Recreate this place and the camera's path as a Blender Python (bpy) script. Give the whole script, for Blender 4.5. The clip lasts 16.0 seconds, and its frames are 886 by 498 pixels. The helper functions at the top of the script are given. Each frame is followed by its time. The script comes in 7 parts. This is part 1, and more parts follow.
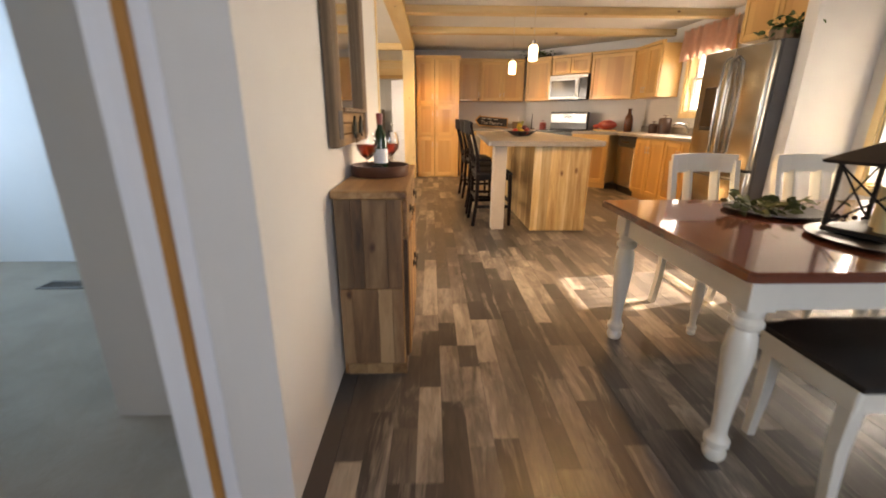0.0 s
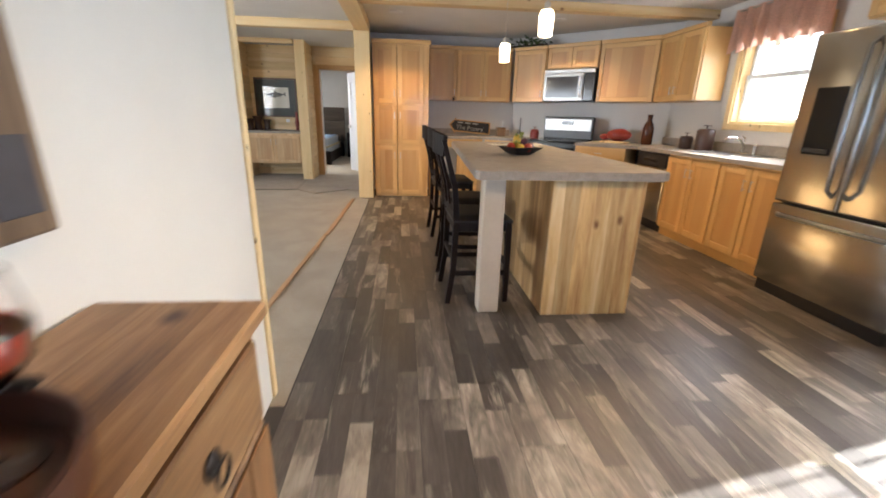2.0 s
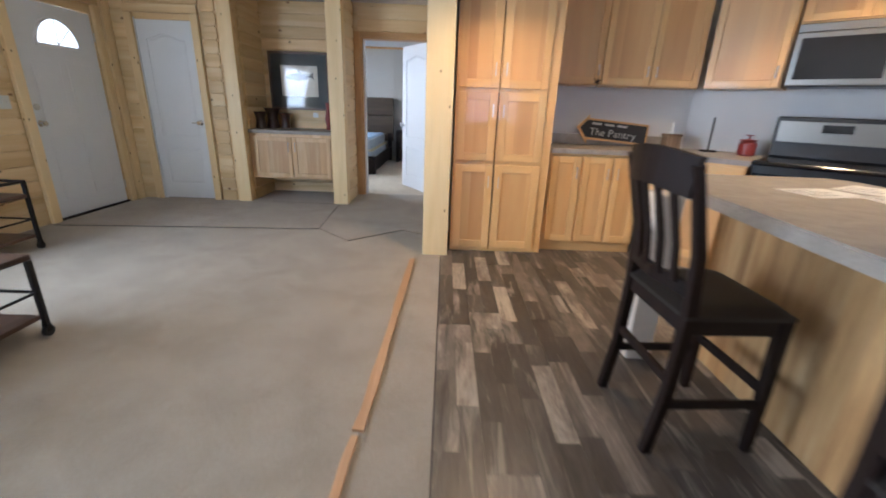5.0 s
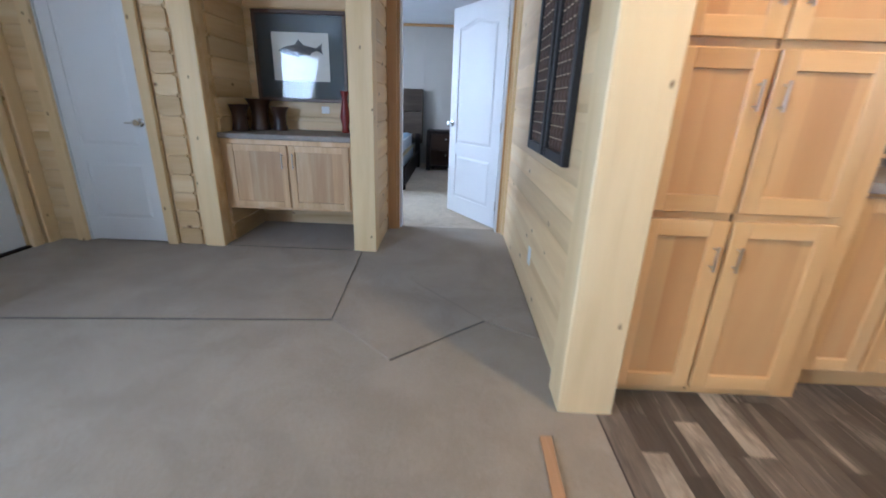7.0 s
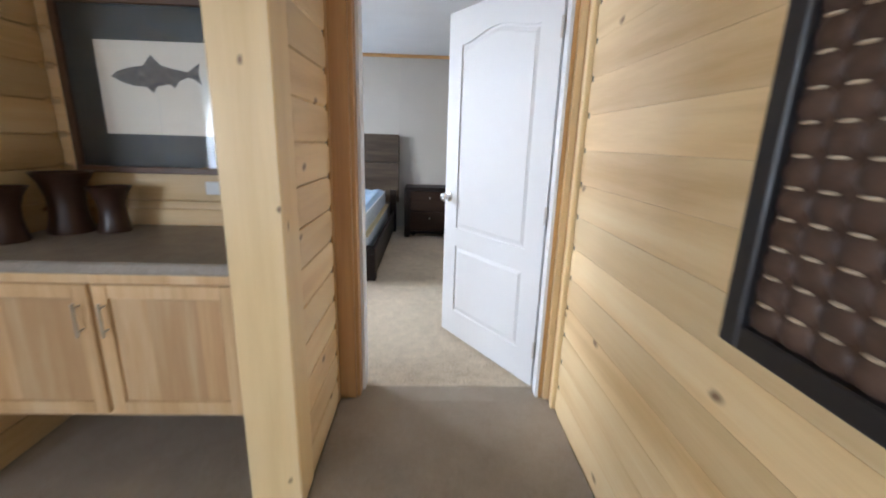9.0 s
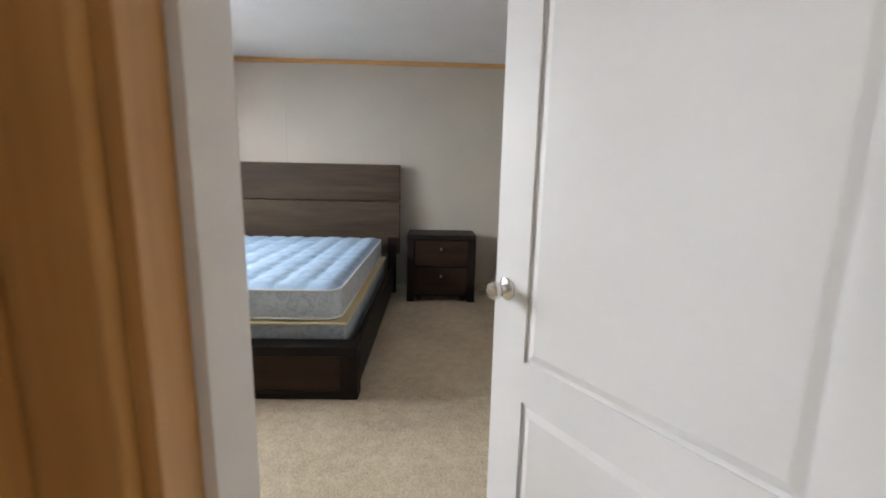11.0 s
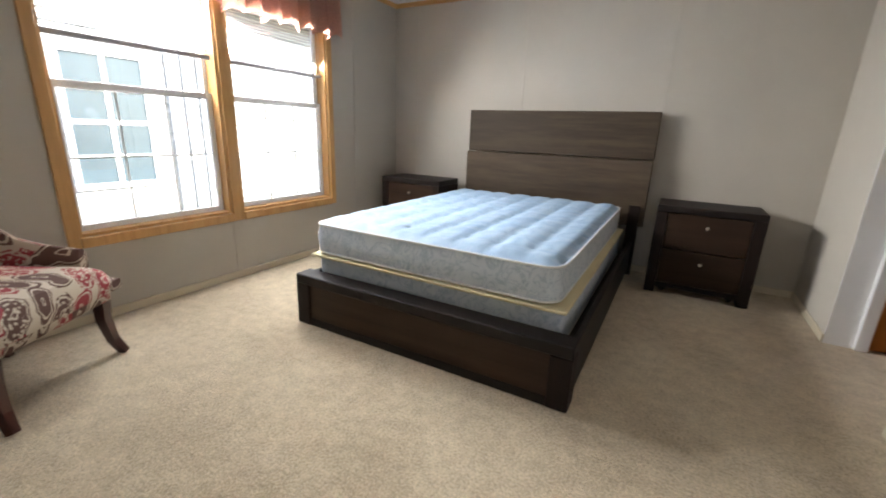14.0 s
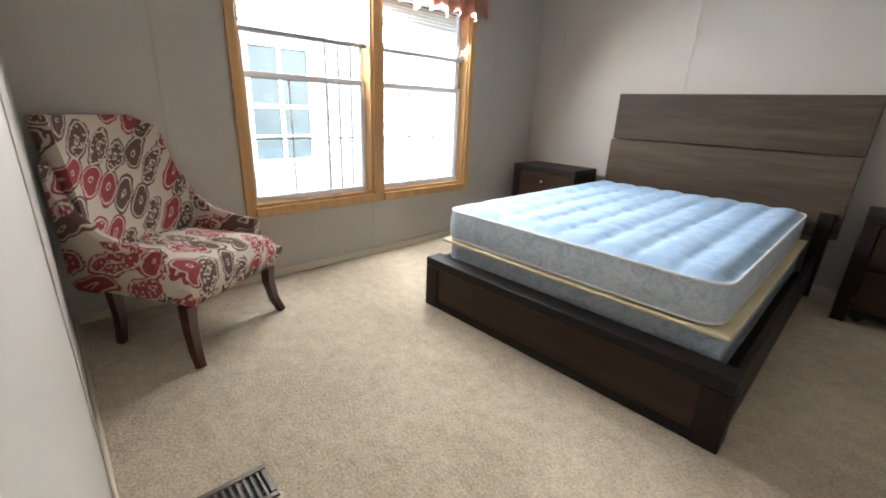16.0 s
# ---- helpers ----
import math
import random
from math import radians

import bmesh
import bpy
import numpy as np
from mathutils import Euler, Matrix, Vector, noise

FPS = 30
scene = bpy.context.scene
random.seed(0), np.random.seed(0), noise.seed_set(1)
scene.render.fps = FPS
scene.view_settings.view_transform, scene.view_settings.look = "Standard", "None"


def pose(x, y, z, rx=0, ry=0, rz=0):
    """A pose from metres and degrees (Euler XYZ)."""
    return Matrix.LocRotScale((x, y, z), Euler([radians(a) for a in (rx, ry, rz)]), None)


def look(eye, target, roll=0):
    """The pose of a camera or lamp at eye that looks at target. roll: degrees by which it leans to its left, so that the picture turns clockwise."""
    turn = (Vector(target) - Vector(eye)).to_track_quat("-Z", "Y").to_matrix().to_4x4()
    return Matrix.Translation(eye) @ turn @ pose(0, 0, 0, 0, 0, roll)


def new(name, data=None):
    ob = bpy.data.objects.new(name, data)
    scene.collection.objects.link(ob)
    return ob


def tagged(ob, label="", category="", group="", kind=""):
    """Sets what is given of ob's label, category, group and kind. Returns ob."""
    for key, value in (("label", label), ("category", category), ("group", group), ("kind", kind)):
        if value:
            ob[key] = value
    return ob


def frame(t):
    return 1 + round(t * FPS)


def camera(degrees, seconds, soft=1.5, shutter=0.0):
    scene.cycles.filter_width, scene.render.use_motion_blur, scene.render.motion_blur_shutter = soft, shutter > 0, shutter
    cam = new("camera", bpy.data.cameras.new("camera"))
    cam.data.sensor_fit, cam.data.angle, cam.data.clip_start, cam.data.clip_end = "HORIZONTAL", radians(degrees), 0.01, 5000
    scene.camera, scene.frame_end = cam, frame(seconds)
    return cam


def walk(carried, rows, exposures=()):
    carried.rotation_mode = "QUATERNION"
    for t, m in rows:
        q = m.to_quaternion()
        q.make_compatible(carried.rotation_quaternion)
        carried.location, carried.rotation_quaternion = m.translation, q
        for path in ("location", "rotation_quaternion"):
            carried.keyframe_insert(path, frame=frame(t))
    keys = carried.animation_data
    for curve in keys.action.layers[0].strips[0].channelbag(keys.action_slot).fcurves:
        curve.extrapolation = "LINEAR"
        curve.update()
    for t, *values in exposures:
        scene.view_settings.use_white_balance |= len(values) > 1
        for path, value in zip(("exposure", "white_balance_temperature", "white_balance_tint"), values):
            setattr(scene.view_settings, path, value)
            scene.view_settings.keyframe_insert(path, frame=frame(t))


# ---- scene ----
cam = camera(93.9, 16.0, 1.8, 0.5)
PATH = [
    (0, (0.424, 0.501, 1.18), (0.481, 2.405, 0.569), 0.3),
    (0.5, (0.47, 0.948, 1.2), (0.58, 2.848, 0.587), 0.9),
    (1, (0.488, 1.441, 1.191), (0.644, 3.337, 0.575), 1.4),
    (1.5, (0.588, 1.887, 1.224), (0.76, 3.782, 0.606), 1.3),
    (2, (0.597, 2.416, 1.24), (0.784, 4.311, 0.627), 1.5),
    (2.5, (0.622, 2.946, 1.241), (0.809, 4.841, 0.631), 1.5),
    (3, (0.626, 3.444, 1.242), (0.801, 5.341, 0.634), 1.5),
    (3.5, (0.55, 3.96, 1.233), (0.691, 5.859, 0.621), 1.8),
    (4, (0.466, 4.454, 1.257), (0.56, 6.35, 0.628), 1.9),
    (4.2, (0.405, 4.623, 1.282), (0.478, 6.516, 0.641), 1.9),
    (6.3, (-0.384, 6.824, 1.148), (-0.431, 8.713, 0.493), 2.4),
    (6.5, (-0.421, 7.021, 1.169), (-0.468, 8.907, 0.504), 2.2),
    (7, (-0.552, 7.477, 1.165), (-0.584, 9.363, 0.501), 2.1),
    (7.5, (-0.628, 7.966, 1.176), (-0.646, 9.854, 0.518), 1.8),
    (8, (-0.663, 8.439, 1.224), (-0.642, 10.338, 0.597), 1.7),
    (8.5, (-0.706, 8.943, 1.271), (-0.667, 10.856, 0.69), 1.6),
    (9, (-0.713, 9.401, 1.31), (-0.64, 11.336, 0.81), 1.7),
    (9.5, (-0.726, 9.83, 1.353), (-0.636, 11.783, 0.934), 1.5),
    (9.7, (-0.735, 10.005, 1.358), (-0.63, 11.963, 0.965), 1.4),
    (11.8, (-0.834, 11.397, 1.235), (-0.94, 13.365, 0.895), 1.0),
    (12, (-0.845, 11.478, 1.245), (-1.024, 13.438, 0.892), 1.2),
    (12.5, (-0.865, 11.557, 1.234), (-1.248, 13.482, 0.848), 1.4),
    (13, (-0.876, 11.548, 1.222), (-1.458, 13.411, 0.786), 1.8),
    (13.5, (-0.922, 11.522, 1.19), (-1.687, 13.303, 0.698), 2.0),
    (14, (-0.952, 11.536, 1.186), (-1.883, 13.219, 0.636), 2.1),
    (14.5, (-0.973, 11.544, 1.197), (-2.042, 13.128, 0.607), 2.3),
    (15, (-0.99, 11.539, 1.204), (-2.176, 13.029, 0.591), 2.4),
    (15.5, (-1.011, 11.542, 1.202), (-2.295, 12.944, 0.579), 2.3),
    (16, (-1.059, 11.55, 1.201), (-2.417, 12.871, 0.56), 2.4),
]
EXPOSURE = [(0.0, 2.42, 9600, 19), (1.0, 2.42, 7200, 10), (2.0, 2.3, 6300, 10), (2.5, 2.25, 6100, 10), (3.0, 2.35, 6700, 10), (4.2, 2.4, 5950, 10), (6.3, 2.4, 4750, 8), (7.5, 2.4, 4750, 8), (8.0, 2.45, 4800, 10), (8.5, 2.75, 5600, 10), (9.1, 2.6, 5700, 10), (9.7, 2.3, 5450, 10), (11.8, 2.2, 6900, 10), (14.0, 2.3, 6700, 10), (16.0, 2.4, 6400, 10)]
walk(cam, [(t, look(eye, target, roll)) for t, eye, target, roll in PATH], EXPOSURE)


# ---- world, sun and large lights ----
SUN_EL, SUN_AZ = 35.0, 80.0   # degrees; azimuth from +y towards +x
world = bpy.data.worlds.new("world")
scene.world = world
world.use_nodes = True
wn = world.node_tree.nodes
sky = wn.new("ShaderNodeTexSky")
sky.sky_type = "NISHITA"
sky.sun_disc = False
sky.sun_elevation = radians(SUN_EL)
sky.sun_rotation = radians(SUN_AZ)
wn["Background"].inputs["Strength"].default_value = 0.15
world.node_tree.links.new(sky.outputs["Color"], wn["Background"].inputs["Color"])

sun_data = bpy.data.lights.new("sun", "SUN")
sun_data.energy, sun_data.angle, sun_data.color = 5.0, radians(0.5), (1.0, 0.98, 0.94)
sun = new("sun", sun_data)
el, az = radians(SUN_EL), radians(SUN_AZ)
sun_way = Vector((math.sin(az) * math.cos(el), math.cos(az) * math.cos(el), math.sin(el)))
sun.matrix_world = Matrix.LocRotScale((8, 3, 9), sun_way.to_track_quat("Z", "Y"), None)


def window_light(name, eye, target, width, height, watts, color):
    """Sky light that enters through an opening."""
    data = bpy.data.lights.new(name, "AREA")
    data.shape, data.size, data.size_y, data.energy, data.color = "RECTANGLE", width, height, watts, color
    ob = new(name, data)
    ob.matrix_world = look(eye, target)
    return ob


def lamp_light(name, place, watts, color, radius):
    data = bpy.data.lights.new(name, "POINT")
    data.energy, data.color, data.shadow_soft_size = watts, color, radius
    ob = new(name, data)
    ob.location = place
    return ob


SKY_TINT = (0.86, 0.93, 1.0)
window_light("sky_bedroom", (-3.952, 13.75, 1.83), (-2.2, 13.5, 0.85), 1.5, 0.34, 27, (0.96, 0.97, 1.0)).data.spread = radians(150)
window_light("sky_living", (-3.83, 6.2, 1.4), (-2, 6.2, 0.9), 2.1, 1.2, 30, SKY_TINT)
window_light("sky_kitchen", (4.16, 6.43, 1.66), (2, 6.43, 1.1), 0.78, 0.76, 2.6, SKY_TINT)
window_light("sky_dining", (4.14, 3.56, 1.36), (2, 3.2, 0.8), 0.6, 1.35, 6.0, (0.90, 0.95, 1.0)).data.spread = radians(88)
window_light("sky_south", (1.6, -1.98, 1.4), (1.6, 0, 1.4), 1.7, 1.2, 14, (0.46, 0.64, 1.0))
window_light("sky_den", (-3.83, 2.8, 1.42), (-2, 2.8, 1.42), 1.3, 1.1, 14, (0.25, 0.52, 1.0))
WARM = (1.0, 0.63, 0.29)


# ---- materials ----
class Mat:
    """A node material with short ways to add and join nodes."""

    def __init__(self, name):
        self.m = bpy.data.materials.new(name)
        self.m.use_nodes = True
        self.n, self.l = self.m.node_tree.nodes, self.m.node_tree.links
        self.b = self.n["Principled BSDF"]

    def add(self, kind, **values):
        node = self.n.new("ShaderNode" + kind)
        for key, value in values.items():
            node.inputs[key].default_value = value
        return node

    def join(self, a, b):
        self.l.new(a, b)

    def coords(self, scale, jitter=True):
        """Object coordinates, shifted by each object's own random number."""
        tc = self.add("TexCoord")
        mp = self.add("Mapping")
        mp.inputs["Scale"].default_value = scale
        self.join(tc.outputs["Object"], mp.inputs["Vector"])
        if jitter:
            info = self.add("ObjectInfo")
            sc = self.add("VectorMath")
            sc.operation = "SCALE"
            sc.inputs[0].default_value = (37.0, 23.0, 41.0)
            self.join(info.outputs["Random"], sc.inputs["Scale"])
            self.join(sc.outputs[0], mp.inputs["Location"])
        return mp.outputs["Vector"]

    def noise(self, vec, scale, detail=4.0, rough=0.55, warp=0.0):
        n = self.add("TexNoise", Scale=scale, Detail=detail, Roughness=rough, Distortion=warp)
        self.join(vec, n.inputs["Vector"])
        return n.outputs["Fac"]

    def ramp(self, fac, stops):
        r = self.add("ValToRGB")
        e = r.color_ramp.elements
        e[0].position, e[0].color = stops[0][0], (*stops[0][1], 1)
        e[1].position, e[1].color = stops[-1][0], (*stops[-1][1], 1)
        for p, c in stops[1:-1]:
            x = e.new(p)
            x.color = (*c, 1)
        self.join(fac, r.inputs["Fac"])
        return r.outputs["Color"]

    def mix(self, fac, a, b, how="MIX"):
        m = self.add("Mix")
        m.data_type, m.blend_type = "RGBA", how
        for idx, v in ((0, fac), (6, a), (7, b)):
            if isinstance(v, (int, float)):
                m.inputs[idx].default_value = v
            elif isinstance(v, tuple):
                m.inputs[idx].default_value = (*v, 1)
            else:
                self.join(v, m.inputs[idx])
        return m.outputs[2]

    def bump(self, fac, strength, distance):
        b = self.add("Bump", Strength=strength, Distance=distance)
        self.join(fac, b.inputs["Height"])
        self.join(b.outputs["Normal"], self.b.inputs["Normal"])

    def set(self, color=None, rough=None, metal=None, coat=None, spec=None):
        for key, v in (("Base Color", color), ("Roughness", rough), ("Metallic", metal), ("Coat Weight", coat), ("Specular IOR Level", spec)):
            if v is None:
                continue
            if isinstance(v, tuple):
                self.b.inputs[key].default_value = (*v, 1)
            elif isinstance(v, (int, float)):
                self.b.inputs[key].default_value = v
            else:
                self.join(v, self.b.inputs[key])
        return self.m


def plain(name, color, rough=0.5, metal=0.0, grain=60.0, vary=0.12, bump=0.05, coat=0.0):
    """A painted, moulded or metal surface with slight unevenness at two scales."""
    k = Mat(name)
    v = k.coords((1, 1, 1))
    big = k.noise(v, 2.2, 3)
    fine = k.noise(v, grain, 3)
    dark = tuple(c * (1 - vary) for c in color)
    lite = tuple(min(1, c * (1 + vary * 0.6)) for c in color)
    c1 = k.ramp(big, [(0.3, dark), (0.7, lite)])
    c2 = k.mix(0.25, c1, k.ramp(fine, [(0.35, dark), (0.65, lite)]))
    r = k.add("MapRange")
    r.inputs["To Min"].default_value, r.inputs["To Max"].default_value = max(0.02, rough - 0.07), min(1, rough + 0.08)
    k.join(big, r.inputs["Value"])
    k.bump(fine, bump, 0.002)
    return k.set(c2, r.outputs["Result"], metal, coat)


def wood(name, dark, mid, light, axis="z", rough=0.45, coat=0.0, ring=9.0, board=0.0, board_axis="x", knots=0.0, contrast=1.0, vary=0.35, bump=0.15, fine=0.42):
    """Wood with grain along one axis. board: width of the glued boards; knots: how many dark knots."""
    k = Mat(name)
    stretch = {"x": (0.35, ring, ring), "y": (ring, 0.35, ring), "z": (ring, ring, 0.35)}[axis]
    v = k.coords(stretch)
    vec = v
    if board:
        tc = k.add("TexCoord")
        sep = k.add("SeparateXYZ")
        k.join(tc.outputs["Object"], sep.inputs[0])
        div = k.add("Math")
        div.operation = "DIVIDE"
        k.join(sep.outputs[board_axis.upper()], div.inputs[0])
        div.inputs[1].default_value = board
        fl = k.add("Math")
        fl.operation = "FLOOR"
        k.join(div.outputs[0], fl.inputs[0])
        info = k.add("ObjectInfo")
        addr = k.add("Math")
        addr.operation = "MULTIPLY_ADD"
        k.join(info.outputs["Random"], addr.inputs[0])
        addr.inputs[1].default_value = 97.0
        k.join(fl.outputs[0], addr.inputs[2])
        wn2 = k.add("TexWhiteNoise")
        wn2.noise_dimensions = "1D"
        k.join(addr.outputs[0], wn2.inputs["W"])
        tone = wn2.outputs["Value"]
        sc = k.add("VectorMath")
        sc.operation = "MULTIPLY_ADD"
        k.join(wn2.outputs["Color"], sc.inputs[0])
        sc.inputs[1].default_value = (40, 40, 40)
        k.join(v, sc.inputs[2])
        vec = sc.outputs[0]
    else:
        info = k.add("ObjectInfo")
        tone = info.outputs["Random"]
    band = k.noise(vec, 1.1, 2, 0.5, 0.8)
    grain = k.noise(vec, 7.0, 6, 0.7, 0.3)
    figure = k.mix(fine, band, grain)
    col = k.ramp(figure, [(0.5 - 0.2 / contrast, dark), (0.5, mid), (0.5 + 0.17 / contrast, light)])
    tr = k.ramp(tone, [(0.0, (1 - vary,) * 3), (1.0, (1.0,) * 3)])
    col = k.mix(1.0, col, tr, "MULTIPLY")
    if knots:
        ks = k.add("SeparateXYZ")
        k.join(k.coords((1, 1, 1)), ks.inputs[0])
        others = [q for q in "XYZ" if q != axis.upper()]
        across = k.add("Math")
        across.operation = "ADD"
        k.join(ks.outputs[others[0]], across.inputs[0])
        k.join(ks.outputs[others[1]], across.inputs[1])
        along = k.add("Math")
        along.operation = "MULTIPLY"
        along.inputs[1].default_value = 0.6
        k.join(ks.outputs[axis.upper()], along.inputs[0])
        cb = k.add("CombineXYZ")
        k.join(along.outputs[0], cb.inputs[0])
        k.join(across.outputs[0], cb.inputs[1])
        wob = k.add("TexNoise", Scale=16.0, Detail=2.0)
        k.join(cb.outputs[0], wob.inputs["Vector"])
        wv = k.add("VectorMath")
        wv.operation = "MULTIPLY_ADD"
        k.join(wob.outputs["Color"], wv.inputs[0])
        wv.inputs[1].default_value = (0.035, 0.02, 0.0)
        k.join(cb.outputs[0], wv.inputs[2])
        kv = wv.outputs[0]
        vo = k.add("TexVoronoi", Scale=knots)
        vo.voronoi_dimensions = "2D"
        vo.inputs["Randomness"].default_value = 1.0
        k.join(kv, vo.inputs["Vector"])
        mask = k.ramp(vo.outputs["Distance"], [(0.010, (1, 1, 1)), (0.042, (0, 0, 0))])
        ring_c = k.mix(mask, col, (mid[0] * 0.24, mid[1] * 0.15, mid[2] * 0.10))
        col = ring_c
    k.bump(grain, bump, 0.0015)
    rr = k.add("MapRange")
    rr.inputs["To Min"].default_value, rr.inputs["To Max"].default_value = rough - 0.08, rough + 0.12
    k.join(grain, rr.inputs["Value"])
    return k.set(col, rr.outputs["Result"], 0.0, coat)


def carpet(name, dark, light, pile=420.0, blotch=1.3, bump=0.9, worn=0.35):
    k = Mat(name)
    v = k.coords((1, 1, 1), False)
    fine = k.noise(v, pile, 4, 0.7)
    mid = k.noise(v, pile * 0.16, 3, 0.7)
    big = k.noise(v, blotch, 4, 0.6, 0.5)
    a = k.ramp(fine, [(0.3, tuple(c * 0.55 for c in dark)), (0.62, light)])
    b = k.mix(worn, a, k.ramp(big, [(0.38, dark), (0.62, light)]))
    c = k.mix(0.25, b, k.ramp(mid, [(0.35, dark), (0.65, light)]))
    h = k.mix(0.4, fine, mid)
    k.bump(h, bump, 0.012)
    k.b.inputs["Sheen Weight"].default_value = 0.25
    return k.set(c, 0.95, 0.0, None, 0.1)


def glass(name, tint=(1, 1, 1), rough=0.0):
    k = Mat(name)
    k.b.inputs["Transmission Weight"].default_value = 1.0
    k.b.inputs["IOR"].default_value = 1.45
    return k.set(tint, rough, 0.0)


def glow(name, color, strength):
    k = Mat(name)
    k.b.inputs["Emission Color"].default_value = (*color, 1)
    k.b.inputs["Emission Strength"].default_value = strength
    return k.set(color, 0.4)


def speckled(name, a, b, c, scale=9.0, rough=0.35):
    """Laminate worktop with a clouded stone print."""
    k = Mat(name)
    v = k.coords((1, 1, 1), False)
    n1, n2 = k.noise(v, scale, 6, 0.65, 0.8), k.noise(v, scale * 14, 3)
    col = k.mix(0.3, k.ramp(n1, [(0.3, a), (0.5, b), (0.72, c)]), k.ramp(n2, [(0.35, a), (0.65, c)]))
    k.bump(n2, 0.05, 0.001)
    return k.set(col, rough)


def brushed(name, color, axis="z", rough=0.28):
    """Brushed stainless steel."""
    k = Mat(name)
    v = k.coords({"x": (0.5, 60, 60), "z": (60, 60, 0.3)}[axis])
    n = k.noise(v, 1.0, 3)
    r = k.add("MapRange")
    r.inputs["To Min"].default_value, r.inputs["To Max"].default_value = rough - 0.02, rough + 0.05
    k.join(n, r.inputs["Value"])
    k.bump(n, 0.012, 0.0004)
    return k.set(k.ramp(n, [(0.3, tuple(c * 0.96 for c in color)), (0.7, color)]), r.outputs["Result"], 1.0)


def vinyl_plank():
    """Printed vinyl boards: grey-brown distressed oak strips with pale scraped blocks."""
    k = Mat("vinyl_plank")
    v = k.coords((1, 1, 1))
    tc = k.add("TexCoord")
    mp = k.add("Mapping")
    k.join(tc.outputs["Object"], mp.inputs["Vector"])
    mp.inputs["Rotation"].default_value = (0, 0, radians(90))
    br = k.add("TexBrick")
    br.inputs["Scale"].default_value = 1.0
    br.inputs["Brick Width"].default_value, br.inputs["Row Height"].default_value = 0.52, 0.0975
    br.inputs["Mortar Size"].default_value = 0.0
    br.inputs["Color1"].default_value, br.inputs["Color2"].default_value = (0, 0, 0, 1), (1, 1, 1, 1)
    k.join(mp.outputs["Vector"], br.inputs["Vector"])
    info = k.add("ObjectInfo")
    ad = k.add("Math")
    ad.operation = "ADD"
    k.join(br.outputs["Color"], ad.inputs[0])
    k.join(info.outputs["Random"], ad.inputs[1])
    wnz = k.add("TexWhiteNoise")
    wnz.noise_dimensions = "1D"
    k.join(ad.outputs[0], wnz.inputs["W"])
    sv0 = k.coords((7, 2.2, 7))
    patch = k.noise(sv0, 1.3, 5, 0.7, 0.6)
    pm = k.add("Math")
    pm.operation = "MULTIPLY_ADD"
    k.join(patch, pm.inputs[0])
    pm.inputs[1].default_value = 0.9
    pm.inputs[2].default_value = -0.45
    ps = k.add("Math")
    ps.operation = "ADD"
    k.join(wnz.outputs["Value"], ps.inputs[0])
    k.join(pm.outputs[0], ps.inputs[1])
    tone = k.ramp(ps.outputs[0], [(0.0, (0.050, 0.043, 0.039)), (0.55, (0.092, 0.079, 0.070)), (0.80, (0.16, 0.135, 0.115)), (0.93, (0.27, 0.235, 0.195)), (1.0, (0.36, 0.315, 0.26))])
    sv = k.coords((5.2, 0.62, 5.2))
    sh = k.add("VectorMath")
    sh.operation = "MULTIPLY_ADD"
    k.join(wnz.outputs["Color"], sh.inputs[0])
    sh.inputs[1].default_value = (30, 30, 30)
    k.join(sv, sh.inputs[2])
    streak = k.noise(sh.outputs[0], 1.6, 6, 0.68, 0.9)
    fine = k.noise(sh.outputs[0], 9.0, 5, 0.7, 0.2)
    scr = k.ramp(streak, [(0.56, (0, 0, 0)), (0.74, (1, 1, 1))])
    drk = k.ramp(streak, [(0.32, (1, 1, 1)), (0.47, (0, 0, 0))])
    col = k.mix(scr, tone, (0.37, 0.33, 0.285))
    half = k.add("Math")
    half.operation = "MULTIPLY"
    k.join(drk, half.inputs[0])
    half.inputs[1].default_value = 0.8
    col = k.mix(half.outputs[0], col, (0.040, 0.033, 0.029))
    col = k.mix(0.5, col, k.mix(1.0, col, k.ramp(fine, [(0.3, (0.45, 0.42, 0.4)), (0.7, (1.25, 1.2, 1.15))]), "MULTIPLY"))
    k.bump(fine, 0.12, 0.001)
    rr = k.add("MapRange")
    rr.inputs["To Min"].default_value, rr.inputs["To Max"].default_value = 0.30, 0.46
    k.join(fine, rr.inputs["Value"])
    return k.set(col, rr.outputs["Result"])


WALL_WHITE = plain("painted_wallboard", (0.66, 0.63, 0.58), 0.7, grain=180, vary=0.05, bump=0.12)
WALL_KITCHEN = plain("kitchen_wallboard", (0.62, 0.60, 0.57), 0.6, grain=180, vary=0.06, bump=0.12)
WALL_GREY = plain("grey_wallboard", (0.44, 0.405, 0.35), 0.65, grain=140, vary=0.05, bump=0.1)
CEIL = plain("ceiling_paint", (0.70, 0.69, 0.67), 0.85, grain=90, vary=0.05, bump=0.35)
PINE = wood("pine_boards", (0.60, 0.37, 0.14), (0.77, 0.55, 0.262), (0.85, 0.66, 0.36), "y", 0.42, ring=4.5, knots=2.4, contrast=0.7, vary=0.14, fine=0.3)
PINE_X = wood("pine_boards_x", (0.60, 0.38, 0.155), (0.80, 0.58, 0.30), (0.88, 0.70, 0.42), "x", 0.42, ring=4.5, knots=2.4, contrast=0.95, vary=0.2, fine=0.3)
PINE_Z = wood("pine_posts", (0.66, 0.45, 0.19), (0.82, 0.615, 0.325), (0.88, 0.71, 0.42), "z", 0.42, ring=4.0, knots=4.0, contrast=0.6, vary=0.1, fine=0.3)
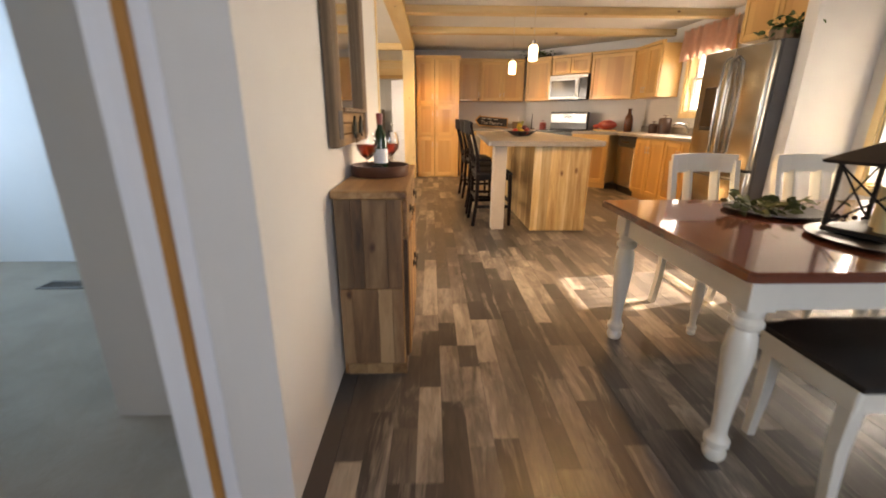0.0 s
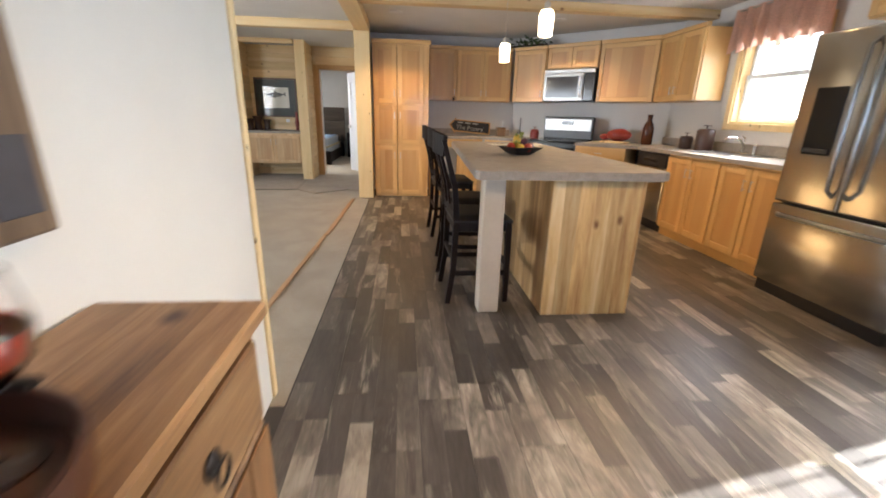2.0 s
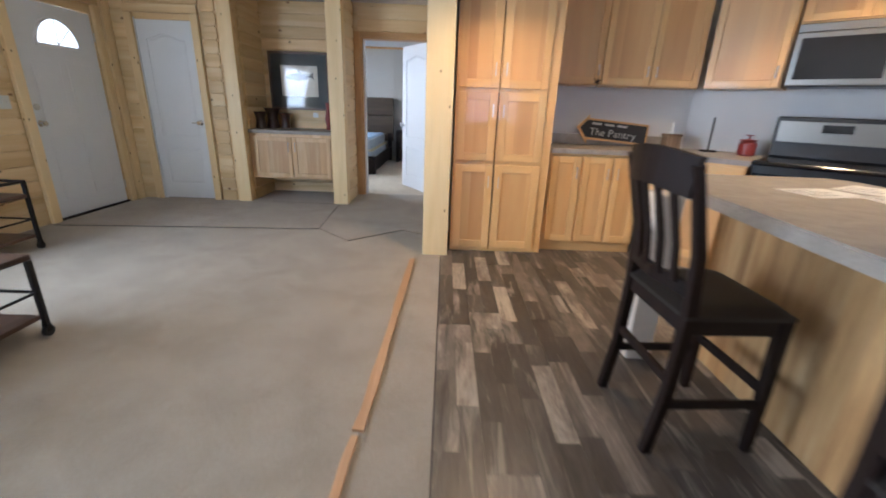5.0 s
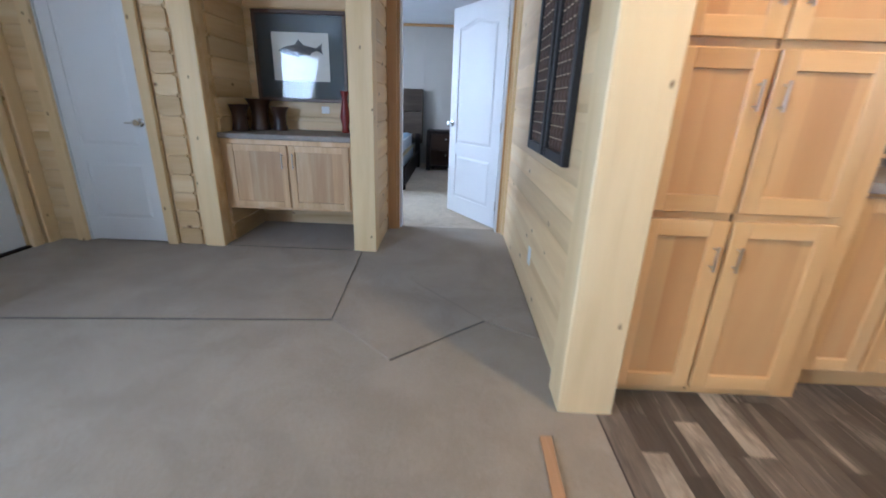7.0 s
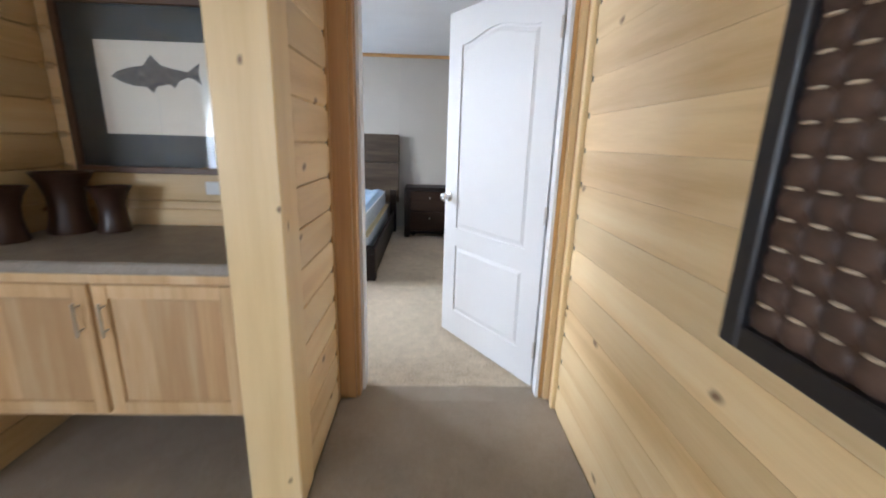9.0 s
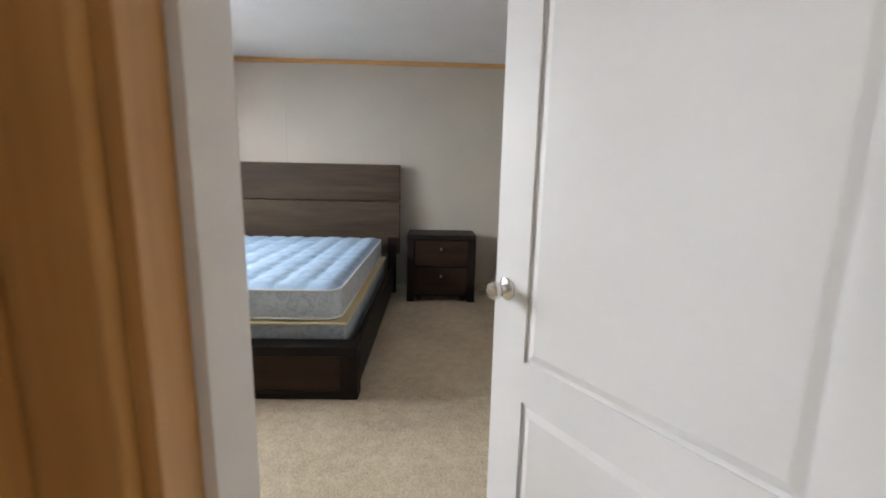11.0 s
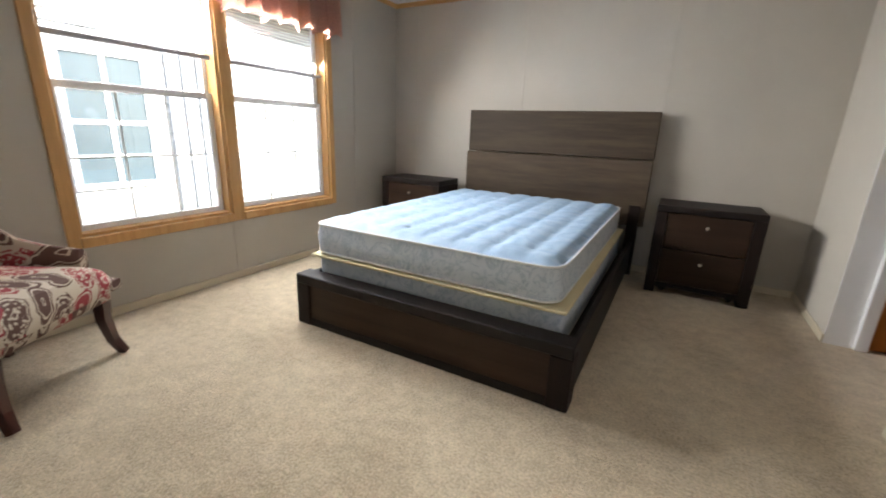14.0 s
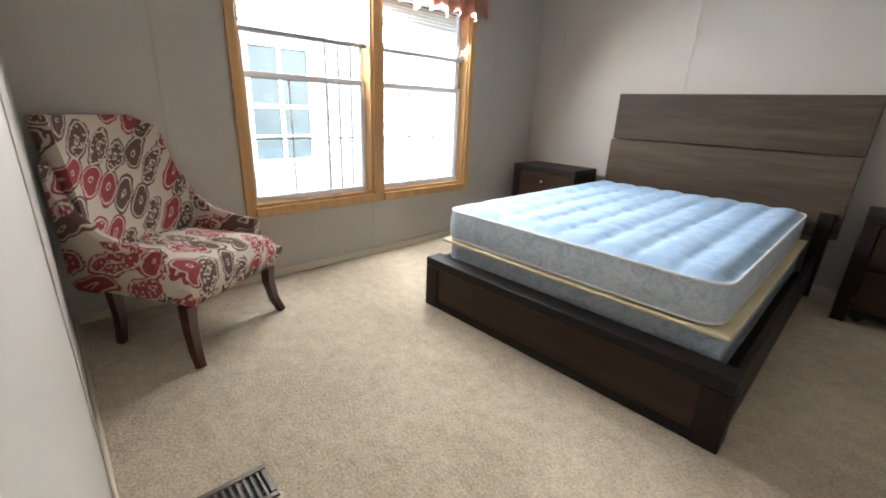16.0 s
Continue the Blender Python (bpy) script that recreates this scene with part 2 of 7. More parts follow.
HICKORY = wood("hickory_cabinet", (0.54, 0.29, 0.095), (0.71, 0.43, 0.165), (0.79, 0.53, 0.245), "z", 0.36, ring=4.0, contrast=0.6, vary=0.16, coat=0.2, fine=0.2)
HICKORY_B = wood("hickory_panel", (0.46, 0.23, 0.075), (0.62, 0.35, 0.13), (0.70, 0.44, 0.185), "z", 0.36, ring=2.6, board=0.14, board_axis="x", contrast=0.6, vary=0.13, coat=0.2, fine=0.18)
HICKORY_I = wood("hickory_island", (0.36, 0.175, 0.06), (0.70, 0.47, 0.21), (0.86, 0.69, 0.42), "z", 0.36, ring=3.6, board=0.098, board_axis="x", knots=1.8, contrast=1.3, vary=0.38, coat=0.2)
HICKORY_BY = wood("hickory_panel_side", (0.30, 0.14, 0.05), (0.60, 0.36, 0.15), (0.78, 0.56, 0.30), "z", 0.36, ring=4.5, board=0.12, board_axis="y", contrast=1.2, vary=0.4, coat=0.2)
HICKORY_X = wood("hickory_rail", (0.54, 0.29, 0.095), (0.71, 0.43, 0.165), (0.79, 0.53, 0.245), "x", 0.36, ring=4.0, contrast=0.6, vary=0.16, coat=0.2, fine=0.2)
TRIM_OAK = wood("oak_trim", (0.40, 0.205, 0.065), (0.56, 0.315, 0.115), (0.65, 0.40, 0.165), "z", 0.4, ring=10, contrast=0.8, vary=0.1)
TRIM_OAK_Y = wood("oak_trim_y", (0.40, 0.205, 0.065), (0.56, 0.315, 0.115), (0.65, 0.40, 0.165), "y", 0.4, ring=10, contrast=0.8, vary=0.1)
TRIM_OAK_X = wood("oak_trim_x", (0.40, 0.205, 0.065), (0.56, 0.315, 0.115), (0.65, 0.40, 0.165), "x", 0.4, ring=10, contrast=0.8, vary=0.1)
DOOR_WHITE = plain("white_door_paint", (0.74, 0.745, 0.75), 0.55, grain=120, vary=0.03, bump=0.04)
CARPET_LIV = carpet("living_carpet", (0.235, 0.188, 0.132), (0.42, 0.352, 0.268), 420, 3.2, 0.6, 0.36)
CARPET_MAT = carpet("runner_carpet", (0.22, 0.175, 0.125), (0.40, 0.33, 0.25), 420, 2.6, 0.6, 0.42)
CARPET_BED = carpet("bedroom_carpet", (0.30, 0.225, 0.14), (0.80, 0.68, 0.50), 90, 1.1, 1.4)
VINYL = vinyl_plank()
UNDER = plain("underlay", (0.06, 0.05, 0.045), 0.8)
STEEL = brushed("brushed_steel", (0.44, 0.42, 0.385), "z", 0.2)
STEEL_X = brushed("brushed_steel_x", (0.27, 0.26, 0.245), "x", 0.3)
CHROME = plain("chrome", (0.72, 0.71, 0.69), 0.18, 1.0, vary=0.04, bump=0.0)
NICKEL = plain("satin_nickel", (0.58, 0.55, 0.50), 0.3, 1.0, vary=0.05, bump=0.0)
BLACK = plain("black_plastic", (0.018, 0.018, 0.02), 0.35, vary=0.2)
BLACKGLASS = plain("black_glass", (0.01, 0.01, 0.012), 0.14, vary=0.1, bump=0.0)
LAMINATE = speckled("stone_laminate", (0.20, 0.175, 0.15), (0.29, 0.255, 0.215), (0.37, 0.33, 0.285), rough=0.48)
ESPRESSO = wood("espresso_wood", (0.006, 0.003, 0.002), (0.014, 0.007, 0.005), (0.025, 0.013, 0.009), "z", 0.58, ring=6, vary=0.2)
ESPRESSO_X = wood("espresso_wood_x", (0.007, 0.005, 0.005), (0.013, 0.009, 0.008), (0.022, 0.016, 0.013), "x", 0.5, ring=6, vary=0.2)
WALNUT_X = wood("dark_walnut_panel", (0.016, 0.008, 0.005), (0.032, 0.017, 0.010), (0.050, 0.028, 0.017), "x", 0.45, ring=8, vary=0.2)
GREY_OAK_X = wood("grey_brown_headboard", (0.028, 0.018, 0.011), (0.058, 0.040, 0.025), (0.090, 0.064, 0.042), "x", 0.55, ring=3.5, contrast=1.2, vary=0.2)
for dark_wood in (ESPRESSO, ESPRESSO_X, WALNUT_X, GREY_OAK_X):
    dark_wood.node_tree.nodes["Principled BSDF"].inputs["Specular IOR Level"].default_value = 0.22
CREAM = plain("cream_paint", (0.74, 0.70, 0.60), 0.35, grain=40, vary=0.05, bump=0.05, coat=0.2)
CHERRY = wood("cherry_tabletop", (0.10, 0.026, 0.014), (0.155, 0.045, 0.024), (0.20, 0.064, 0.034), "x", 0.16, ring=9, coat=0.8, vary=0.1, bump=0.03)
RUSTIC_Z = wood("rustic_planks", (0.075, 0.030, 0.010), (0.35, 0.160, 0.050), (0.60, 0.335, 0.130), "z", 0.55, ring=2.8, board=0.085, board_axis="x", knots=3.0, contrast=1.3, vary=0.5, bump=0.3)
RUSTIC_ZY = wood("rustic_planks_front", (0.06, 0.030, 0.015), (0.27, 0.145, 0.066), (0.50, 0.32, 0.17), "z", 0.55, ring=4, board=0.1, board_axis="y", knots=1.8, contrast=1.35, vary=0.55, bump=0.3)
RUSTIC_Y = wood("rustic_top", (0.10, 0.042, 0.015), (0.27, 0.140, 0.055), (0.42, 0.25, 0.118), "y", 0.42, ring=3.5, board=0.12, board_axis="x", knots=1.6, contrast=1.6, vary=0.3, bump=0.25)
BARN = wood("barnwood_frame", (0.09, 0.055, 0.03), (0.21, 0.135, 0.078), (0.34, 0.235, 0.15), "z", 0.75, ring=12, contrast=1.2, vary=0.3, bump=0.4)
MIRROR = plain("mirror", (0.86, 0.87, 0.86), 0.03, 1.0, vary=0.0, bump=0.0)
GLASS = glass("clear_glass")
PICTURE_GLASS = glass("matt_picture_glass", rough=0.03)
PICTURE_GLASS.node_tree.nodes["Principled BSDF"].inputs["IOR"].default_value = 1.24
PICTURE_GLASS.node_tree.nodes["Principled BSDF"].inputs["IOR"].default_value = 1.32


# ---- mesh helpers ----
def box(bm, x0, x1, y0, y1, z0, z1, bevel=0.0, seg=1):
    r = bmesh.ops.create_cube(bm, size=1.0, matrix=Matrix.LocRotScale(((x0 + x1) / 2, (y0 + y1) / 2, (z0 + z1) / 2), None, (abs(x1 - x0), abs(y1 - y0), abs(z1 - z0))))
    if bevel > 0:
        bmesh.ops.bevel(bm, geom=list({e for v in r["verts"] for e in v.link_edges}), offset=bevel, segments=seg, affect="EDGES", profile=0.5)
    return bm


def boxes(*rows, bevel=0.0, seg=1):
    bm = bmesh.new()
    for r in rows:
        box(bm, *r, bevel=bevel, seg=seg)
    return bm


def tube(bm, a, b, r0, r1=None, sides=12):
    a, b = Vector(a), Vector(b)
    d = b - a
    m = Matrix.Translation((a + b) / 2) @ d.to_track_quat("Z", "Y").to_matrix().to_4x4()
    bmesh.ops.create_cone(bm, cap_ends=True, cap_tris=False, segments=sides, radius1=r0, radius2=r0 if r1 is None else r1, depth=d.length, matrix=m)
    return bm


def lathe(bm, profile, sides=20, at=(0, 0, 0)):
    """Turns (radius, height) pairs about a vertical axis."""
    rings = []
    for r, z in profile:
        rings.append([bm.verts.new((at[0] + r * math.cos(2 * math.pi * i / sides), at[1] + r * math.sin(2 * math.pi * i / sides), at[2] + z)) for i in range(sides)])
    for a, b in zip(rings, rings[1:]):
        for i in range(sides):
            bm.faces.new((a[i], a[(i + 1) % sides], b[(i + 1) % sides], b[i]))
    for ring, flip in ((rings[0], True), (rings[-1], False)):
        bm.faces.new(list(reversed(ring)) if flip else ring)
    return bm


def sweep(bm, path, wide, deep, sides=0):
    """A bar of rectangular (or round) section along points, kept upright in the way it bends."""
    pts = [Vector(p) for p in path]
    rings = []
    for i, p in enumerate(pts):
        d = (pts[min(i + 1, len(pts) - 1)] - pts[max(i - 1, 0)]).normalized()
        side = Vector((0, 1, 0)) if abs(d.y) < 0.9 else Vector((1, 0, 0))
        u = (side - d * side.dot(d)).normalized()
        w = d.cross(u)
        a = wide[i] if isinstance(wide, (list, tuple)) else wide
        b = deep[i] if isinstance(deep, (list, tuple)) else deep
        if sides:
            rings.append([bm.verts.new(p + u * (a * math.cos(2 * math.pi * k / sides)) + w * (b * math.sin(2 * math.pi * k / sides))) for k in range(sides)])
        else:
            rings.append([bm.verts.new(p + u * (sx * a / 2) + w * (sy * b / 2)) for sx, sy in ((-1, -1), (1, -1), (1, 1), (-1, 1))])
    n = len(rings[0])
    for a, b in zip(rings, rings[1:]):
        for i in range(n):
            bm.faces.new((a[i], a[(i + 1) % n], b[(i + 1) % n], b[i]))
    bm.faces.new(list(reversed(rings[0])))
    bm.faces.new(rings[-1])
    return bm


def mesh_of(name, bm, material, smooth=False):
    bmesh.ops.recalc_face_normals(bm, faces=bm.faces)
    me = bpy.data.meshes.new(name)
    bm.to_mesh(me)
    bm.free()
    for m in material if isinstance(material, (list, tuple)) else [material]:
        me.materials.append(m)
    if smooth:
        for p in me.polygons:
            p.use_smooth = True
        me.set_sharp_from_angle(angle=radians(38))
    return me


def part(name, bm, material, parent=None, label="", smooth=False, at=None):
    ob = new(name, mesh_of(name, bm, material, smooth))
    if parent is not None:
        ob.parent = parent
    if at is not None:
        ob.matrix_basis = at if isinstance(at, Matrix) else Matrix.Translation(at)
    if label:
        ob["label"] = label
    return ob


def thing(name, label, category, at=(0, 0, 0), turn=0.0, group=""):
    ob = new(name)
    ob.empty_display_size = 0.1
    ob.matrix_basis = pose(*at, 0, 0, turn)
    return tagged(ob, label, category, group)


def structure(name, bm, material, label, category, smooth=False):
    return tagged(part(name, bm, material, None, "", smooth), label, category, "", "structure")


def pieces(name, mesh, parent, places):
    """Many alike pieces on one mesh, each an object of its own."""
    for m in places:
        ob = new(name, mesh)
        ob.parent = parent
        ob.matrix_basis = m


# ---- the large structure ----
H = 2.45          # main ceiling
HB = 2.46         # bedroom ceiling
XL, XR = -3.82, 4.15
structure("ground", boxes((-60, 60, -50, 70, -0.62, -0.5)), plain("lawn", (0.07, 0.09, 0.04), 0.9, vary=0.4), "mown lawn around the house", "ground")
structure("floor_vinyl", boxes((0.075, XR, -2.0, 9.85, -0.3, -0.004)), UNDER, "dark subfloor under the vinyl boards", "floor")
structure("floor_living", boxes((XL, 0.072, 4.0, 11.43, -0.3, 0.0)), CARPET_LIV, "grey-tan low-pile living room carpet", "carpet")
structure("floor_bedroom", boxes((-3.9, 0.289, 11.432, 15.7, -0.3, 0.0)), CARPET_BED, "beige deep-pile bedroom carpet", "carpet")
structure("floor_den", boxes((XL, -0.001, -2.0, 3.998, -0.3, 0.0)), CARPET_LIV, "tan carpet of the side room", "carpet")
structure("floor_passage", boxes((0.0, 0.074, -2.0, 3.998, -0.3, 0.0)), UNDER, "narrow floor strip beside the partition", "floor")

structure("ceiling_main", boxes((XL - 0.1, XR + 0.1, -2.1, 11.5, H, H + 0.12)), CEIL, "white flat ceiling of kitchen and living room", "ceiling")
structure("ceiling_bedroom", boxes((-4.0, 1.0, 11.505, 15.8, HB, HB + 0.12)), CEIL, "white flat bedroom ceiling", "ceiling")


def wall_x(name, x0, x1, y0, y1, z1, holes, material, label, z0=-0.3):
    """A wall along y between x0 and x1 with rectangular holes (ya, yb, za, zb)."""
    bm = bmesh.new()
    y = y0
    for ya, yb, za, zb in sorted(holes):
        if ya > y:
            box(bm, x0, x1, y, ya, z0, z1)
        if za > z0:
            box(bm, x0, x1, ya, yb, z0, za)
        if zb < z1:
            box(bm, x0, x1, ya, yb, zb, z1)
        y = yb
    if y1 > y:
        box(bm, x0, x1, y, y1, z0, z1)
    return structure(name, bm, material, label, "wall")


def wall_y(name, y0, y1, x0, x1, z1, holes, material, label, z0=-0.3):
    bm = bmesh.new()
    x = x0
    for xa, xb, za, zb in sorted(holes):
        if xa > x:
            box(bm, x, xa, y0, y1, z0, z1)
        if za > z0:
            box(bm, xa, xb, y0, y1, z0, za)
        if zb < z1:
            box(bm, xa, xb, y0, y1, zb, z1)
        x = xb
    if x1 > x:
        box(bm, x, x1, y0, y1, z0, z1)
    return structure(name, bm, material, label, "wall")


wall_x("wall_partition", -0.12, 0.0, 1.5, 4.06, H, [], WALL_WHITE, "white partition wall beside the sideboard")
wall_y("wall_den_south", 1.5, 1.62, XL, -0.12, H, [(-1.12, -0.28, -0.3, 2.04)], WALL_WHITE, "white wall with a cased doorway")
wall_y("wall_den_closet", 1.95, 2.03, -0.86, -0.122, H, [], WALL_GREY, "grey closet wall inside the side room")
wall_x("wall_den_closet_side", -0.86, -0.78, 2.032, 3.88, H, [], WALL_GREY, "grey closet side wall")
wall_y("wall_living_south", 3.88, 4.0, XL, -0.122, H, [], WALL_WHITE, "white wall between living room and side room")
wall_x("wall_west", XL - 0.14, XL, -2.0, 11.43, H, [(2.1, 3.5, 0.85, 2.0), (5.1, 7.3, 0.75, 2.05), (9.44, 10.42, -0.3, 2.05)], PINE, "west outside wall of the living room")
wall_y("wall_south", -2.12, -2.0, XL - 0.14, XR + 0.14, H, [(0.7, 2.5, 0.75, 2.05)], WALL_WHITE, "plain white wall behind the dining room")
wall_x("wall_passage", -1.4, -1.28, -2.0, 1.498, H, [], WALL_WHITE, "plain white passage wall")
wall_x("wall_east", XR, XR + 0.14, -2.0, 9.85, H, [(3.22, 3.98, 0.62, 2.1), (6.0, 6.86, 1.24, 2.08)], WALL_KITCHEN, "beige outside wall of kitchen and dining room")
wall_y("wall_fridge_nib", 4.165, 4.292, 3.55, XR - 0.001, H, [], WALL_KITCHEN, "short beige wall beside the refrigerator")
wall_y("wall_kitchen_north", 9.68, 9.8, 0.07, XR, H, [], WALL_KITCHEN, "beige kitchen wall behind the cabinets")
wall_x("wall_hall", -0.03, 0.07, 9.02, 11.43, H, [], PINE, "pine-clad hall wall")
wall_y("wall_closet", 10.645, 10.745, XL, -2.4, H, [(-3.5, -2.82, -0.3, 2.06)], PINE_X, "pine-clad wall around the coat closet door")
wall_x("wall_niche_left", -2.48, -2.4, 10.747, 11.43, H, [], PINE, "pine side of the built-in niche")
wall_y("wall_niche_back", 11.40, 11.43, -2.40, -1.312, H, [], PINE_X, "pine back of the built-in niche")
wall_x("wall_hall_left", -1.31, -1.172, 10.787, 11.43, H, [], PINE, "pine-clad hall wall beside the niche")
wall_y("wall_bedroom_south", 11.432, 11.504, -4.0, 0.9, HB, [(-1.07, -0.09, -0.3, 2.06)], WALL_GREY, "grey bedroom wall with the doorway")
wall_y("wall_hall_end", 11.34, 11.43, -1.17, -0.032, H, [(-1.07, -0.09, -0.3, 2.06)], PINE_X, "pine-clad wall around the bedroom doorway")
wall_x("wall_bedroom_west", -4.02, -3.88, 11.506, 15.72, HB, [(12.52, 14.52, 0.52, 2.05)], WALL_GREY, "grey bedroom wall with the double window")
wall_y("wall_bedroom_north", 15.60, 15.72, -3.878, 0.9, HB, [], WALL_GREY, "grey panelled wall behind the bed")
wall_x("wall_bedroom_east", 0.0, 0.2, 11.506, 15.598, HB, [(13.78, 14.745, -0.3, 2.1)], WALL_GREY, "grey bedroom wall with the closet opening")


# ---- fixed trim, posts and beams ----
def beam(name, x0, x1, y0, y1, z0, z1, material, label):
    return structure(name, boxes((x0, x1, y0, y1, z0, z1), bevel=0.005), material, label, "beam")


beam("trim_post", -0.09, 0.128, 8.85, 9.018, 0, 2.33, PINE_Z, "squared knotty pine post at the hall corner")
beam("trim_column", -1.327, -1.147, 10.635, 10.785, 0, H, PINE_Z, "squared knotty pine column beside the niche")
beam("beam_long", -0.07, 0.13, 4.06, 9.018, 2.332, H, PINE, "pine ceiling beam between kitchen and living room")
beam("beam_living", XL, -0.092, 8.87, 9.01, 2.34, H, PINE_X, "pine ceiling beam across the living room")
beam("beam_kitchen", 0.132, XR, 6.1, 6.24, 2.36, H, PINE_X, "pine ceiling beam across the kitchen")
beam("beam_kitchen_far", 0.132, XR, 7.35, 7.49, 2.36, H, PINE_X, "pine ceiling beam across the kitchen")
beam("trim_crown_closet", XL, -1.329, 10.58, 10.643, 2.37, H - 0.002, PINE_X, "pine crown board")
beam("trim_wall_end", -0.135, 0.012, 4.062, 4.105, 0, 2.33, PINE_Z, "pale pine corner board at the wall end")
beam("trim_pine_corner", XL, XL + 0.07, 10.525, 10.643, 0, H - 0.09, PINE_Z, "pine corner board beside the closet")
beam("trim_stub", -2.525, -2.372, 10.6, 10.643, 0, H - 0.09, PINE_Z, "pine corner board at the niche")


# ---- cabinets ----
def shaker(name, w, h, parent, at, frame_mat, panel_mat, pull=None, rail=0.06):
    """A framed cabinet door facing -y, lower left corner at its origin."""
    d = part(name, boxes((0.002, w - 0.002, -0.009, -0.001, 0.002, h - 0.002)), panel_mat, parent, at=at)
    flat = HICKORY_X if frame_mat == HICKORY else frame_mat
    for x in (0, w - rail):
        part("stile", boxes((x, x + rail, -0.02, 0, 0, h), bevel=0.0025), frame_mat, d)
    for z in (0, h - rail):
        part("rail", boxes((rail, w - rail, -0.0195, 0, z, z + rail), bevel=0.0025), flat, d)
    if pull:
        px, pz, pl = pull
        bm = bmesh.new()
        tube(bm, (px, -0.045, pz - pl / 2), (px, -0.045, pz + pl / 2), 0.005, sides=8)
        for s in (-0.36, 0.36):
            tube(bm, (px, -0.018, pz + s * pl), (px, -0.045, pz + s * pl), 0.004, sides=6)
        part("handle", bm, NICKEL, d, "satin nickel bar handle", True)
    return d


def carcass(bm, w, d, z0, z1):
    return box(bm, 0, w, 0.001, d, z0, z1, bevel=0.002)


pan = thing("pantry_cabinet", "tall honey hickory pantry cabinet with paired framed doors", "cabinet", (0.15, 9.02, 0))
part("body", carcass(bmesh.new(), 0.825, 0.64, 0.0, 2.27), HICKORY, pan)
for x, dw, px in ((0.02, 0.325, 0.29), (0.362, 0.385, 0.035)):
    shaker("door", dw, 0.745, pan, (x, 0, 0.04), HICKORY, HICKORY_B, (px, 0.60, 0.1), 0.065)
    shaker("door", dw, 0.555, pan, (x, 0, 0.815), HICKORY, HICKORY_B, (px, 0.41, 0.1), 0.065)
    shaker("door", dw, 0.79, pan, (x, 0, 1.40), HICKORY, HICKORY_B, (px, 0.14, 0.1), 0.065)
# Espresso strip paints in the shade of the joint between the halves.
part("centre_gap", boxes((0.350, 0.356, -0.002, 0.0005, 0.02, 2.2)), ESPRESSO, pan, "dark strip that paints the shade between the two halves")
part("crown", boxes((-0.01, 0.85, -0.03, 0.6, 2.21, 2.268), bevel=0.006), HICKORY_X, pan)

CT = 0.94     # perimeter worktop
UB, UT = 1.475, 2.22


def base_unit(label, at, turn, w, doors, drawers=True, depth=0.58):
    u = thing("base_cabinet", label, "cabinet", at, turn, "kitchen base cabinets")
    part("body", carcass(bmesh.new(), w, depth, 0.09, CT - 0.04), HICKORY, u)
    part("toe_kick", boxes((0.0, w, 0.03, 0.045, 0.0, 0.09)), HICKORY_X, u, "shaded wood toe board")
    n = len(doors)
    gap = (w - sum(d[0] for d in doors)) / (n + 1)
    x = gap
    for dw, side in doors:
        top = CT - 0.06
        if drawers:
            dr = part("drawer", boxes((0, dw, -0.02, 0, 0, 0.12), bevel=0.003), HICKORY_X, u, at=(x, 0, top - 0.12))
            part("handle", tube(bmesh.new(), (dw / 2 - 0.05, -0.04, 0.06), (dw / 2 + 0.05, -0.04, 0.06), 0.005, sides=8), NICKEL, dr)
            top -= 0.135
        shaker("door", dw, top - 0.105, u, (x, 0, 0.105), HICKORY, HICKORY_B, (0.035 if side < 0 else dw - 0.035, top - 0.25, 0.1))
        x += dw + gap
    return u


def upper_unit(label, at, turn, w, doors, z0=UB, z1=UT, depth=0.31, end=None):
    u = thing("wall_cabinet", label, "cabinet", at, turn, "kitchen wall cabinets")
    part("body", carcass(bmesh.new(), w, depth, z0, z1), HICKORY, u)
    x = 0.008
    for dw, side in doors:
        shaker("door", dw, z1 - z0 - 0.02, u, (x, 0, z0 + 0.01), HICKORY, HICKORY_B, (0.035 if side < 0 else dw - 0.035, 0.11, 0.09) if z1 - z0 > 0.5 else None, 0.055)
        x += dw + 0.008
    part("crown", boxes((-0.002, w + 0.002, -0.03, 0.03, z1 - 0.005, z1 + 0.045), bevel=0.006), HICKORY_X, u)
    return u


base_unit("honey hickory base cabinet with framed doors beside the pantry", (1.0, 9.10, 0), 0, 0.84, ((0.255, 1), (0.255, 1), (0.255, -1)), False)
base_unit("honey hickory corner base cabinet beside the range", (1.87, 9.06, 0), -45, 0.69, ((0.67, 1),), True, 0.5)
base_unit("honey hickory corner base cabinet beside the dishwasher", (2.92, 8.01, 0), -45, 0.66, ((0.64, -1),), True, 0.5)
base_unit("honey hickory sink cabinet with two framed doors", (3.53, 6.84, 0), -90, 0.80, ((0.385, 1), (0.385, -1)), False)
base_unit("honey hickory base cabinet beside the refrigerator", (3.53, 6.035, 0), -90, 0.73, ((0.35, 1), (0.35, -1)), False)
upper_unit("honey hickory wall cabinet with three framed doors", (1.0, 9.375, 0), 0, 1.30, ((0.42, 1), (0.42, 1), (0.42, -1)))
upper_unit("honey hickory diagonal wall cabinet beside the microwave", (2.335, 9.345, 0), -45, 0.55, ((0.53, 1),), depth=0.29)
upper_unit("short honey hickory wall cabinet above the microwave", (2.735, 8.945, 0), -45, 0.765, ((0.37, 1), (0.37, -1)), 1.93, UT, 0.29)
upper_unit("honey hickory diagonal wall cabinet with one wide door", (3.285, 8.395, 0), -45, 0.76, ((0.74, -1),), depth=0.29)
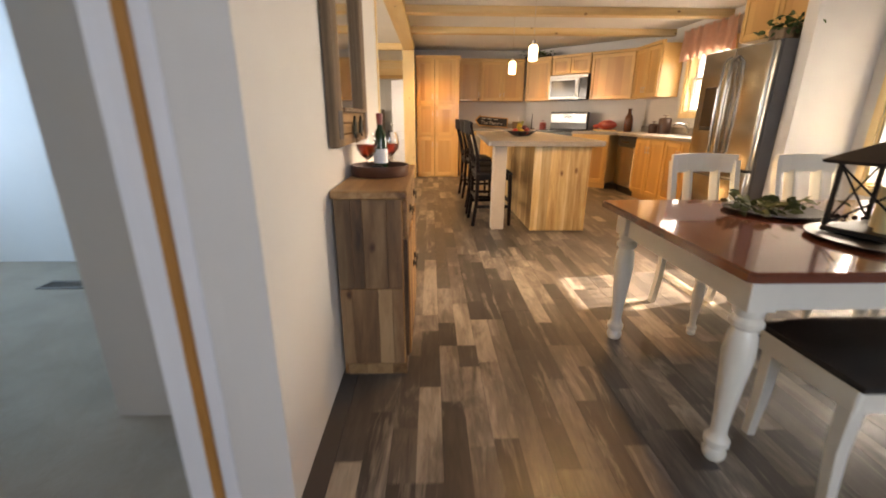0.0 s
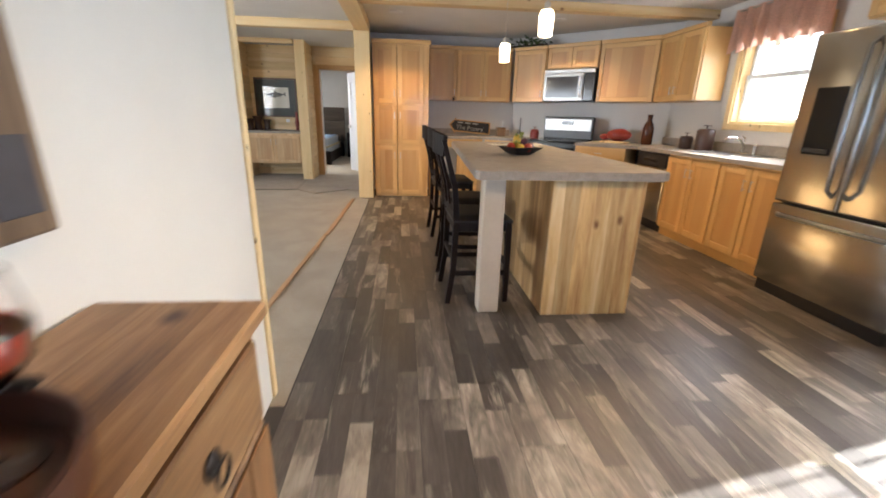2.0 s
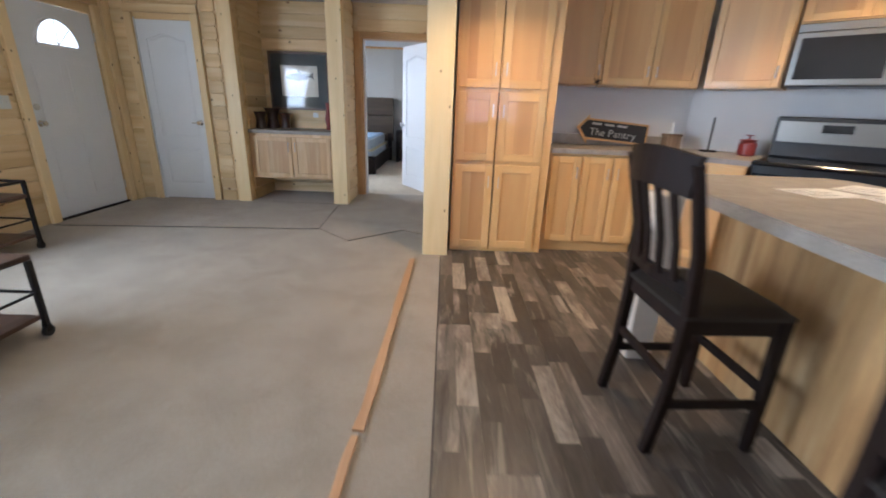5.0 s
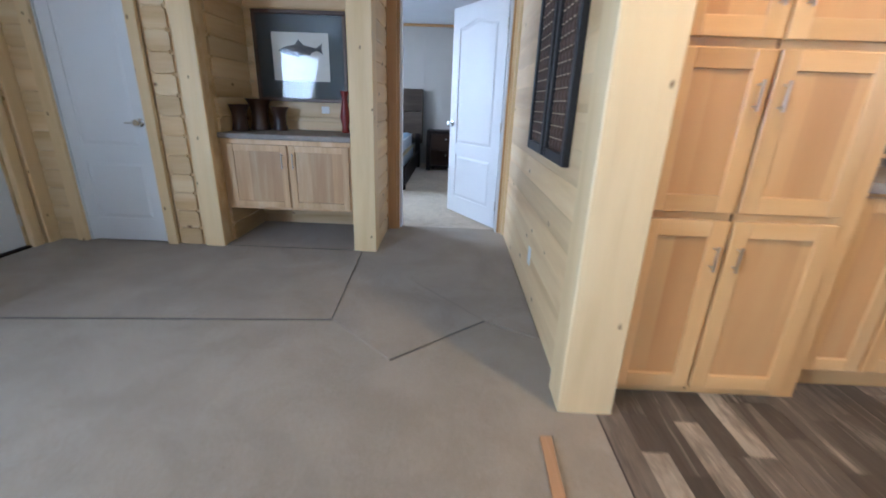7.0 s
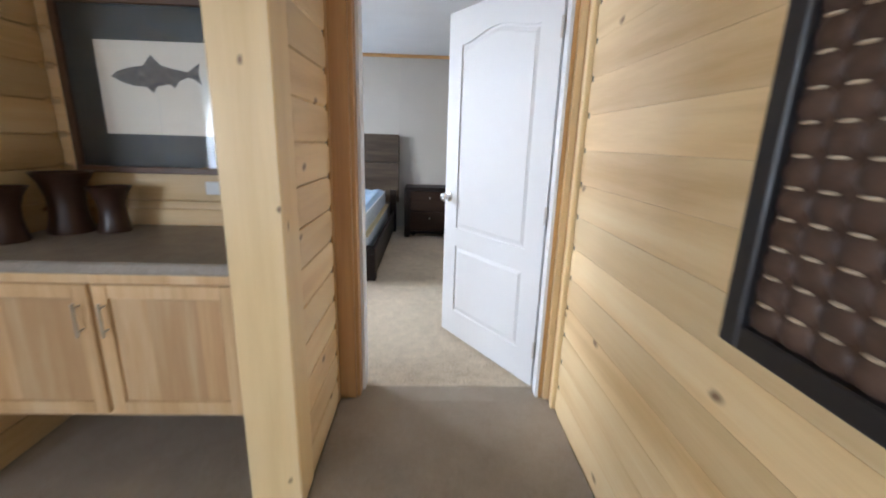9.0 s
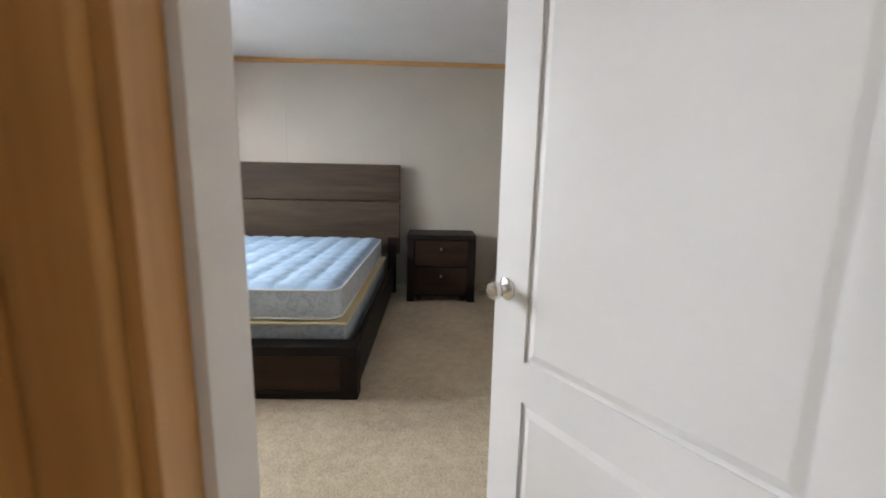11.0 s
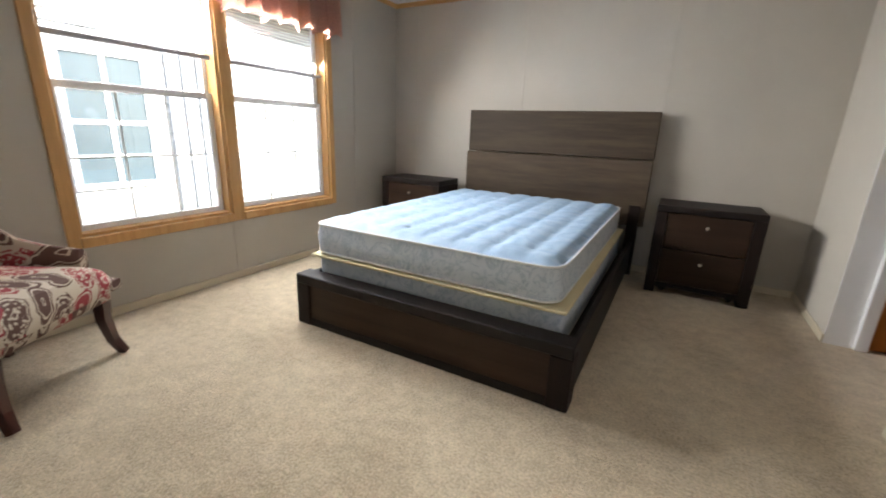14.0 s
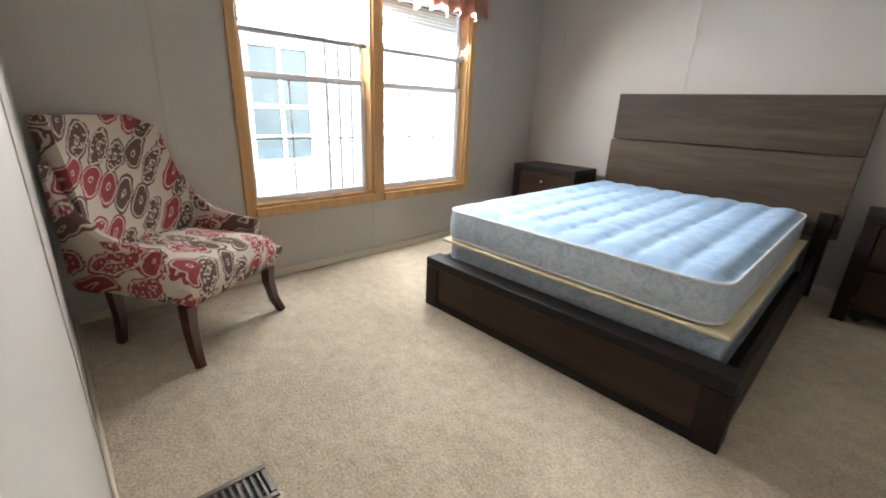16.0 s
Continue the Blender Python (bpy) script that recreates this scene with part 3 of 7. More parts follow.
upper_unit("honey hickory wall cabinet with a figured end panel", (3.83, 7.845, 0), -90, 0.80, ((0.385, 1), (0.385, -1)))
upper_unit("honey hickory cabinet above the refrigerator", (3.72, 5.28, 0), -90, 0.96, ((0.465, 1), (0.465, -1)), 1.93, 2.37, 0.42)


def prism(bm, pts, z0, z1, bevel=0.0):
    lo = [bm.verts.new((x, y, z0)) for x, y in pts]
    hi = [bm.verts.new((x, y, z1)) for x, y in pts]
    n = len(pts)
    bm.faces.new(list(reversed(lo)))
    top = bm.faces.new(hi)
    for i in range(n):
        bm.faces.new((lo[i], lo[(i + 1) % n], hi[(i + 1) % n], hi[i]))
    if bevel:
        bmesh.ops.bevel(bm, geom=list(top.edges), offset=bevel, segments=2, affect="EDGES")
    return bm


wt = thing("worktop", "grey-brown stone-look laminate worktop along the kitchen walls", "countertop", (0, 0, 0))
part("slab", prism(bmesh.new(), [(1.0, 9.06), (1.86, 9.06), (2.365, 8.555), (2.93, 9.12), (2.44, 9.62), (2.38, 9.68), (1.0, 9.68)], CT - 0.04, CT, 0.006), LAMINATE, wt)
part("slab", prism(bmesh.new(), [(2.90, 8.02), (3.40, 7.52), (3.49, 7.46), (3.49, 5.30), (4.14, 5.30), (4.14, 7.97), (3.47, 8.60)], CT - 0.04, CT, 0.006), LAMINATE, wt)
part("backsplash", boxes((1.0, 2.40, 9.655, 9.678, CT + 0.001, CT + 0.1), bevel=0.003), LAMINATE, wt)
part("backsplash", boxes((4.118, 4.142, 5.30, 7.97, CT + 0.001, CT + 0.1), bevel=0.003), LAMINATE, wt)
wall_diag = structure("wall_diagonal", prism(bmesh.new(), [(2.44, 9.685), (4.155, 7.97), (4.155, 9.685)], 0, H), WALL_KITCHEN, "beige diagonal kitchen corner wall", "wall")

# ---- kitchen island ----
isl = thing("kitchen_island", "hickory kitchen island with a grey laminate breakfast top", "island", (0, 0, 0))
part("end_panel", boxes((1.49, 2.08, 4.82, 4.845, 0, 0.89), bevel=0.002), HICKORY_I, isl)
part("back_panel", boxes((1.49, 1.515, 4.846, 7.45, 0, 0.89), bevel=0.002), HICKORY_BY, isl)
part("end_panel", boxes((1.49, 2.08, 7.451, 7.475, 0, 0.89), bevel=0.002), HICKORY_B, isl)
part("front_panel", boxes((2.055, 2.079, 4.846, 7.45, 0, 0.89), bevel=0.002), HICKORY_BY, isl)
part("leg", boxes((1.08, 1.215, 4.87, 5.0, 0, 0.89), bevel=0.008), plain("whitewashed_post", (0.56, 0.475, 0.38), 0.55, vary=0.1, grain=30), isl, "square whitewashed support post")
part("leg", boxes((1.08, 1.215, 7.32, 7.45, 0, 0.89), bevel=0.008), bpy.data.materials["whitewashed_post"], isl, "square whitewashed support post")
part("countertop", prism(bmesh.new(), [(1.03, 4.775), (2.16, 4.775), (2.235, 4.85), (2.26, 7.62), (2.2, 7.72), (1.27, 7.72), (1.18, 7.62), (1.012, 4.80)], 0.894, 0.944, 0.006), LAMINATE, isl, "grey-brown stone-look laminate top with clipped corners")

bow = thing("hanging_ornament", "small dark twig ornament hanging on the wall cabinet", "ornament", (1.385, 9.318, 1.50))
bm = bmesh.new()
for a, l in ((20, 0.04), (75, 0.035), (140, 0.042), (205, 0.036), (260, 0.045), (320, 0.038)):
    tube(bm, (0, 0, 0), (l * math.cos(radians(a)), -0.006, l * math.sin(radians(a))), 0.008, 0.003, 7)
bmesh.ops.create_icosphere(bm, subdivisions=1, radius=0.014)
part("twigs", bm, ESPRESSO, bow)
part("loop", tube(bmesh.new(), (0, 0, 0.01), (0, 0.0, 0.09), 0.0015, sides=5), ESPRESSO, bow)

# ---- appliances ----
rng = thing("range", "stainless and black freestanding electric range", "stove", (2.64, 8.28, 0), -45)
part("body", boxes((-0.38, 0.38, 0.02, 0.64, 0.06, 0.92), bevel=0.006), BLACK, rng)
part("kick", boxes((-0.36, 0.36, 0.06, 0.6, 0.0, 0.06)), BLACK, rng)
od = part("oven_door", boxes((-0.375, 0.375, -0.02, 0.02, 0.24, 0.86), bevel=0.008), BLACKGLASS, rng, "black glass oven door")
hb = tube(bmesh.new(), (-0.33, -0.065, 0.80), (0.33, -0.065, 0.80), 0.011, sides=10)
for sx in (-0.3, 0.3):
    tube(hb, (sx, -0.02, 0.80), (sx, -0.065, 0.80), 0.008, sides=8)
part("handle", hb, STEEL_X, od, "steel bar handle", True)
part("drawer", boxes((-0.375, 0.375, -0.02, 0.02, 0.07, 0.23), bevel=0.006), STEEL_X, rng, "steel storage drawer")
part("cooktop", boxes((-0.385, 0.385, -0.03, 0.6, 0.92, 0.952), bevel=0.008), BLACKGLASS, rng, "black glass cooktop")
bg = part("backguard", boxes((-0.385, 0.385, 0.57, 0.64, 0.952, 1.27), bevel=0.012), BLACK, rng)
part("control_panel", boxes((-0.36, 0.36, 0.560, 0.5695, 1.075, 1.235), bevel=0.002), STEEL_X, bg, "stainless control panel")
part("display", boxes((-0.09, 0.09, 0.554, 0.5595, 1.155, 1.215)), BLACKGLASS, bg, "black digital display")

mw = thing("microwave", "stainless over-the-range microwave with a black glass door", "microwave", (3.01, 8.67, 0), -45)
part("body", boxes((-0.378, 0.378, -0.06, 0.28, 1.485, 1.915), bevel=0.006), BLACK, mw)
part("top_grille", boxes((-0.378, 0.378, -0.085, -0.06, 1.86, 1.915), bevel=0.003), STEEL_X, mw, "brushed steel vent strip")
md = part("door", boxes((-0.378, 0.23, -0.09, -0.061, 1.49, 1.857), bevel=0.006), STEEL_X, mw, "brushed steel framed door")
part("window", boxes((-0.34, 0.15, -0.0945, -0.0905, 1.535, 1.82), bevel=0.002), BLACKGLASS, md, "black glass window")
bm = sweep(bmesh.new(), [(0.195, -0.092, 1.54), (0.195, -0.125, 1.57), (0.195, -0.13, 1.68), (0.195, -0.125, 1.79), (0.195, -0.092, 1.82)], 0.011, 0.009, 8)
part("handle", bm, CHROME, md, "curved chrome handle", True)
part("control_panel", boxes((0.235, 0.378, -0.09, -0.061, 1.49, 1.857), bevel=0.006), BLACKGLASS, mw, "black touch panel")

dw = thing("dishwasher", "stainless dishwasher with a black control strip", "dishwasher", (3.53, 7.455, 0), -90)
part("body", boxes((0.0, 0.6, 0.02, 0.56, 0.1, CT - 0.045)), BLACK, dw)
part("door", boxes((0.003, 0.597, -0.02, 0.019, 0.12, 0.735), bevel=0.006), STEEL, dw, "brushed steel door")
cp = part("control_strip", boxes((0.003, 0.597, -0.024, 0.019, 0.742, 0.885), bevel=0.008), BLACK, dw, "black control strip")
part("latch", boxes((0.17, 0.43, -0.034, -0.025, 0.79, 0.82), bevel=0.003), BLACKGLASS, cp)
part("kick_plate", boxes((0.003, 0.597, 0.04, 0.055, 0.0, 0.1)), BLACK, dw)

fr = thing("refrigerator", "stainless french-door refrigerator with a bottom freezer drawer", "refrigerator", (3.36, 5.26, 0), -90)
part("body", boxes((0.0, 0.95, 0.075, 0.74, 0.03, 1.83), bevel=0.008), plain("fridge_side_grey", (0.10, 0.10, 0.105), 0.6, 0.0, vary=0.06), fr, "grey steel cabinet sides")
for x0, x1, hx, nm in ((0.003, 0.472, 0.425, "door"), (0.478, 0.947, 0.525, "door")):
    d = part(nm, boxes((x0, x1, 0.0, 0.07, 0.70, 1.82), bevel=0.02, seg=4), STEEL, fr, "brushed steel refrigerator door", True)
    bm = sweep(bmesh.new(), [(hx, -0.002, 0.80), (hx, -0.05, 0.84), (hx, -0.062, 1.1), (hx, -0.062, 1.45), (hx, -0.05, 1.70), (hx, -0.002, 1.74)], 0.016, 0.013, 10)
    part("handle", bm, STEEL, d, "long curved steel handle", True)
    if hx < 0.5:
        disp = part("dispenser", boxes((0.12, 0.33, -0.006, 0.004, 1.05, 1.48), bevel=0.004), BLACKGLASS, d, "black water and ice dispenser")
        part("tray", boxes((0.14, 0.31, -0.016, -0.0065, 1.065, 1.09), bevel=0.002), BLACK, disp)
d = part("freezer_drawer", boxes((0.003, 0.947, 0.0, 0.07, 0.09, 0.69), bevel=0.014, seg=2), STEEL, fr, "brushed steel freezer drawer", True)
bm = sweep(bmesh.new(), [(0.08, -0.002, 0.615), (0.12, -0.045, 0.615), (0.475, -0.055, 0.615), (0.83, -0.045, 0.615), (0.87, -0.002, 0.615)], 0.016, 0.013, 10)
part("handle", bm, STEEL_X, d, "long steel drawer handle", True)
part("kick_plate", boxes((0.02, 0.93, 0.03, 0.08, 0.0, 0.085)), BLACK, fr)

# ---- sink, tap and kitchen window ----
sk = thing("sink", "stainless drop-in kitchen sink", "sink", (0, 0, 0))
bm = boxes((3.60, 4.05, 6.08, 6.10, CT - 0.02, CT + 0.006), (3.60, 4.05, 6.78, 6.80, CT - 0.02, CT + 0.006), (3.60, 3.62, 6.10, 6.78, CT - 0.02, CT + 0.006), (4.0, 4.05, 6.10, 6.78, CT - 0.02, CT + 0.006), (3.62, 4.0, 6.43, 6.45, CT - 0.02, CT + 0.004), bevel=0.003)
part("rim", bm, STEEL_X, sk)
part("basin", boxes((3.625, 3.995, 6.105, 6.425, CT + 0.0005, CT + 0.002)), STEEL_X, sk)
part("basin", boxes((3.625, 3.995, 6.455, 6.775, CT + 0.0005, CT + 0.002)), STEEL_X, sk)
tp = thing("tap", "chrome single-lever kitchen tap with a side sprayer", "faucet", (4.03, 6.44, CT + 0.006))
part("base", boxes((-0.025, 0.025, -0.12, 0.12, 0, 0.012), bevel=0.005), CHROME, tp)
part("spout", sweep(bmesh.new(), [(0, 0, 0.01), (0, 0, 0.08), (-0.04, 0, 0.13), (-0.12, 0, 0.155), (-0.2, 0, 0.15), (-0.215, 0, 0.125)], 0.014, 0.014, 10), CHROME, tp, smooth=True)
part("lever", sweep(bmesh.new(), [(0, 0, 0.1), (0.02, 0.02, 0.15), (0.0, 0.05, 0.18)], 0.009, 0.009, 8), CHROME, tp, smooth=True)
part("sprayer", lathe(bmesh.new(), [(0.018, 0), (0.016, 0.05), (0.022, 0.09), (0.01, 0.11)], 12, (0, -0.15, 0)), CHROME, tp, smooth=True)


def sash_window(name, label, at, turn, w, h, casing, cased=0.07, bars=(2, 1), depth=0.14, rows=True):
    """A single-hung window in a wall: opening w by h from its origin, wall towards +y; the room lies towards -y."""
    wi = tagged(thing(name, label, "window", at, turn), kind="structure")
    for nm, r in (("casing", (-cased, 0.0, -0.018, 0.0, -cased, h + cased)), ("casing", (w, w + cased, -0.018, 0.0, -cased, h + cased))):
        part(nm, boxes(r, bevel=0.003), casing, wi)
    part("casing", boxes((0.001, w - 0.001, -0.018, 0.0, h, h + cased), bevel=0.003), TRIM_OAK_Y, wi)
    part("sill", boxes((0.001, w - 0.001, -0.03, 0.0, -cased, 0.0), bevel=0.004), casing, wi)
    part("reveal", boxes((0, 0.018, 0.001, depth, 0, h), (w - 0.018, w, 0.001, depth, 0, h), (0.018, w - 0.018, 0.001, depth, 0, 0.018), (0.018, w - 0.018, 0.001, depth, h - 0.018, h)), casing, wi)
    mid = h * 0.55
    for z0, z1, y, bars_here in ((0.02, mid + 0.02, 0.07, bars), (mid - 0.02, h - 0.02, 0.1, (0, 0))):
        f = 0.035
        s = part("sash", boxes((0.019, 0.019 + f, y, y + 0.028, z0, z1), (w - 0.019 - f, w - 0.019, y, y + 0.028, z0, z1), (0.019 + f, w - 0.019 - f, y, y + 0.028, z0, z0 + f), (0.019 + f, w - 0.019 - f, y, y + 0.028, z1 - f, z1), bevel=0.003), VINYL_WHITE, wi, "white vinyl sash")
        g = part("pane", boxes((0.019 + f, w - 0.019 - f, y + 0.012, y + 0.016, z0 + f, z1 - f)), GLASS, s)
        g.visible_shadow = False
        nx, nz = bars_here
        for i in range(nx):
            x = 0.019 + f + (w - 0.038 - 2 * f) * (i + 1) / (nx + 1)
            part("glazing_bar", boxes((x - 0.005, x + 0.005, y + 0.004, y + 0.0115, z0 + f, z1 - f)), VINYL_WHITE, s)
        for i in range(nz):
            z = z0 + f + (z1 - z0 - 2 * f) * (i + 1) / (nz + 1)
            part("glazing_bar", boxes((0.019 + f, w - 0.019 - f, y + 0.003, y + 0.0105, z - 0.005, z + 0.005)), VINYL_WHITE, s)
    return wi


VINYL_WHITE = plain("white_vinyl", (0.75, 0.76, 0.77), 0.35, vary=0.03, bump=0.0)
sash_window("window_1", "small white kitchen window in a pine casing above the sink", (XR, 6.86, 1.24), -90, 0.86, 0.84, PINE_Z)


def valance(name, label, at, turn, w, h, color, folds, seed):
    """A gathered cloth valance hanging from a rod, wavy along x and facing -y."""
    k = Mat(name + "_cloth")
    v = k.coords((1, 1, 1))
    weave = k.noise(v, 90, 3, 0.7)
    k.b.inputs["Subsurface Weight"].default_value = 0.0
    k.b.inputs["Transmission Weight"].default_value = 0.0
    k.bump(weave, 0.3, 0.002)
    tint = k.ramp(weave, [(0.35, tuple(c * 0.78 for c in color)), (0.65, color)])
    k.set(tint, 0.9)
    thin, both = k.add("BsdfTranslucent"), k.add("MixShader", Fac=0.45)
    k.join(tint, thin.inputs["Color"])
    k.join(k.b.outputs[0], both.inputs[1])
    k.join(thin.outputs[0], both.inputs[2])
    k.join(both.outputs[0], k.n["Material Output"].inputs["Surface"])
    rnd = random.Random(seed)
    ph = [rnd.uniform(0, 6.3) for _ in range(4)]
    nx, nz = 90, 9
    bm = bmesh.new()
    grid = []
    for j in range(nz + 1):
        row = []
        for i in range(nx + 1):
            u, t = i / nx, j / nz
            amp = 0.012 + 0.03 * t
            y = -0.05 - amp * (math.sin(u * folds * 6.283 + ph[0]) + 0.5 * math.sin(u * folds * 10.7 + ph[1]))
            z = -h * t * (1 + 0.05 * math.sin(u * folds * 6.283 + ph[2]) * t) + 0.012 * math.sin(u * 47 + ph[3]) * t
            row.append(bm.verts.new((u * w, y, z)))
        grid.append(row)
    for a, b in zip(grid, grid[1:]):
        for i in range(nx):
            bm.faces.new((a[i], a[i + 1], b[i + 1], b[i]))
    bmesh.ops.solidify(bm, geom=bm.faces[:], thickness=0.004)
    va = thing(name, label, "curtain", at, turn)
    part("cloth", bm, k.m, va, smooth=True)
    rod = tube(bmesh.new(), (-0.02, -0.045, -0.015), (w + 0.02, -0.045, -0.015), 0.009, sides=8)
    for x in (-0.015, w + 0.015):
        tube(rod, (x, -0.045, -0.015), (x, 0.0, -0.015), 0.007, sides=6)
    part("rod", rod, NICKEL, va)
    return va


valance("window_valance", "peach pink ruffled cloth valance over the kitchen window", (XR - 0.02, 6.99, 2.36), -90, 1.12, 0.40, (0.80, 0.55, 0.44), 7, 3)

# ---- lamps of the kitchen ----
SHADE = glow("lit_frosted_glass", (1.0, 0.80, 0.52), 1.4)


def pendant(at):
    p = thing("pendant_lamp", "small pendant lamp with a lit frosted glass shade", "lamp", at, 0, "pendant lamps over the island")
    part("shade", lathe(bmesh.new(), [(0.03, -0.075), (0.046, -0.07), (0.05, 0.05), (0.04, 0.085), (0.015, 0.09)], 20), SHADE, p, "lit cream frosted glass cylinder", True)
    part("socket", lathe(bmesh.new(), [(0.02, 0.09), (0.02, 0.13), (0.006, 0.14)], 14), NICKEL, p, smooth=True)
    part("cord", tube(bmesh.new(), (0, 0, 0.14), (0, 0, H - at[2] - 0.02), 0.0025, sides=6), NICKEL, p)
    part("canopy", lathe(bmesh.new(), [(0.055, H - at[2] - 0.022), (0.055, H - at[2] - 0.004), (0.02, H - at[2])], 18), NICKEL, p, smooth=True)


pendant((1.53, 6.55, 1.80))
pendant((1.545, 5.43, 1.835))
LIT_BULB = glow("lit_bulb", (1.0, 0.82, 0.55), 6.0)
# Only the first spot is known; the other three are added fill lights.
for sx, sy in ((0.505, 8.2), (2.75, 5.8), (1.6, 3.4), (2.6, 8.2)):
    sp = thing("recessed_light", "lit recessed ceiling spotlight with a white ring, three of four added as fill", "lamp", (sx, sy, H), 0, "recessed ceiling lights")
    part("ring", lathe(bmesh.new(), [(0.055, -0.001), (0.085, -0.001), (0.085, -0.008), (0.055, -0.008)], 24), DOOR_WHITE, sp)
    part("bulb", lathe(bmesh.new(), [(0.0, -0.006), (0.05, -0.005), (0.054, -0.001)], 20), LIT_BULB, sp, "lit warm bulb")
    sd = bpy.data.lights.new("recessed_beam", "SPOT")
    sd.energy, sd.color, sd.spot_size, sd.spot_blend, sd.shadow_soft_size = 24, WARM, radians(125), 0.6, 0.05
    so = new("recessed_beam", sd)
    so.matrix_world = look((sx, sy, H - 0.02), (sx, sy + 0.001, 0))

# ---- things on the worktops ----
bw = thing("fruit_bowl", "square black bowl of mixed fruit on the island top", "bowl", (1.57, 5.92, 0.944), 20)
bm = bmesh.new()
prof = [(0.05, 0.0), (0.07, 0.006), (0.132, 0.045), (0.136, 0.05), (0.124, 0.049), (0.066, 0.016), (0.001, 0.014)]
rings = [[bm.verts.new((r * sx, r * sy, z + (0.015 if r > 0.12 else 0))) for sx, sy in ((-1, -1), (1, -1), (1, 1), (-1, 1))] for r, z in prof]
for a, b in zip(rings, rings[1:]):
    for i in range(4):
        bm.faces.new((a[i], a[(i + 1) % 4], b[(i + 1) % 4], b[i]))
bm.faces.new(list(reversed(rings[0])))
bmesh.ops.subdivide_edges(bm, edges=bm.edges[:], cuts=2)
part("dish", bm, BLACK, bw, "square black dish", True)


def fruit(kind, color, at, r, squash=1.0):
    f = thing(kind, color[1], "fruit", at, random.uniform(0, 360), "fruit in the bowl")
    bm = bmesh.new()
    prof = [(math.sin(math.pi * t / 10) * r * (1 - 0.12 * (1 - abs(t - 5) / 5)), (1 - math.cos(math.pi * t / 10)) * r * squash - (0.02 * r if t in (0, 10) else 0)) for t in range(1, 10)]
    lathe(bm, prof, 14)
    part("skin", bm, color[0], f, smooth=True)
    part("stem", tube(bmesh.new(), (0, 0, 1.95 * r * squash), (0.004, 0.002, 1.95 * r * squash + 0.02), 0.0025, sides=5), ESPRESSO, f)


RED = plain("red_fruit", (0.45, 0.04, 0.02), 0.35, vary=0.35, grain=25)
YEL = plain("yellow_fruit", (0.62, 0.40, 0.05), 0.4, vary=0.2, grain=25)
PUR = plain("purple_fruit", (0.06, 0.012, 0.025), 0.35, vary=0.3)
GRN = plain("green_fruit", (0.28, 0.30, 0.05), 0.4, vary=0.25)
base_z = 0.969
for kind, color, dx, dy, dz, r, sq in (("apple", (RED, "red apple in the fruit bowl"), -0.11, -0.02, 0.0, 0.045, 0.92), ("apple", (RED, "red apple in the fruit bowl"), 0.07, -0.1, 0.0, 0.046, 0.92), ("lemon", (YEL, "yellow lemon in the fruit bowl"), -0.02, -0.1, 0.0, 0.042, 0.9), ("plum", (PUR, "dark plum in the fruit bowl"), 0.06, 0.03, 0.03, 0.05, 0.9), ("plum", (PUR, "dark plum in the fruit bowl"), 0.11, -0.02, 0.012, 0.042, 0.9), ("pear", (YEL, "yellow pear in the fruit bowl"), -0.03, 0.04, 0.02, 0.045, 1.5), ("lime", (GRN, "green lime in the fruit bowl"), 0.12, 0.08, 0.01, 0.038, 0.9), ("orange", (plain("orange_fruit", (0.55, 0.16, 0.02), 0.45, vary=0.15), "orange in the fruit bowl"), 0.0, 0.1, 0.008, 0.045, 0.95)):
    fruit(kind, color, (1.57 + dx * 0.72, 5.92 + dy * 0.72, base_z + dz), r * 0.88, sq)
gp = thing("grapes", "bunch of yellow-green grapes on top of the fruit", "fruit", (1.56, 5.95, 1.067))
rnd = random.Random(5)
for i in range(22):
    a, rr, zz = rnd.uniform(0, 6.28), rnd.uniform(0, 0.045), rnd.uniform(-0.03, 0.055)
    bm = bmesh.new()
    bmesh.ops.create_icosphere(bm, subdivisions=1, radius=0.014, matrix=Matrix.Translation((rr * math.cos(a), rr * math.sin(a), zz)))
    part("grape", bm, GRN, gp, smooth=True)
for px, py, rz in ((1.72, 7.2, 12), (1.95, 7.05, -8), (2.05, 7.32, 30)):
    pp = thing("leaflet", "white printed sheet lying on the island top", "paper", (px, py, 0.9445), rz, "papers on the island")
    part("sheet", boxes((-0.14, 0.14, -0.1, 0.1, 0, 0.002)), plain("paper", (0.78, 0.77, 0.74), 0.7, vary=0.03), pp)
    for k in range(5):
        part("printed_line", boxes((-0.12, 0.02 + 0.02 * (k % 3), 0.06 - k * 0.03, 0.066 - k * 0.03, 0.002, 0.0024)), BLACK, pp)

# pantry sign: a chalkboard arrow
sg = thing("arrow_sign", "black chalkboard arrow sign with wooden edge leaning against the kitchen wall", "sign", (1.345, 9.60, CT + 0.030), 0)
sgm = pose(0, 0, 0, -9, 4.5, 0)
outline = [(0.0, 0.14), (0.11, 0.27), (0.11, 0.235), (0.70, 0.235), (0.70, 0.035), (0.11, 0.035), (0.11, 0.0)]
bm = bmesh.new()
prism(bm, outline, -0.018, 0.0)
ob = part("frame", bm, TRIM_OAK_X, sg, "light wood edge")
ob.matrix_basis = sgm @ pose(0, 0, 0.0, 90, 0, 0)
inner = [(0.03, 0.14), (0.096, 0.217), (0.096, 0.216), (0.682, 0.216), (0.682, 0.054), (0.096, 0.054), (0.096, 0.053)]
bm = prism(bmesh.new(), inner, 0.001, 0.006)
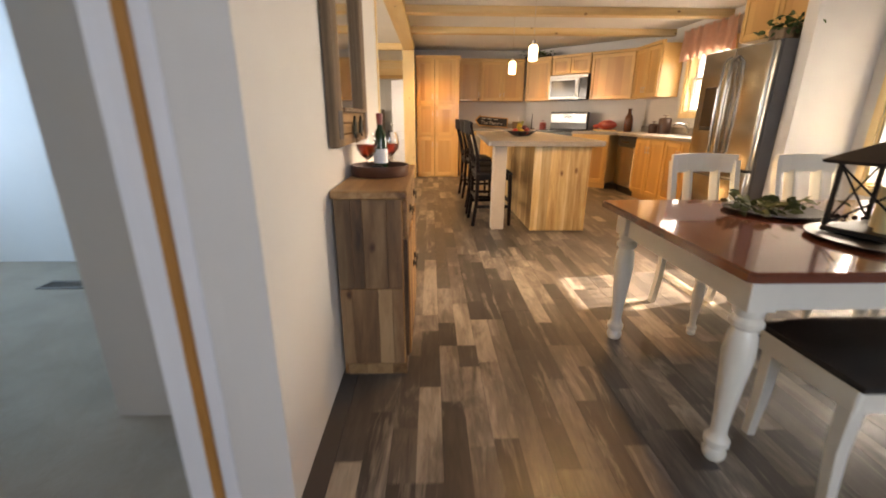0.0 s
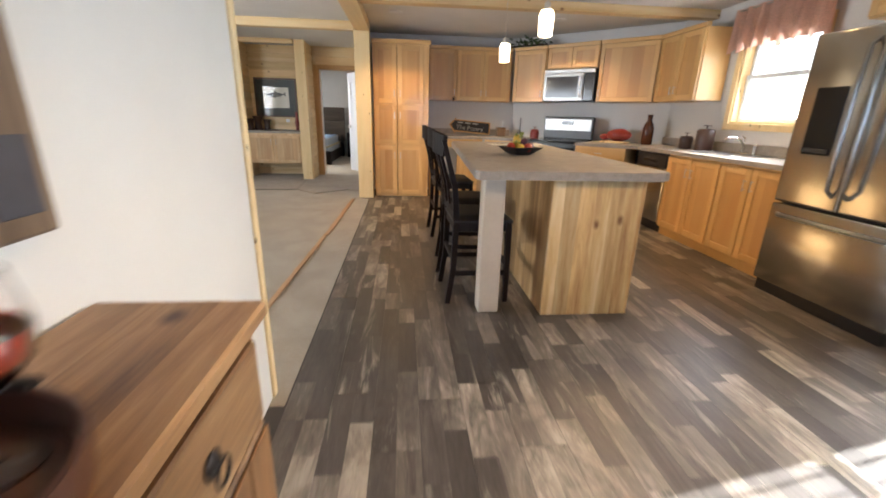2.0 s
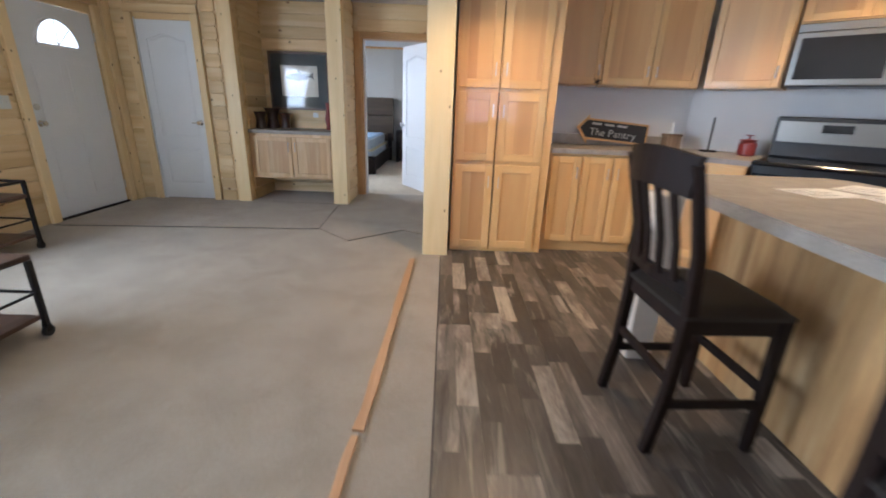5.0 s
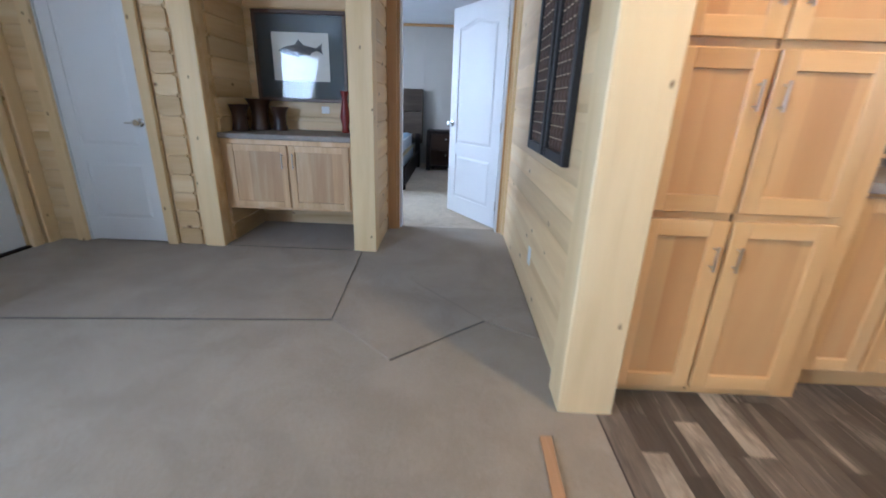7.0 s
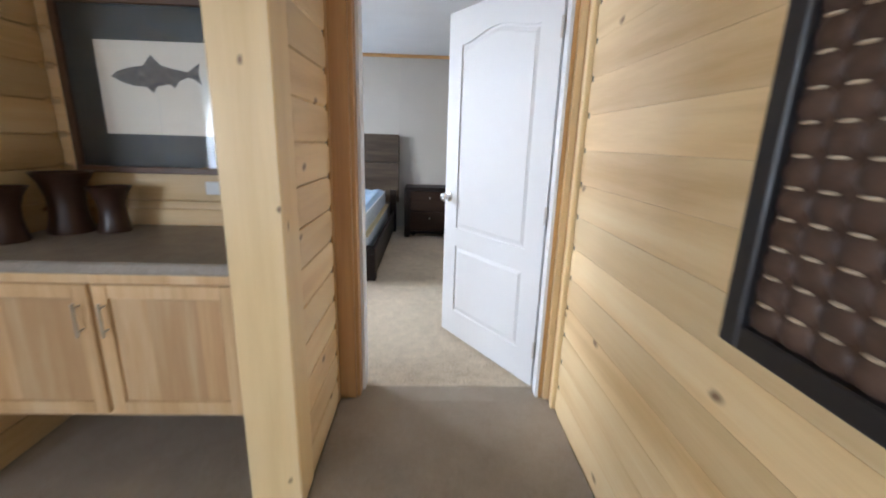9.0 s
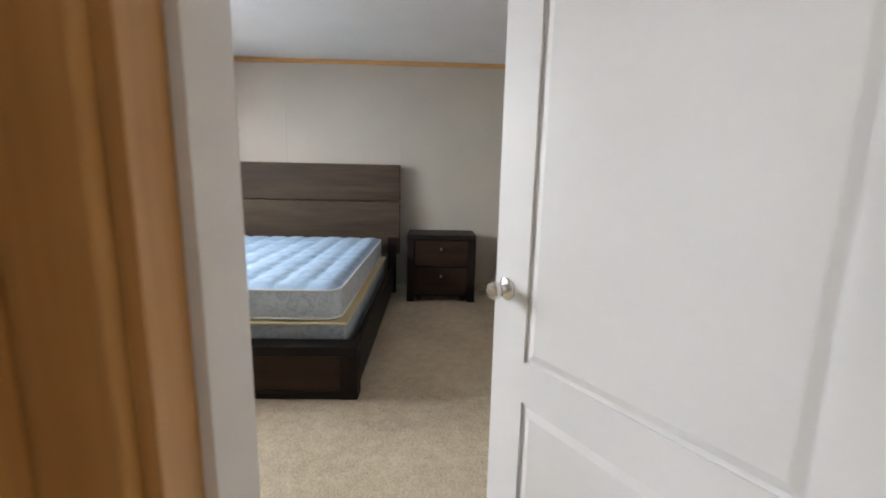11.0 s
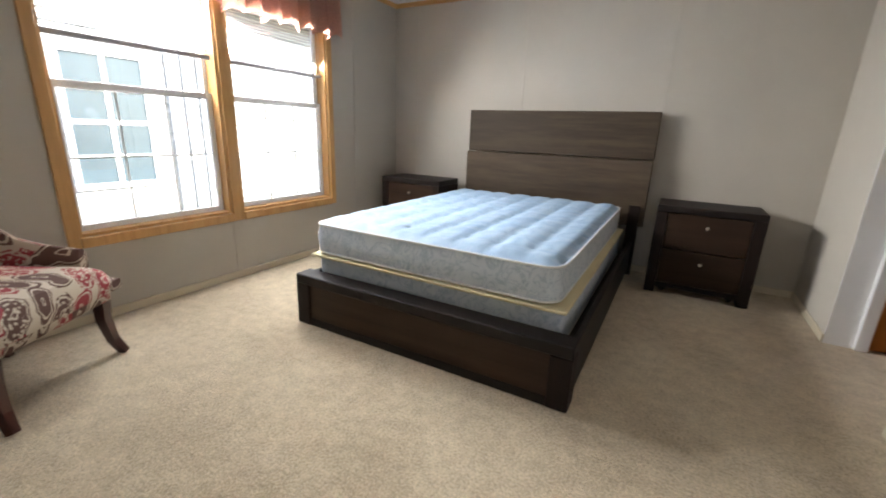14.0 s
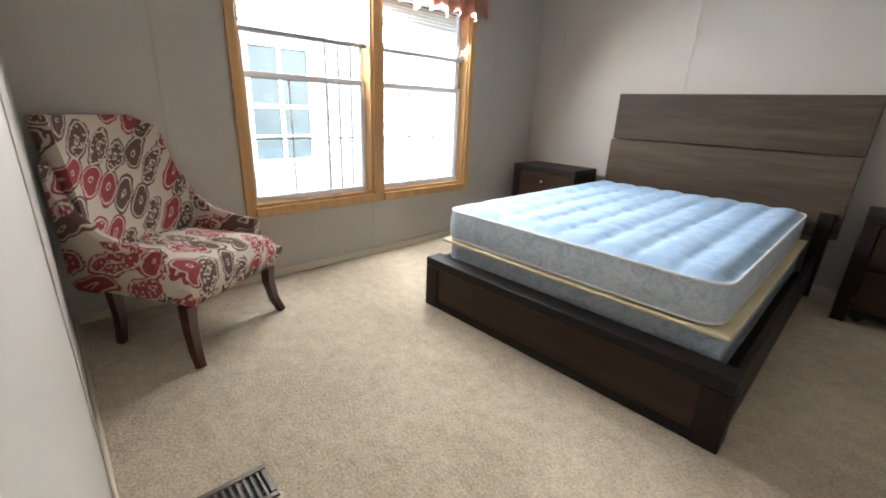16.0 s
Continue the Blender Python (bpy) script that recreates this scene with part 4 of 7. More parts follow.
ob = part("chalkboard", bm, plain("chalkboard", (0.022, 0.022, 0.024), 0.8, vary=0.3), sg, "black chalkboard face")
ob.matrix_basis = sgm @ pose(0, 0, 0.0, 90, 0, 0)


def lettering(text, size, parent, m, material, name="letter"):
    """Writing, one mesh a letter, set out from the left along x."""
    x = 0.0
    for ch in text:
        if ch == " ":
            x += size * 0.32
            continue
        cu = bpy.data.curves.new(name, "FONT")
        cu.body, cu.size, cu.extrude = ch, size, 0.001
        cu.materials.append(material)
        tmp = bpy.data.objects.new(name, cu)
        scene.collection.objects.link(tmp)
        bpy.context.view_layer.update()
        me = bpy.data.meshes.new_from_object(tmp.evaluated_get(bpy.context.evaluated_depsgraph_get()))
        bpy.data.objects.remove(tmp)
        xs = [v.co.x for v in me.vertices]
        ob = new(name, me)
        ob.parent = parent
        ob.matrix_basis = m @ Matrix.Translation((x - min(xs), 0, 0))
        x += max(xs) - min(xs) + size * 0.09


CHALK = plain("chalk", (0.42, 0.42, 0.41), 0.9, vary=0.1)
lettering("The Pantry", 0.098, sg, sgm @ pose(0.125, -0.008, 0.078, 90, 0, 0), CHALK)
for k in range(3):
    part("chalk_mark", boxes((0.14 + 0.125 * k, 0.235 + 0.125 * k, -0.0075, -0.0065, 0.178, 0.198)), CHALK, sg).matrix_basis = sgm


def jar(name, label, at, prof, mat, lid=None, category="jar", knob=None):
    j = thing(name, label, category, at)
    part("body", lathe(bmesh.new(), prof, 20), mat, j, smooth=True)
    if lid:
        part("lid", lathe(bmesh.new(), lid[0], 20), lid[1], j, smooth=True)
    return j


OLIVE = plain("dark_brown_ceramic", (0.060, 0.030, 0.022), 0.35, vary=0.3)
AMBER = plain("amber_bottle", (0.08, 0.022, 0.008), 0.15, vary=0.3)
TERRA = plain("dark_red_ceramic", (0.22, 0.025, 0.018), 0.3, vary=0.25)
LIDK = [(0.066, 0.0), (0.07, 0.004), (0.06, 0.012), (0.007, 0.016), (0.007, 0.042), (0.034, 0.045), (0.034, 0.051), (0.004, 0.054)]
jar("canister", "dark brown ceramic canister with a knobbed lid", (3.93, 7.20, CT), [(0.068, 0), (0.072, 0.008), (0.072, 0.125), (0.066, 0.13)], OLIVE, ([(r, z + 0.13) for r, z in LIDK], OLIVE))
jar("canister", "tall dark brown ceramic canister with a knobbed lid", (3.94, 6.90, CT), [(0.088, 0), (0.092, 0.012), (0.092, 0.21), (0.085, 0.22)], OLIVE, ([(r * 1.2, z + 0.22) for r, z in LIDK], OLIVE))
jar("decor_bottle", "tall dark amber glass bottle filled with preserves", (3.83, 7.86, CT), [(0.06, 0), (0.07, 0.02), (0.07, 0.2), (0.055, 0.26), (0.03, 0.3), (0.03, 0.36), (0.038, 0.38)], AMBER, category="bottle")
jar("cookie_jar", "small dark red ceramic jar beside the range", (2.66, 9.06, CT), [(0.06, 0), (0.068, 0.01), (0.068, 0.1), (0.05, 0.12)], TERRA, ([(r, z + 0.12) for r, z in LIDK], TERRA))
jar("soap_bottle", "white pump bottle beside the sign", (2.26, 9.56, CT), [(0.032, 0), (0.035, 0.01), (0.035, 0.13), (0.012, 0.17), (0.012, 0.24)], plain("white_plastic", (0.7, 0.7, 0.68), 0.3, vary=0.05), category="bottle")
wb = thing("wooden_box", "small brown wooden box beside the sign", "box", (2.20, 9.44, CT), 5)
part("body", boxes((-0.07, 0.07, -0.05, 0.05, 0, 0.12), bevel=0.005), BARN, wb)
part("lid", boxes((-0.075, 0.075, -0.055, 0.055, 0.121, 0.14), bevel=0.004), BARN, wb)
ph = thing("paper_towel_holder", "dark upright paper towel rod on a round base", "holder", (2.50, 9.34, CT))
part("base", lathe(bmesh.new(), [(0.07, 0), (0.07, 0.012), (0.01, 0.016)], 18), ESPRESSO, ph, smooth=True)
part("rod", tube(bmesh.new(), (0, 0, 0.015), (0, 0, 0.3), 0.008, sides=8), ESPRESSO, ph)
ro = thing("serving_board", "round pale wooden board with a dark red roast dish", "board", (3.56, 8.18, CT), -45)
part("board", lathe(bmesh.new(), [(0.19, 0), (0.2, 0.006), (0.2, 0.02), (0.19, 0.025)], 28), PINE_X, ro, "pale wood board")
bm = bmesh.new()
bmesh.ops.create_uvsphere(bm, u_segments=20, v_segments=12, radius=1.0, matrix=Matrix.LocRotScale((0.04, 0, 0.105), None, (0.17, 0.11, 0.085)))
bmesh.ops.create_uvsphere(bm, u_segments=16, v_segments=10, radius=1.0, matrix=Matrix.LocRotScale((-0.155, 0.0, 0.075), None, (0.075, 0.045, 0.04)))
for v in bm.verts:
    v.co += Vector((0, 0, 0.012)) * noise.noise(v.co * 20)
part("roast", bm, TERRA, ro, "dark red glazed roast", True)
pl = thing("potted_ivy", "trailing green ivy in a basket on top of the cabinet", "plant", (3.60, 4.52, 1.831))
part("pot", lathe(bmesh.new(), [(0.09, 0), (0.12, 0.02), (0.13, 0.1), (0.11, 0.1)], 16), BARN, pl, "brown basket", True)


def leaf_cloud(n, spread, size, seed, droop=0.0):
    rnd = random.Random(seed)
    bm = bmesh.new()
    for i in range(n):
        c = Vector((rnd.gauss(0, spread[0]), rnd.gauss(0, spread[1]), abs(rnd.gauss(0, spread[2])) - droop * rnd.random()))
        m = Matrix.Translation(c) @ Euler((rnd.uniform(-1, 1), rnd.uniform(-1, 1), rnd.uniform(0, 6.28))).to_matrix().to_4x4()
        s = size * rnd.uniform(0.6, 1.3)
        pts = [(0, 0, 0), (0.35 * s, 0.28 * s, 0.06 * s), (0.75 * s, 0.2 * s, 0.04 * s), (s, 0, -0.08 * s), (0.75 * s, -0.2 * s, 0.04 * s), (0.35 * s, -0.28 * s, 0.06 * s)]
        bm.faces.new([bm.verts.new(m @ Vector(p)) for p in pts])
    return bm


LEAF = plain("ivy_leaf", (0.05, 0.085, 0.02), 0.5, vary=0.5, grain=20)
part("leaves", leaf_cloud(110, (0.09, 0.12, 0.05), 0.065, 2, 0.05), LEAF, pl, "dense green leaves").location = (0, 0, 0.1)
gl = thing("cabinet_garland", "dark green garland lying on top of the wall cabinets", "plant", (2.5, 9.2, UT + 0.05), -45)
part("stem", tube(bmesh.new(), (-0.3, 0, 0.015), (0.3, 0, 0.015), 0.012, sides=6), ESPRESSO, gl)
part("leaves", leaf_cloud(120, (0.16, 0.06, 0.04), 0.06, 8), LEAF, gl, "dark green leaves").location = (0, 0, 0.03)


# ---- dining room ----
TURNED = [(0.03, 0.0), (0.036, 0.01), (0.04, 0.03), (0.03, 0.05), (0.042, 0.065), (0.042, 0.085), (0.03, 0.10), (0.026, 0.12), (0.03, 0.2), (0.042, 0.34), (0.05, 0.43), (0.044, 0.5), (0.034, 0.525), (0.05, 0.54), (0.05, 0.555), (0.036, 0.57), (0.045, 0.582), (0.045, 0.6)]
TX0, TX1, TY0, TY1 = 1.335, 2.95, 1.57, 2.66
tb = thing("dining_table", "cream dining table with a dark cherry top and turned legs", "table", (0, 0, 0))
part("tabletop", prism(bmesh.new(), [(TX0 + 0.015, TY0), (TX1 - 0.015, TY0), (TX1, TY0 + 0.015), (TX1, TY1 - 0.015), (TX1 - 0.015, TY1), (TX0 + 0.015, TY1), (TX0, TY1 - 0.015), (TX0, TY0 + 0.015)], 0.728, 0.76, 0.007), CHERRY, tb, "glossy dark cherry tabletop with clipped corners")
a = 0.09
part("apron", boxes((TX0 + a, TX1 - a, TY0 + a, TY0 + a + 0.025, 0.60, 0.727)), CREAM, tb)
part("apron", boxes((TX0 + a, TX1 - a, TY1 - a - 0.025, TY1 - a, 0.60, 0.727)), CREAM, tb)
part("apron", boxes((TX0 + a, TX0 + a + 0.025, TY0 + a + 0.026, TY1 - a - 0.026, 0.60, 0.727)), CREAM, tb)
part("apron", boxes((TX1 - a - 0.025, TX1 - a, TY0 + a + 0.026, TY1 - a - 0.026, 0.60, 0.727)), CREAM, tb)
for x in (TX0 + 0.115, TX1 - 0.115):
    for y in (TY0 + 0.115, TY1 - 0.115):
        bm = lathe(bmesh.new(), TURNED, 20, (x, y, 0))
        box(bm, x - 0.048, x + 0.048, y - 0.048, y + 0.048, 0.601, 0.726, bevel=0.003)
        part("leg", bm, CREAM, tb, smooth=True)

LEATHER = plain("dark_leather", (0.014, 0.010, 0.008), 0.55, vary=0.2, grain=70, bump=0.25)


def cushion(w, d, h, r=0.05):
    bm = bmesh.new()
    n = 14
    top = []
    for j in range(n + 1):
        row = []
        for i in range(n + 1):
            u, t = 2 * i / n - 1, 2 * j / n - 1
            e = (1 - abs(u) ** 6) * (1 - abs(t) ** 6)
            row.append(bm.verts.new((u * w / 2, t * d / 2, h * (0.35 + 0.65 * max(e, 0) ** 0.5))))
        top.append(row)
    for a, b in zip(top, top[1:]):
        for i in range(n):
            bm.faces.new((a[i], a[i + 1], b[i + 1], b[i]))
    rim = [top[0][i] for i in range(n + 1)] + [top[j][n] for j in range(1, n + 1)] + [top[n][i] for i in range(n - 1, -1, -1)] + [top[j][0] for j in range(n - 1, 0, -1)]
    low = [bm.verts.new((v.co.x, v.co.y, 0)) for v in rim]
    for i in range(len(rim)):
        k = (i + 1) % len(rim)
        bm.faces.new((rim[k], rim[i], low[i], low[k]))
    bm.faces.new(low)
    return bm


def dining_chair(at, turn, label):
    """Cream side chair; its back stands at -y, the sitter looks towards +y."""
    c = thing("dining_chair", label, "chair", at, turn, "chairs round the dining table")
    part("seat", cushion(0.46, 0.44, 0.055), LEATHER, c, "dark leather seat pad", True, at=(0, 0, 0.435))
    for nm, r in (("seat_rail", (-0.21, 0.21, 0.19, 0.212, 0.36, 0.434)), ("seat_rail", (-0.21, 0.21, -0.212, -0.19, 0.36, 0.434)), ("seat_rail", (-0.212, -0.19, -0.189, 0.189, 0.36, 0.434)), ("seat_rail", (0.19, 0.212, -0.189, 0.189, 0.36, 0.434))):
        part(nm, boxes(r, bevel=0.003), CREAM, c)
    for x in (-0.195, 0.195):
        bm = lathe(bmesh.new(), [(r * 0.62, z * 0.6) for r, z in TURNED], 14, (x, 0.19, 0))
        part("leg", bm, CREAM, c, smooth=True)
        part("leg", sweep(bmesh.new(), [(x, -0.25, 0), (x, -0.21, 0.2), (x, -0.2, 0.43), (x, -0.215, 0.65), (x, -0.27, 0.93)], 0.04, 0.032), CREAM, c)
    part("top_rail", sweep(bmesh.new(), [(-0.2, -0.272, 0.91), (-0.1, -0.29, 0.915), (0, -0.295, 0.918), (0.1, -0.29, 0.915), (0.2, -0.272, 0.91)], 0.022, 0.11), CREAM, c)
    part("lower_rail", sweep(bmesh.new(), [(-0.18, -0.225, 0.56), (0, -0.245, 0.56), (0.18, -0.225, 0.56)], 0.018, 0.05), CREAM, c)
    for x in (-0.085, 0.085):
        part("slat", sweep(bmesh.new(), [(x, -0.238, 0.58), (x, -0.25, 0.7), (x, -0.285, 0.87)], 0.075, 0.014), CREAM, c)
    return c


dining_chair((2.10, 2.76, 0), 180, "cream wooden dining chair pushed under the table")
dining_chair((2.75, 2.76, 0), 180, "cream wooden dining chair in window light")
bn = thing("dining_bench", "cream dining bench with a dark leather seat", "bench", (2.25, 1.58, 0))
part("seat", cushion(1.22, 0.40, 0.06), LEATHER, bn, "dark leather bench pad", True, at=(0.0, 0.07, 0.44))
for nm, r in (("seat_rail", (-0.58, 0.58, 0.23, 0.255, 0.36, 0.439)), ("seat_rail", (-0.58, 0.58, -0.115, -0.09, 0.36, 0.439)), ("seat_rail", (-0.605, -0.58, -0.115, 0.255, 0.36, 0.439)), ("seat_rail", (0.58, 0.605, -0.115, 0.255, 0.36, 0.439))):
    part(nm, boxes(r, bevel=0.003), CREAM, bn)
for x in (-0.57, 0.57):
    for y in (-0.08, 0.22):
        part("leg", sweep(bmesh.new(), [(x * 1.02, y - (0.03 if y < 0 else 0), 0), (x, y, 0.2), (x, y, 0.36)], [0.03, 0.04, 0.045], [0.03, 0.04, 0.045]), CREAM, bn)

SILVER = plain("hammered_pewter", (0.16, 0.15, 0.14), 0.35, 0.9, vary=0.2)
for px, py, r, lab in ((2.02, 2.36, 0.2, "round pewter charger with green leaves on the table"), (2.05, 1.86, 0.24, "round pewter charger under the lantern")):
    p = thing("charger_plate", lab, "plate", (px, py, 0.76))
    part("plate", lathe(bmesh.new(), [(r * 0.6, 0.0), (r * 0.68, 0.003), (r, 0.014), (r * 1.0, 0.018), (r * 0.68, 0.009), (0.001, 0.008)], 32), SILVER, p, smooth=True)
nap = thing("leaf_spray", "spray of green leaves lying on the charger", "decoration", (2.0, 2.36, 0.775), 10)
part("leaves", leaf_cloud(90, (0.1, 0.055, 0.018), 0.06, 11), plain("sage_leaf", (0.10, 0.12, 0.035), 0.6, vary=0.4), nap).location = (0, 0, 0.004)
bd = thing("bead_string", "string of dark wooden beads on the tabletop", "decoration", (2.24, 2.2, 0.76))
for i in range(12):
    bm = bmesh.new()
    bmesh.ops.create_icosphere(bm, subdivisions=1, radius=0.012, matrix=Matrix.Translation((0.022 * i - 0.1, 0.03 * math.sin(i * 0.7), 0.012)))
    part("bead", bm, ESPRESSO, bd, smooth=True)

ln = thing("lantern", "black metal lantern with glass sides and cream candles", "lantern", (2.08, 1.9, 0.775), 18)
IRON = plain("black_iron", (0.02, 0.018, 0.017), 0.5, 0.6, vary=0.2)
s = 0.13
part("base", boxes((-s - 0.01, s + 0.01, -s - 0.01, s + 0.01, 0, 0.02), bevel=0.004), IRON, ln)
for sx in (-s, s):
    for sy in (-s, s):
        part("corner_post", boxes((sx - 0.007, sx + 0.007, sy - 0.007, sy + 0.007, 0.021, 0.25)), IRON, ln)
for q in range(4):
    m = pose(0, 0, 0, 0, 0, 90 * q)
    bm = tube(bmesh.new(), (-s, -s, 0.025), (s, -s, 0.245), 0.004, sides=6)
    tube(bm, (s, -s - 0.004, 0.025), (-s, -s - 0.004, 0.245), 0.004, sides=6)
    part("cross_bar", bm, IRON, ln).matrix_basis = m
bm = bmesh.new()
prof = [(0.17, 0.251), (0.172, 0.262), (0.06, 0.33), (0.055, 0.335), (0.055, 0.37), (0.065, 0.375), (0.02, 0.40)]
rings = [[bm.verts.new((r * cx, r * cy, z)) for cx, cy in ((-1, -1), (1, -1), (1, 1), (-1, 1))] for r, z in prof]
for aa, bb in zip(rings, rings[1:]):
    for i in range(4):
        bm.faces.new((aa[i], aa[(i + 1) % 4], bb[(i + 1) % 4], bb[i]))
bm.faces.new(list(reversed(rings[0])))
bm.faces.new(rings[-1])
part("roof", bm, IRON, ln)
bm = bmesh.new()
pts = [(0.045 * math.cos(t * 0.3927), 0, 0.42 + 0.045 * math.sin(t * 0.3927)) for t in range(-2, 15)]
sweep(bm, pts, 0.005, 0.005, 6)
part("ring_handle", bm, IRON, ln, smooth=True)
WAX = plain("cream_wax", (0.72, 0.62, 0.38), 0.5, vary=0.06)
for cx, cy, hh, r in ((0.03, 0.03, 0.15, 0.042), (-0.06, -0.02, 0.11, 0.035)):
    cd = part("candle", lathe(bmesh.new(), [(r, 0.021), (r, 0.02 + hh), (r * 0.6, 0.017 + hh)], 18, (cx, cy, 0)), WAX, ln, "cream pillar candle", True)
    part("wick", tube(bmesh.new(), (cx, cy, 0.015 + hh), (cx, cy, 0.035 + hh), 0.0015, sides=5), BLACK, cd)

# ---- sideboard and mirror by the partition ----
sb = thing("sideboard", "rustic reclaimed-wood sideboard with two drawers and plank doors", "sideboard", (0, 0, 0))
SX, SY0, SY1, SZ = 0.30, 2.225, 3.165, 0.885
part("side_panel", boxes((0.012, SX, SY0, SY0 + 0.03, 0.0, SZ - 0.035), bevel=0.003), RUSTIC_Z, sb, "mixed-tone reclaimed plank side")
part("side_panel", boxes((0.012, SX, SY1 - 0.03, SY1, 0.0, SZ - 0.035), bevel=0.003), RUSTIC_Z, sb, "mixed-tone reclaimed plank side")
RUSTIC_P = wood("rustic_piece", (0.06, 0.03, 0.014), (0.25, 0.13, 0.058), (0.46, 0.28, 0.14), "z", 0.6, ring=3.2, knots=2.6, contrast=1.2, vary=0.55, bump=0.35)
near_side = [o for o in sb.children if o.name.startswith("side_panel")][0]
for z0, z1, widths in ((0.06, 0.44, (0.055, 0.115, 0.065, 0.049)), (0.443, SZ - 0.038, (0.07, 0.048, 0.104, 0.062))):
    px = 0.014
    for w in widths:
        part("plank", boxes((px, px + w - 0.0015, SY0 - 0.007, SY0 - 0.0005, z0, z1), bevel=0.0015), RUSTIC_P, near_side)
        px += w
part("back_panel", boxes((0.012, 0.026, SY0 + 0.031, SY1 - 0.031, 0.05, SZ - 0.035)), RUSTIC_ZY, sb)
part("top", boxes((0.006, SX + 0.025, SY0 - 0.03, SY1 + 0.03, SZ - 0.034, SZ), bevel=0.006), RUSTIC_Y, sb, "warm brown plank top")
part("plinth", boxes((0.03, SX + 0.008, SY0 - 0.008, SY1 + 0.008, 0.0, 0.055), bevel=0.004), RUSTIC_Y, sb)
part("front_frame", boxes((SX - 0.02, SX - 0.001, SY0 + 0.031, SY1 - 0.031, 0.056, SZ - 0.036)), RUSTIC_ZY, sb)
PULL = plain("antique_iron", (0.035, 0.028, 0.024), 0.45, 0.8, vary=0.2)


def ring_pull(parent, x, y, z):
    p = part("handle", lathe(bmesh.new(), [(0.02, 0), (0.022, 0.004), (0.008, 0.012)], 12), PULL, parent, "antique iron ring pull", True)
    p.matrix_basis = pose(x, y, z, 0, 90, 0)
    bm = sweep(bmesh.new(), [(0.016, 0.02 * math.cos(t), -0.012 + 0.02 * math.sin(t)) for t in [k * 0.45 for k in range(15)]], 0.003, 0.003, 6)
    part("ring", bm, PULL, p, smooth=True).matrix_basis = pose(0, 0, 0, 0, -90, 0) @ pose(-0.0, 0, 0)
    return p


mid = (SY0 + SY1) / 2
for y0, y1 in ((SY0 + 0.04, mid - 0.006), (mid + 0.006, SY1 - 0.04)):
    dr = part("drawer", boxes((SX, SX + 0.02, y0, y1, SZ - 0.215, SZ - 0.05), bevel=0.004), RUSTIC_Y, sb, "warm plank drawer front")
    ring_pull(dr, SX + 0.02, (y0 + y1) / 2, SZ - 0.13)
    dd = part("door", boxes((SX, SX + 0.018, y0, y1, 0.07, SZ - 0.228), bevel=0.004), RUSTIC_ZY, sb, "reclaimed plank door")
    for k in range(4):
        w = (y1 - y0) / 4
        part("plank", boxes((SX + 0.0185, SX + 0.026, y0 + k * w + 0.003, y0 + (k + 1) * w - 0.003, 0.08, SZ - 0.238), bevel=0.002), RUSTIC_Z, dd)
    ring_pull(dd, SX + 0.026, y1 - 0.06 if y0 < mid - 0.2 else y0 + 0.06, 0.42)

tr = thing("serving_tray", "round brown wooden tray with a metal rim", "tray", (0.16, 2.70, SZ))
part("dish", lathe(bmesh.new(), [(0.142, 0.0), (0.148, 0.008), (0.151, 0.055), (0.143, 0.055), (0.139, 0.012), (0.001, 0.012)], 36), wood("tray_wood", (0.05, 0.018, 0.01), (0.10, 0.036, 0.02), (0.15, 0.06, 0.032), "x", 0.35, coat=0.3), tr, smooth=True)
for q in (-1, 1):
    part("handle", boxes((-0.03, 0.03, q * 0.147 - 0.01, q * 0.147 + 0.01, 0.056, 0.066), bevel=0.003), PULL, tr, "small metal handle")


def stem_glass(at):
    g = thing("wine_glass", "stemmed wine glass holding red wine, on the tray", "glass", at, 0, "wine glasses on the tray")
    outer = [(0.036, 0.0), (0.036, 0.002), (0.005, 0.007), (0.004, 0.07), (0.024, 0.085), (0.05, 0.115), (0.056, 0.148), (0.046, 0.20)]
    inner = [(0.044, 0.20), (0.0545, 0.148), (0.048, 0.116), (0.022, 0.088), (0.001, 0.084)]
    part("bowl", lathe(bmesh.new(), outer + inner, 22), GLASS, g, "clear stemmed glass", True)
    part("wine", lathe(bmesh.new(), [(0.002, 0.086), (0.0205, 0.0895), (0.046, 0.117), (0.0525, 0.146), (0.001, 0.1465)], 22), glass("red_wine", (0.55, 0.06, 0.03)), g, "red wine", True)


stem_glass((0.105, 2.645, SZ + 0.013))
stem_glass((0.20, 2.775, SZ + 0.013))
wbt = thing("wine_bottle", "green glass wine bottle with a white label on the tray", "bottle", (0.165, 2.70, SZ + 0.013))
part("glass", lathe(bmesh.new(), [(0.034, 0), (0.036, 0.004), (0.036, 0.17), (0.03, 0.195), (0.014, 0.225), (0.013, 0.27), (0.016, 0.275), (0.016, 0.29), (0.012, 0.292)], 22), plain("green_bottle_glass", (0.012, 0.03, 0.012), 0.06, vary=0.1, bump=0.0), wbt, smooth=True)
part("label", lathe(bmesh.new(), [(0.0365, 0.05), (0.0368, 0.052), (0.0368, 0.12), (0.0365, 0.122)], 22), bpy.data.materials["paper"], wbt, "plain white paper label", True)
part("foil", lathe(bmesh.new(), [(0.0145, 0.24), (0.0168, 0.275), (0.0168, 0.292), (0.013, 0.295)], 18), TERRA, wbt, "dark red neck foil", True)

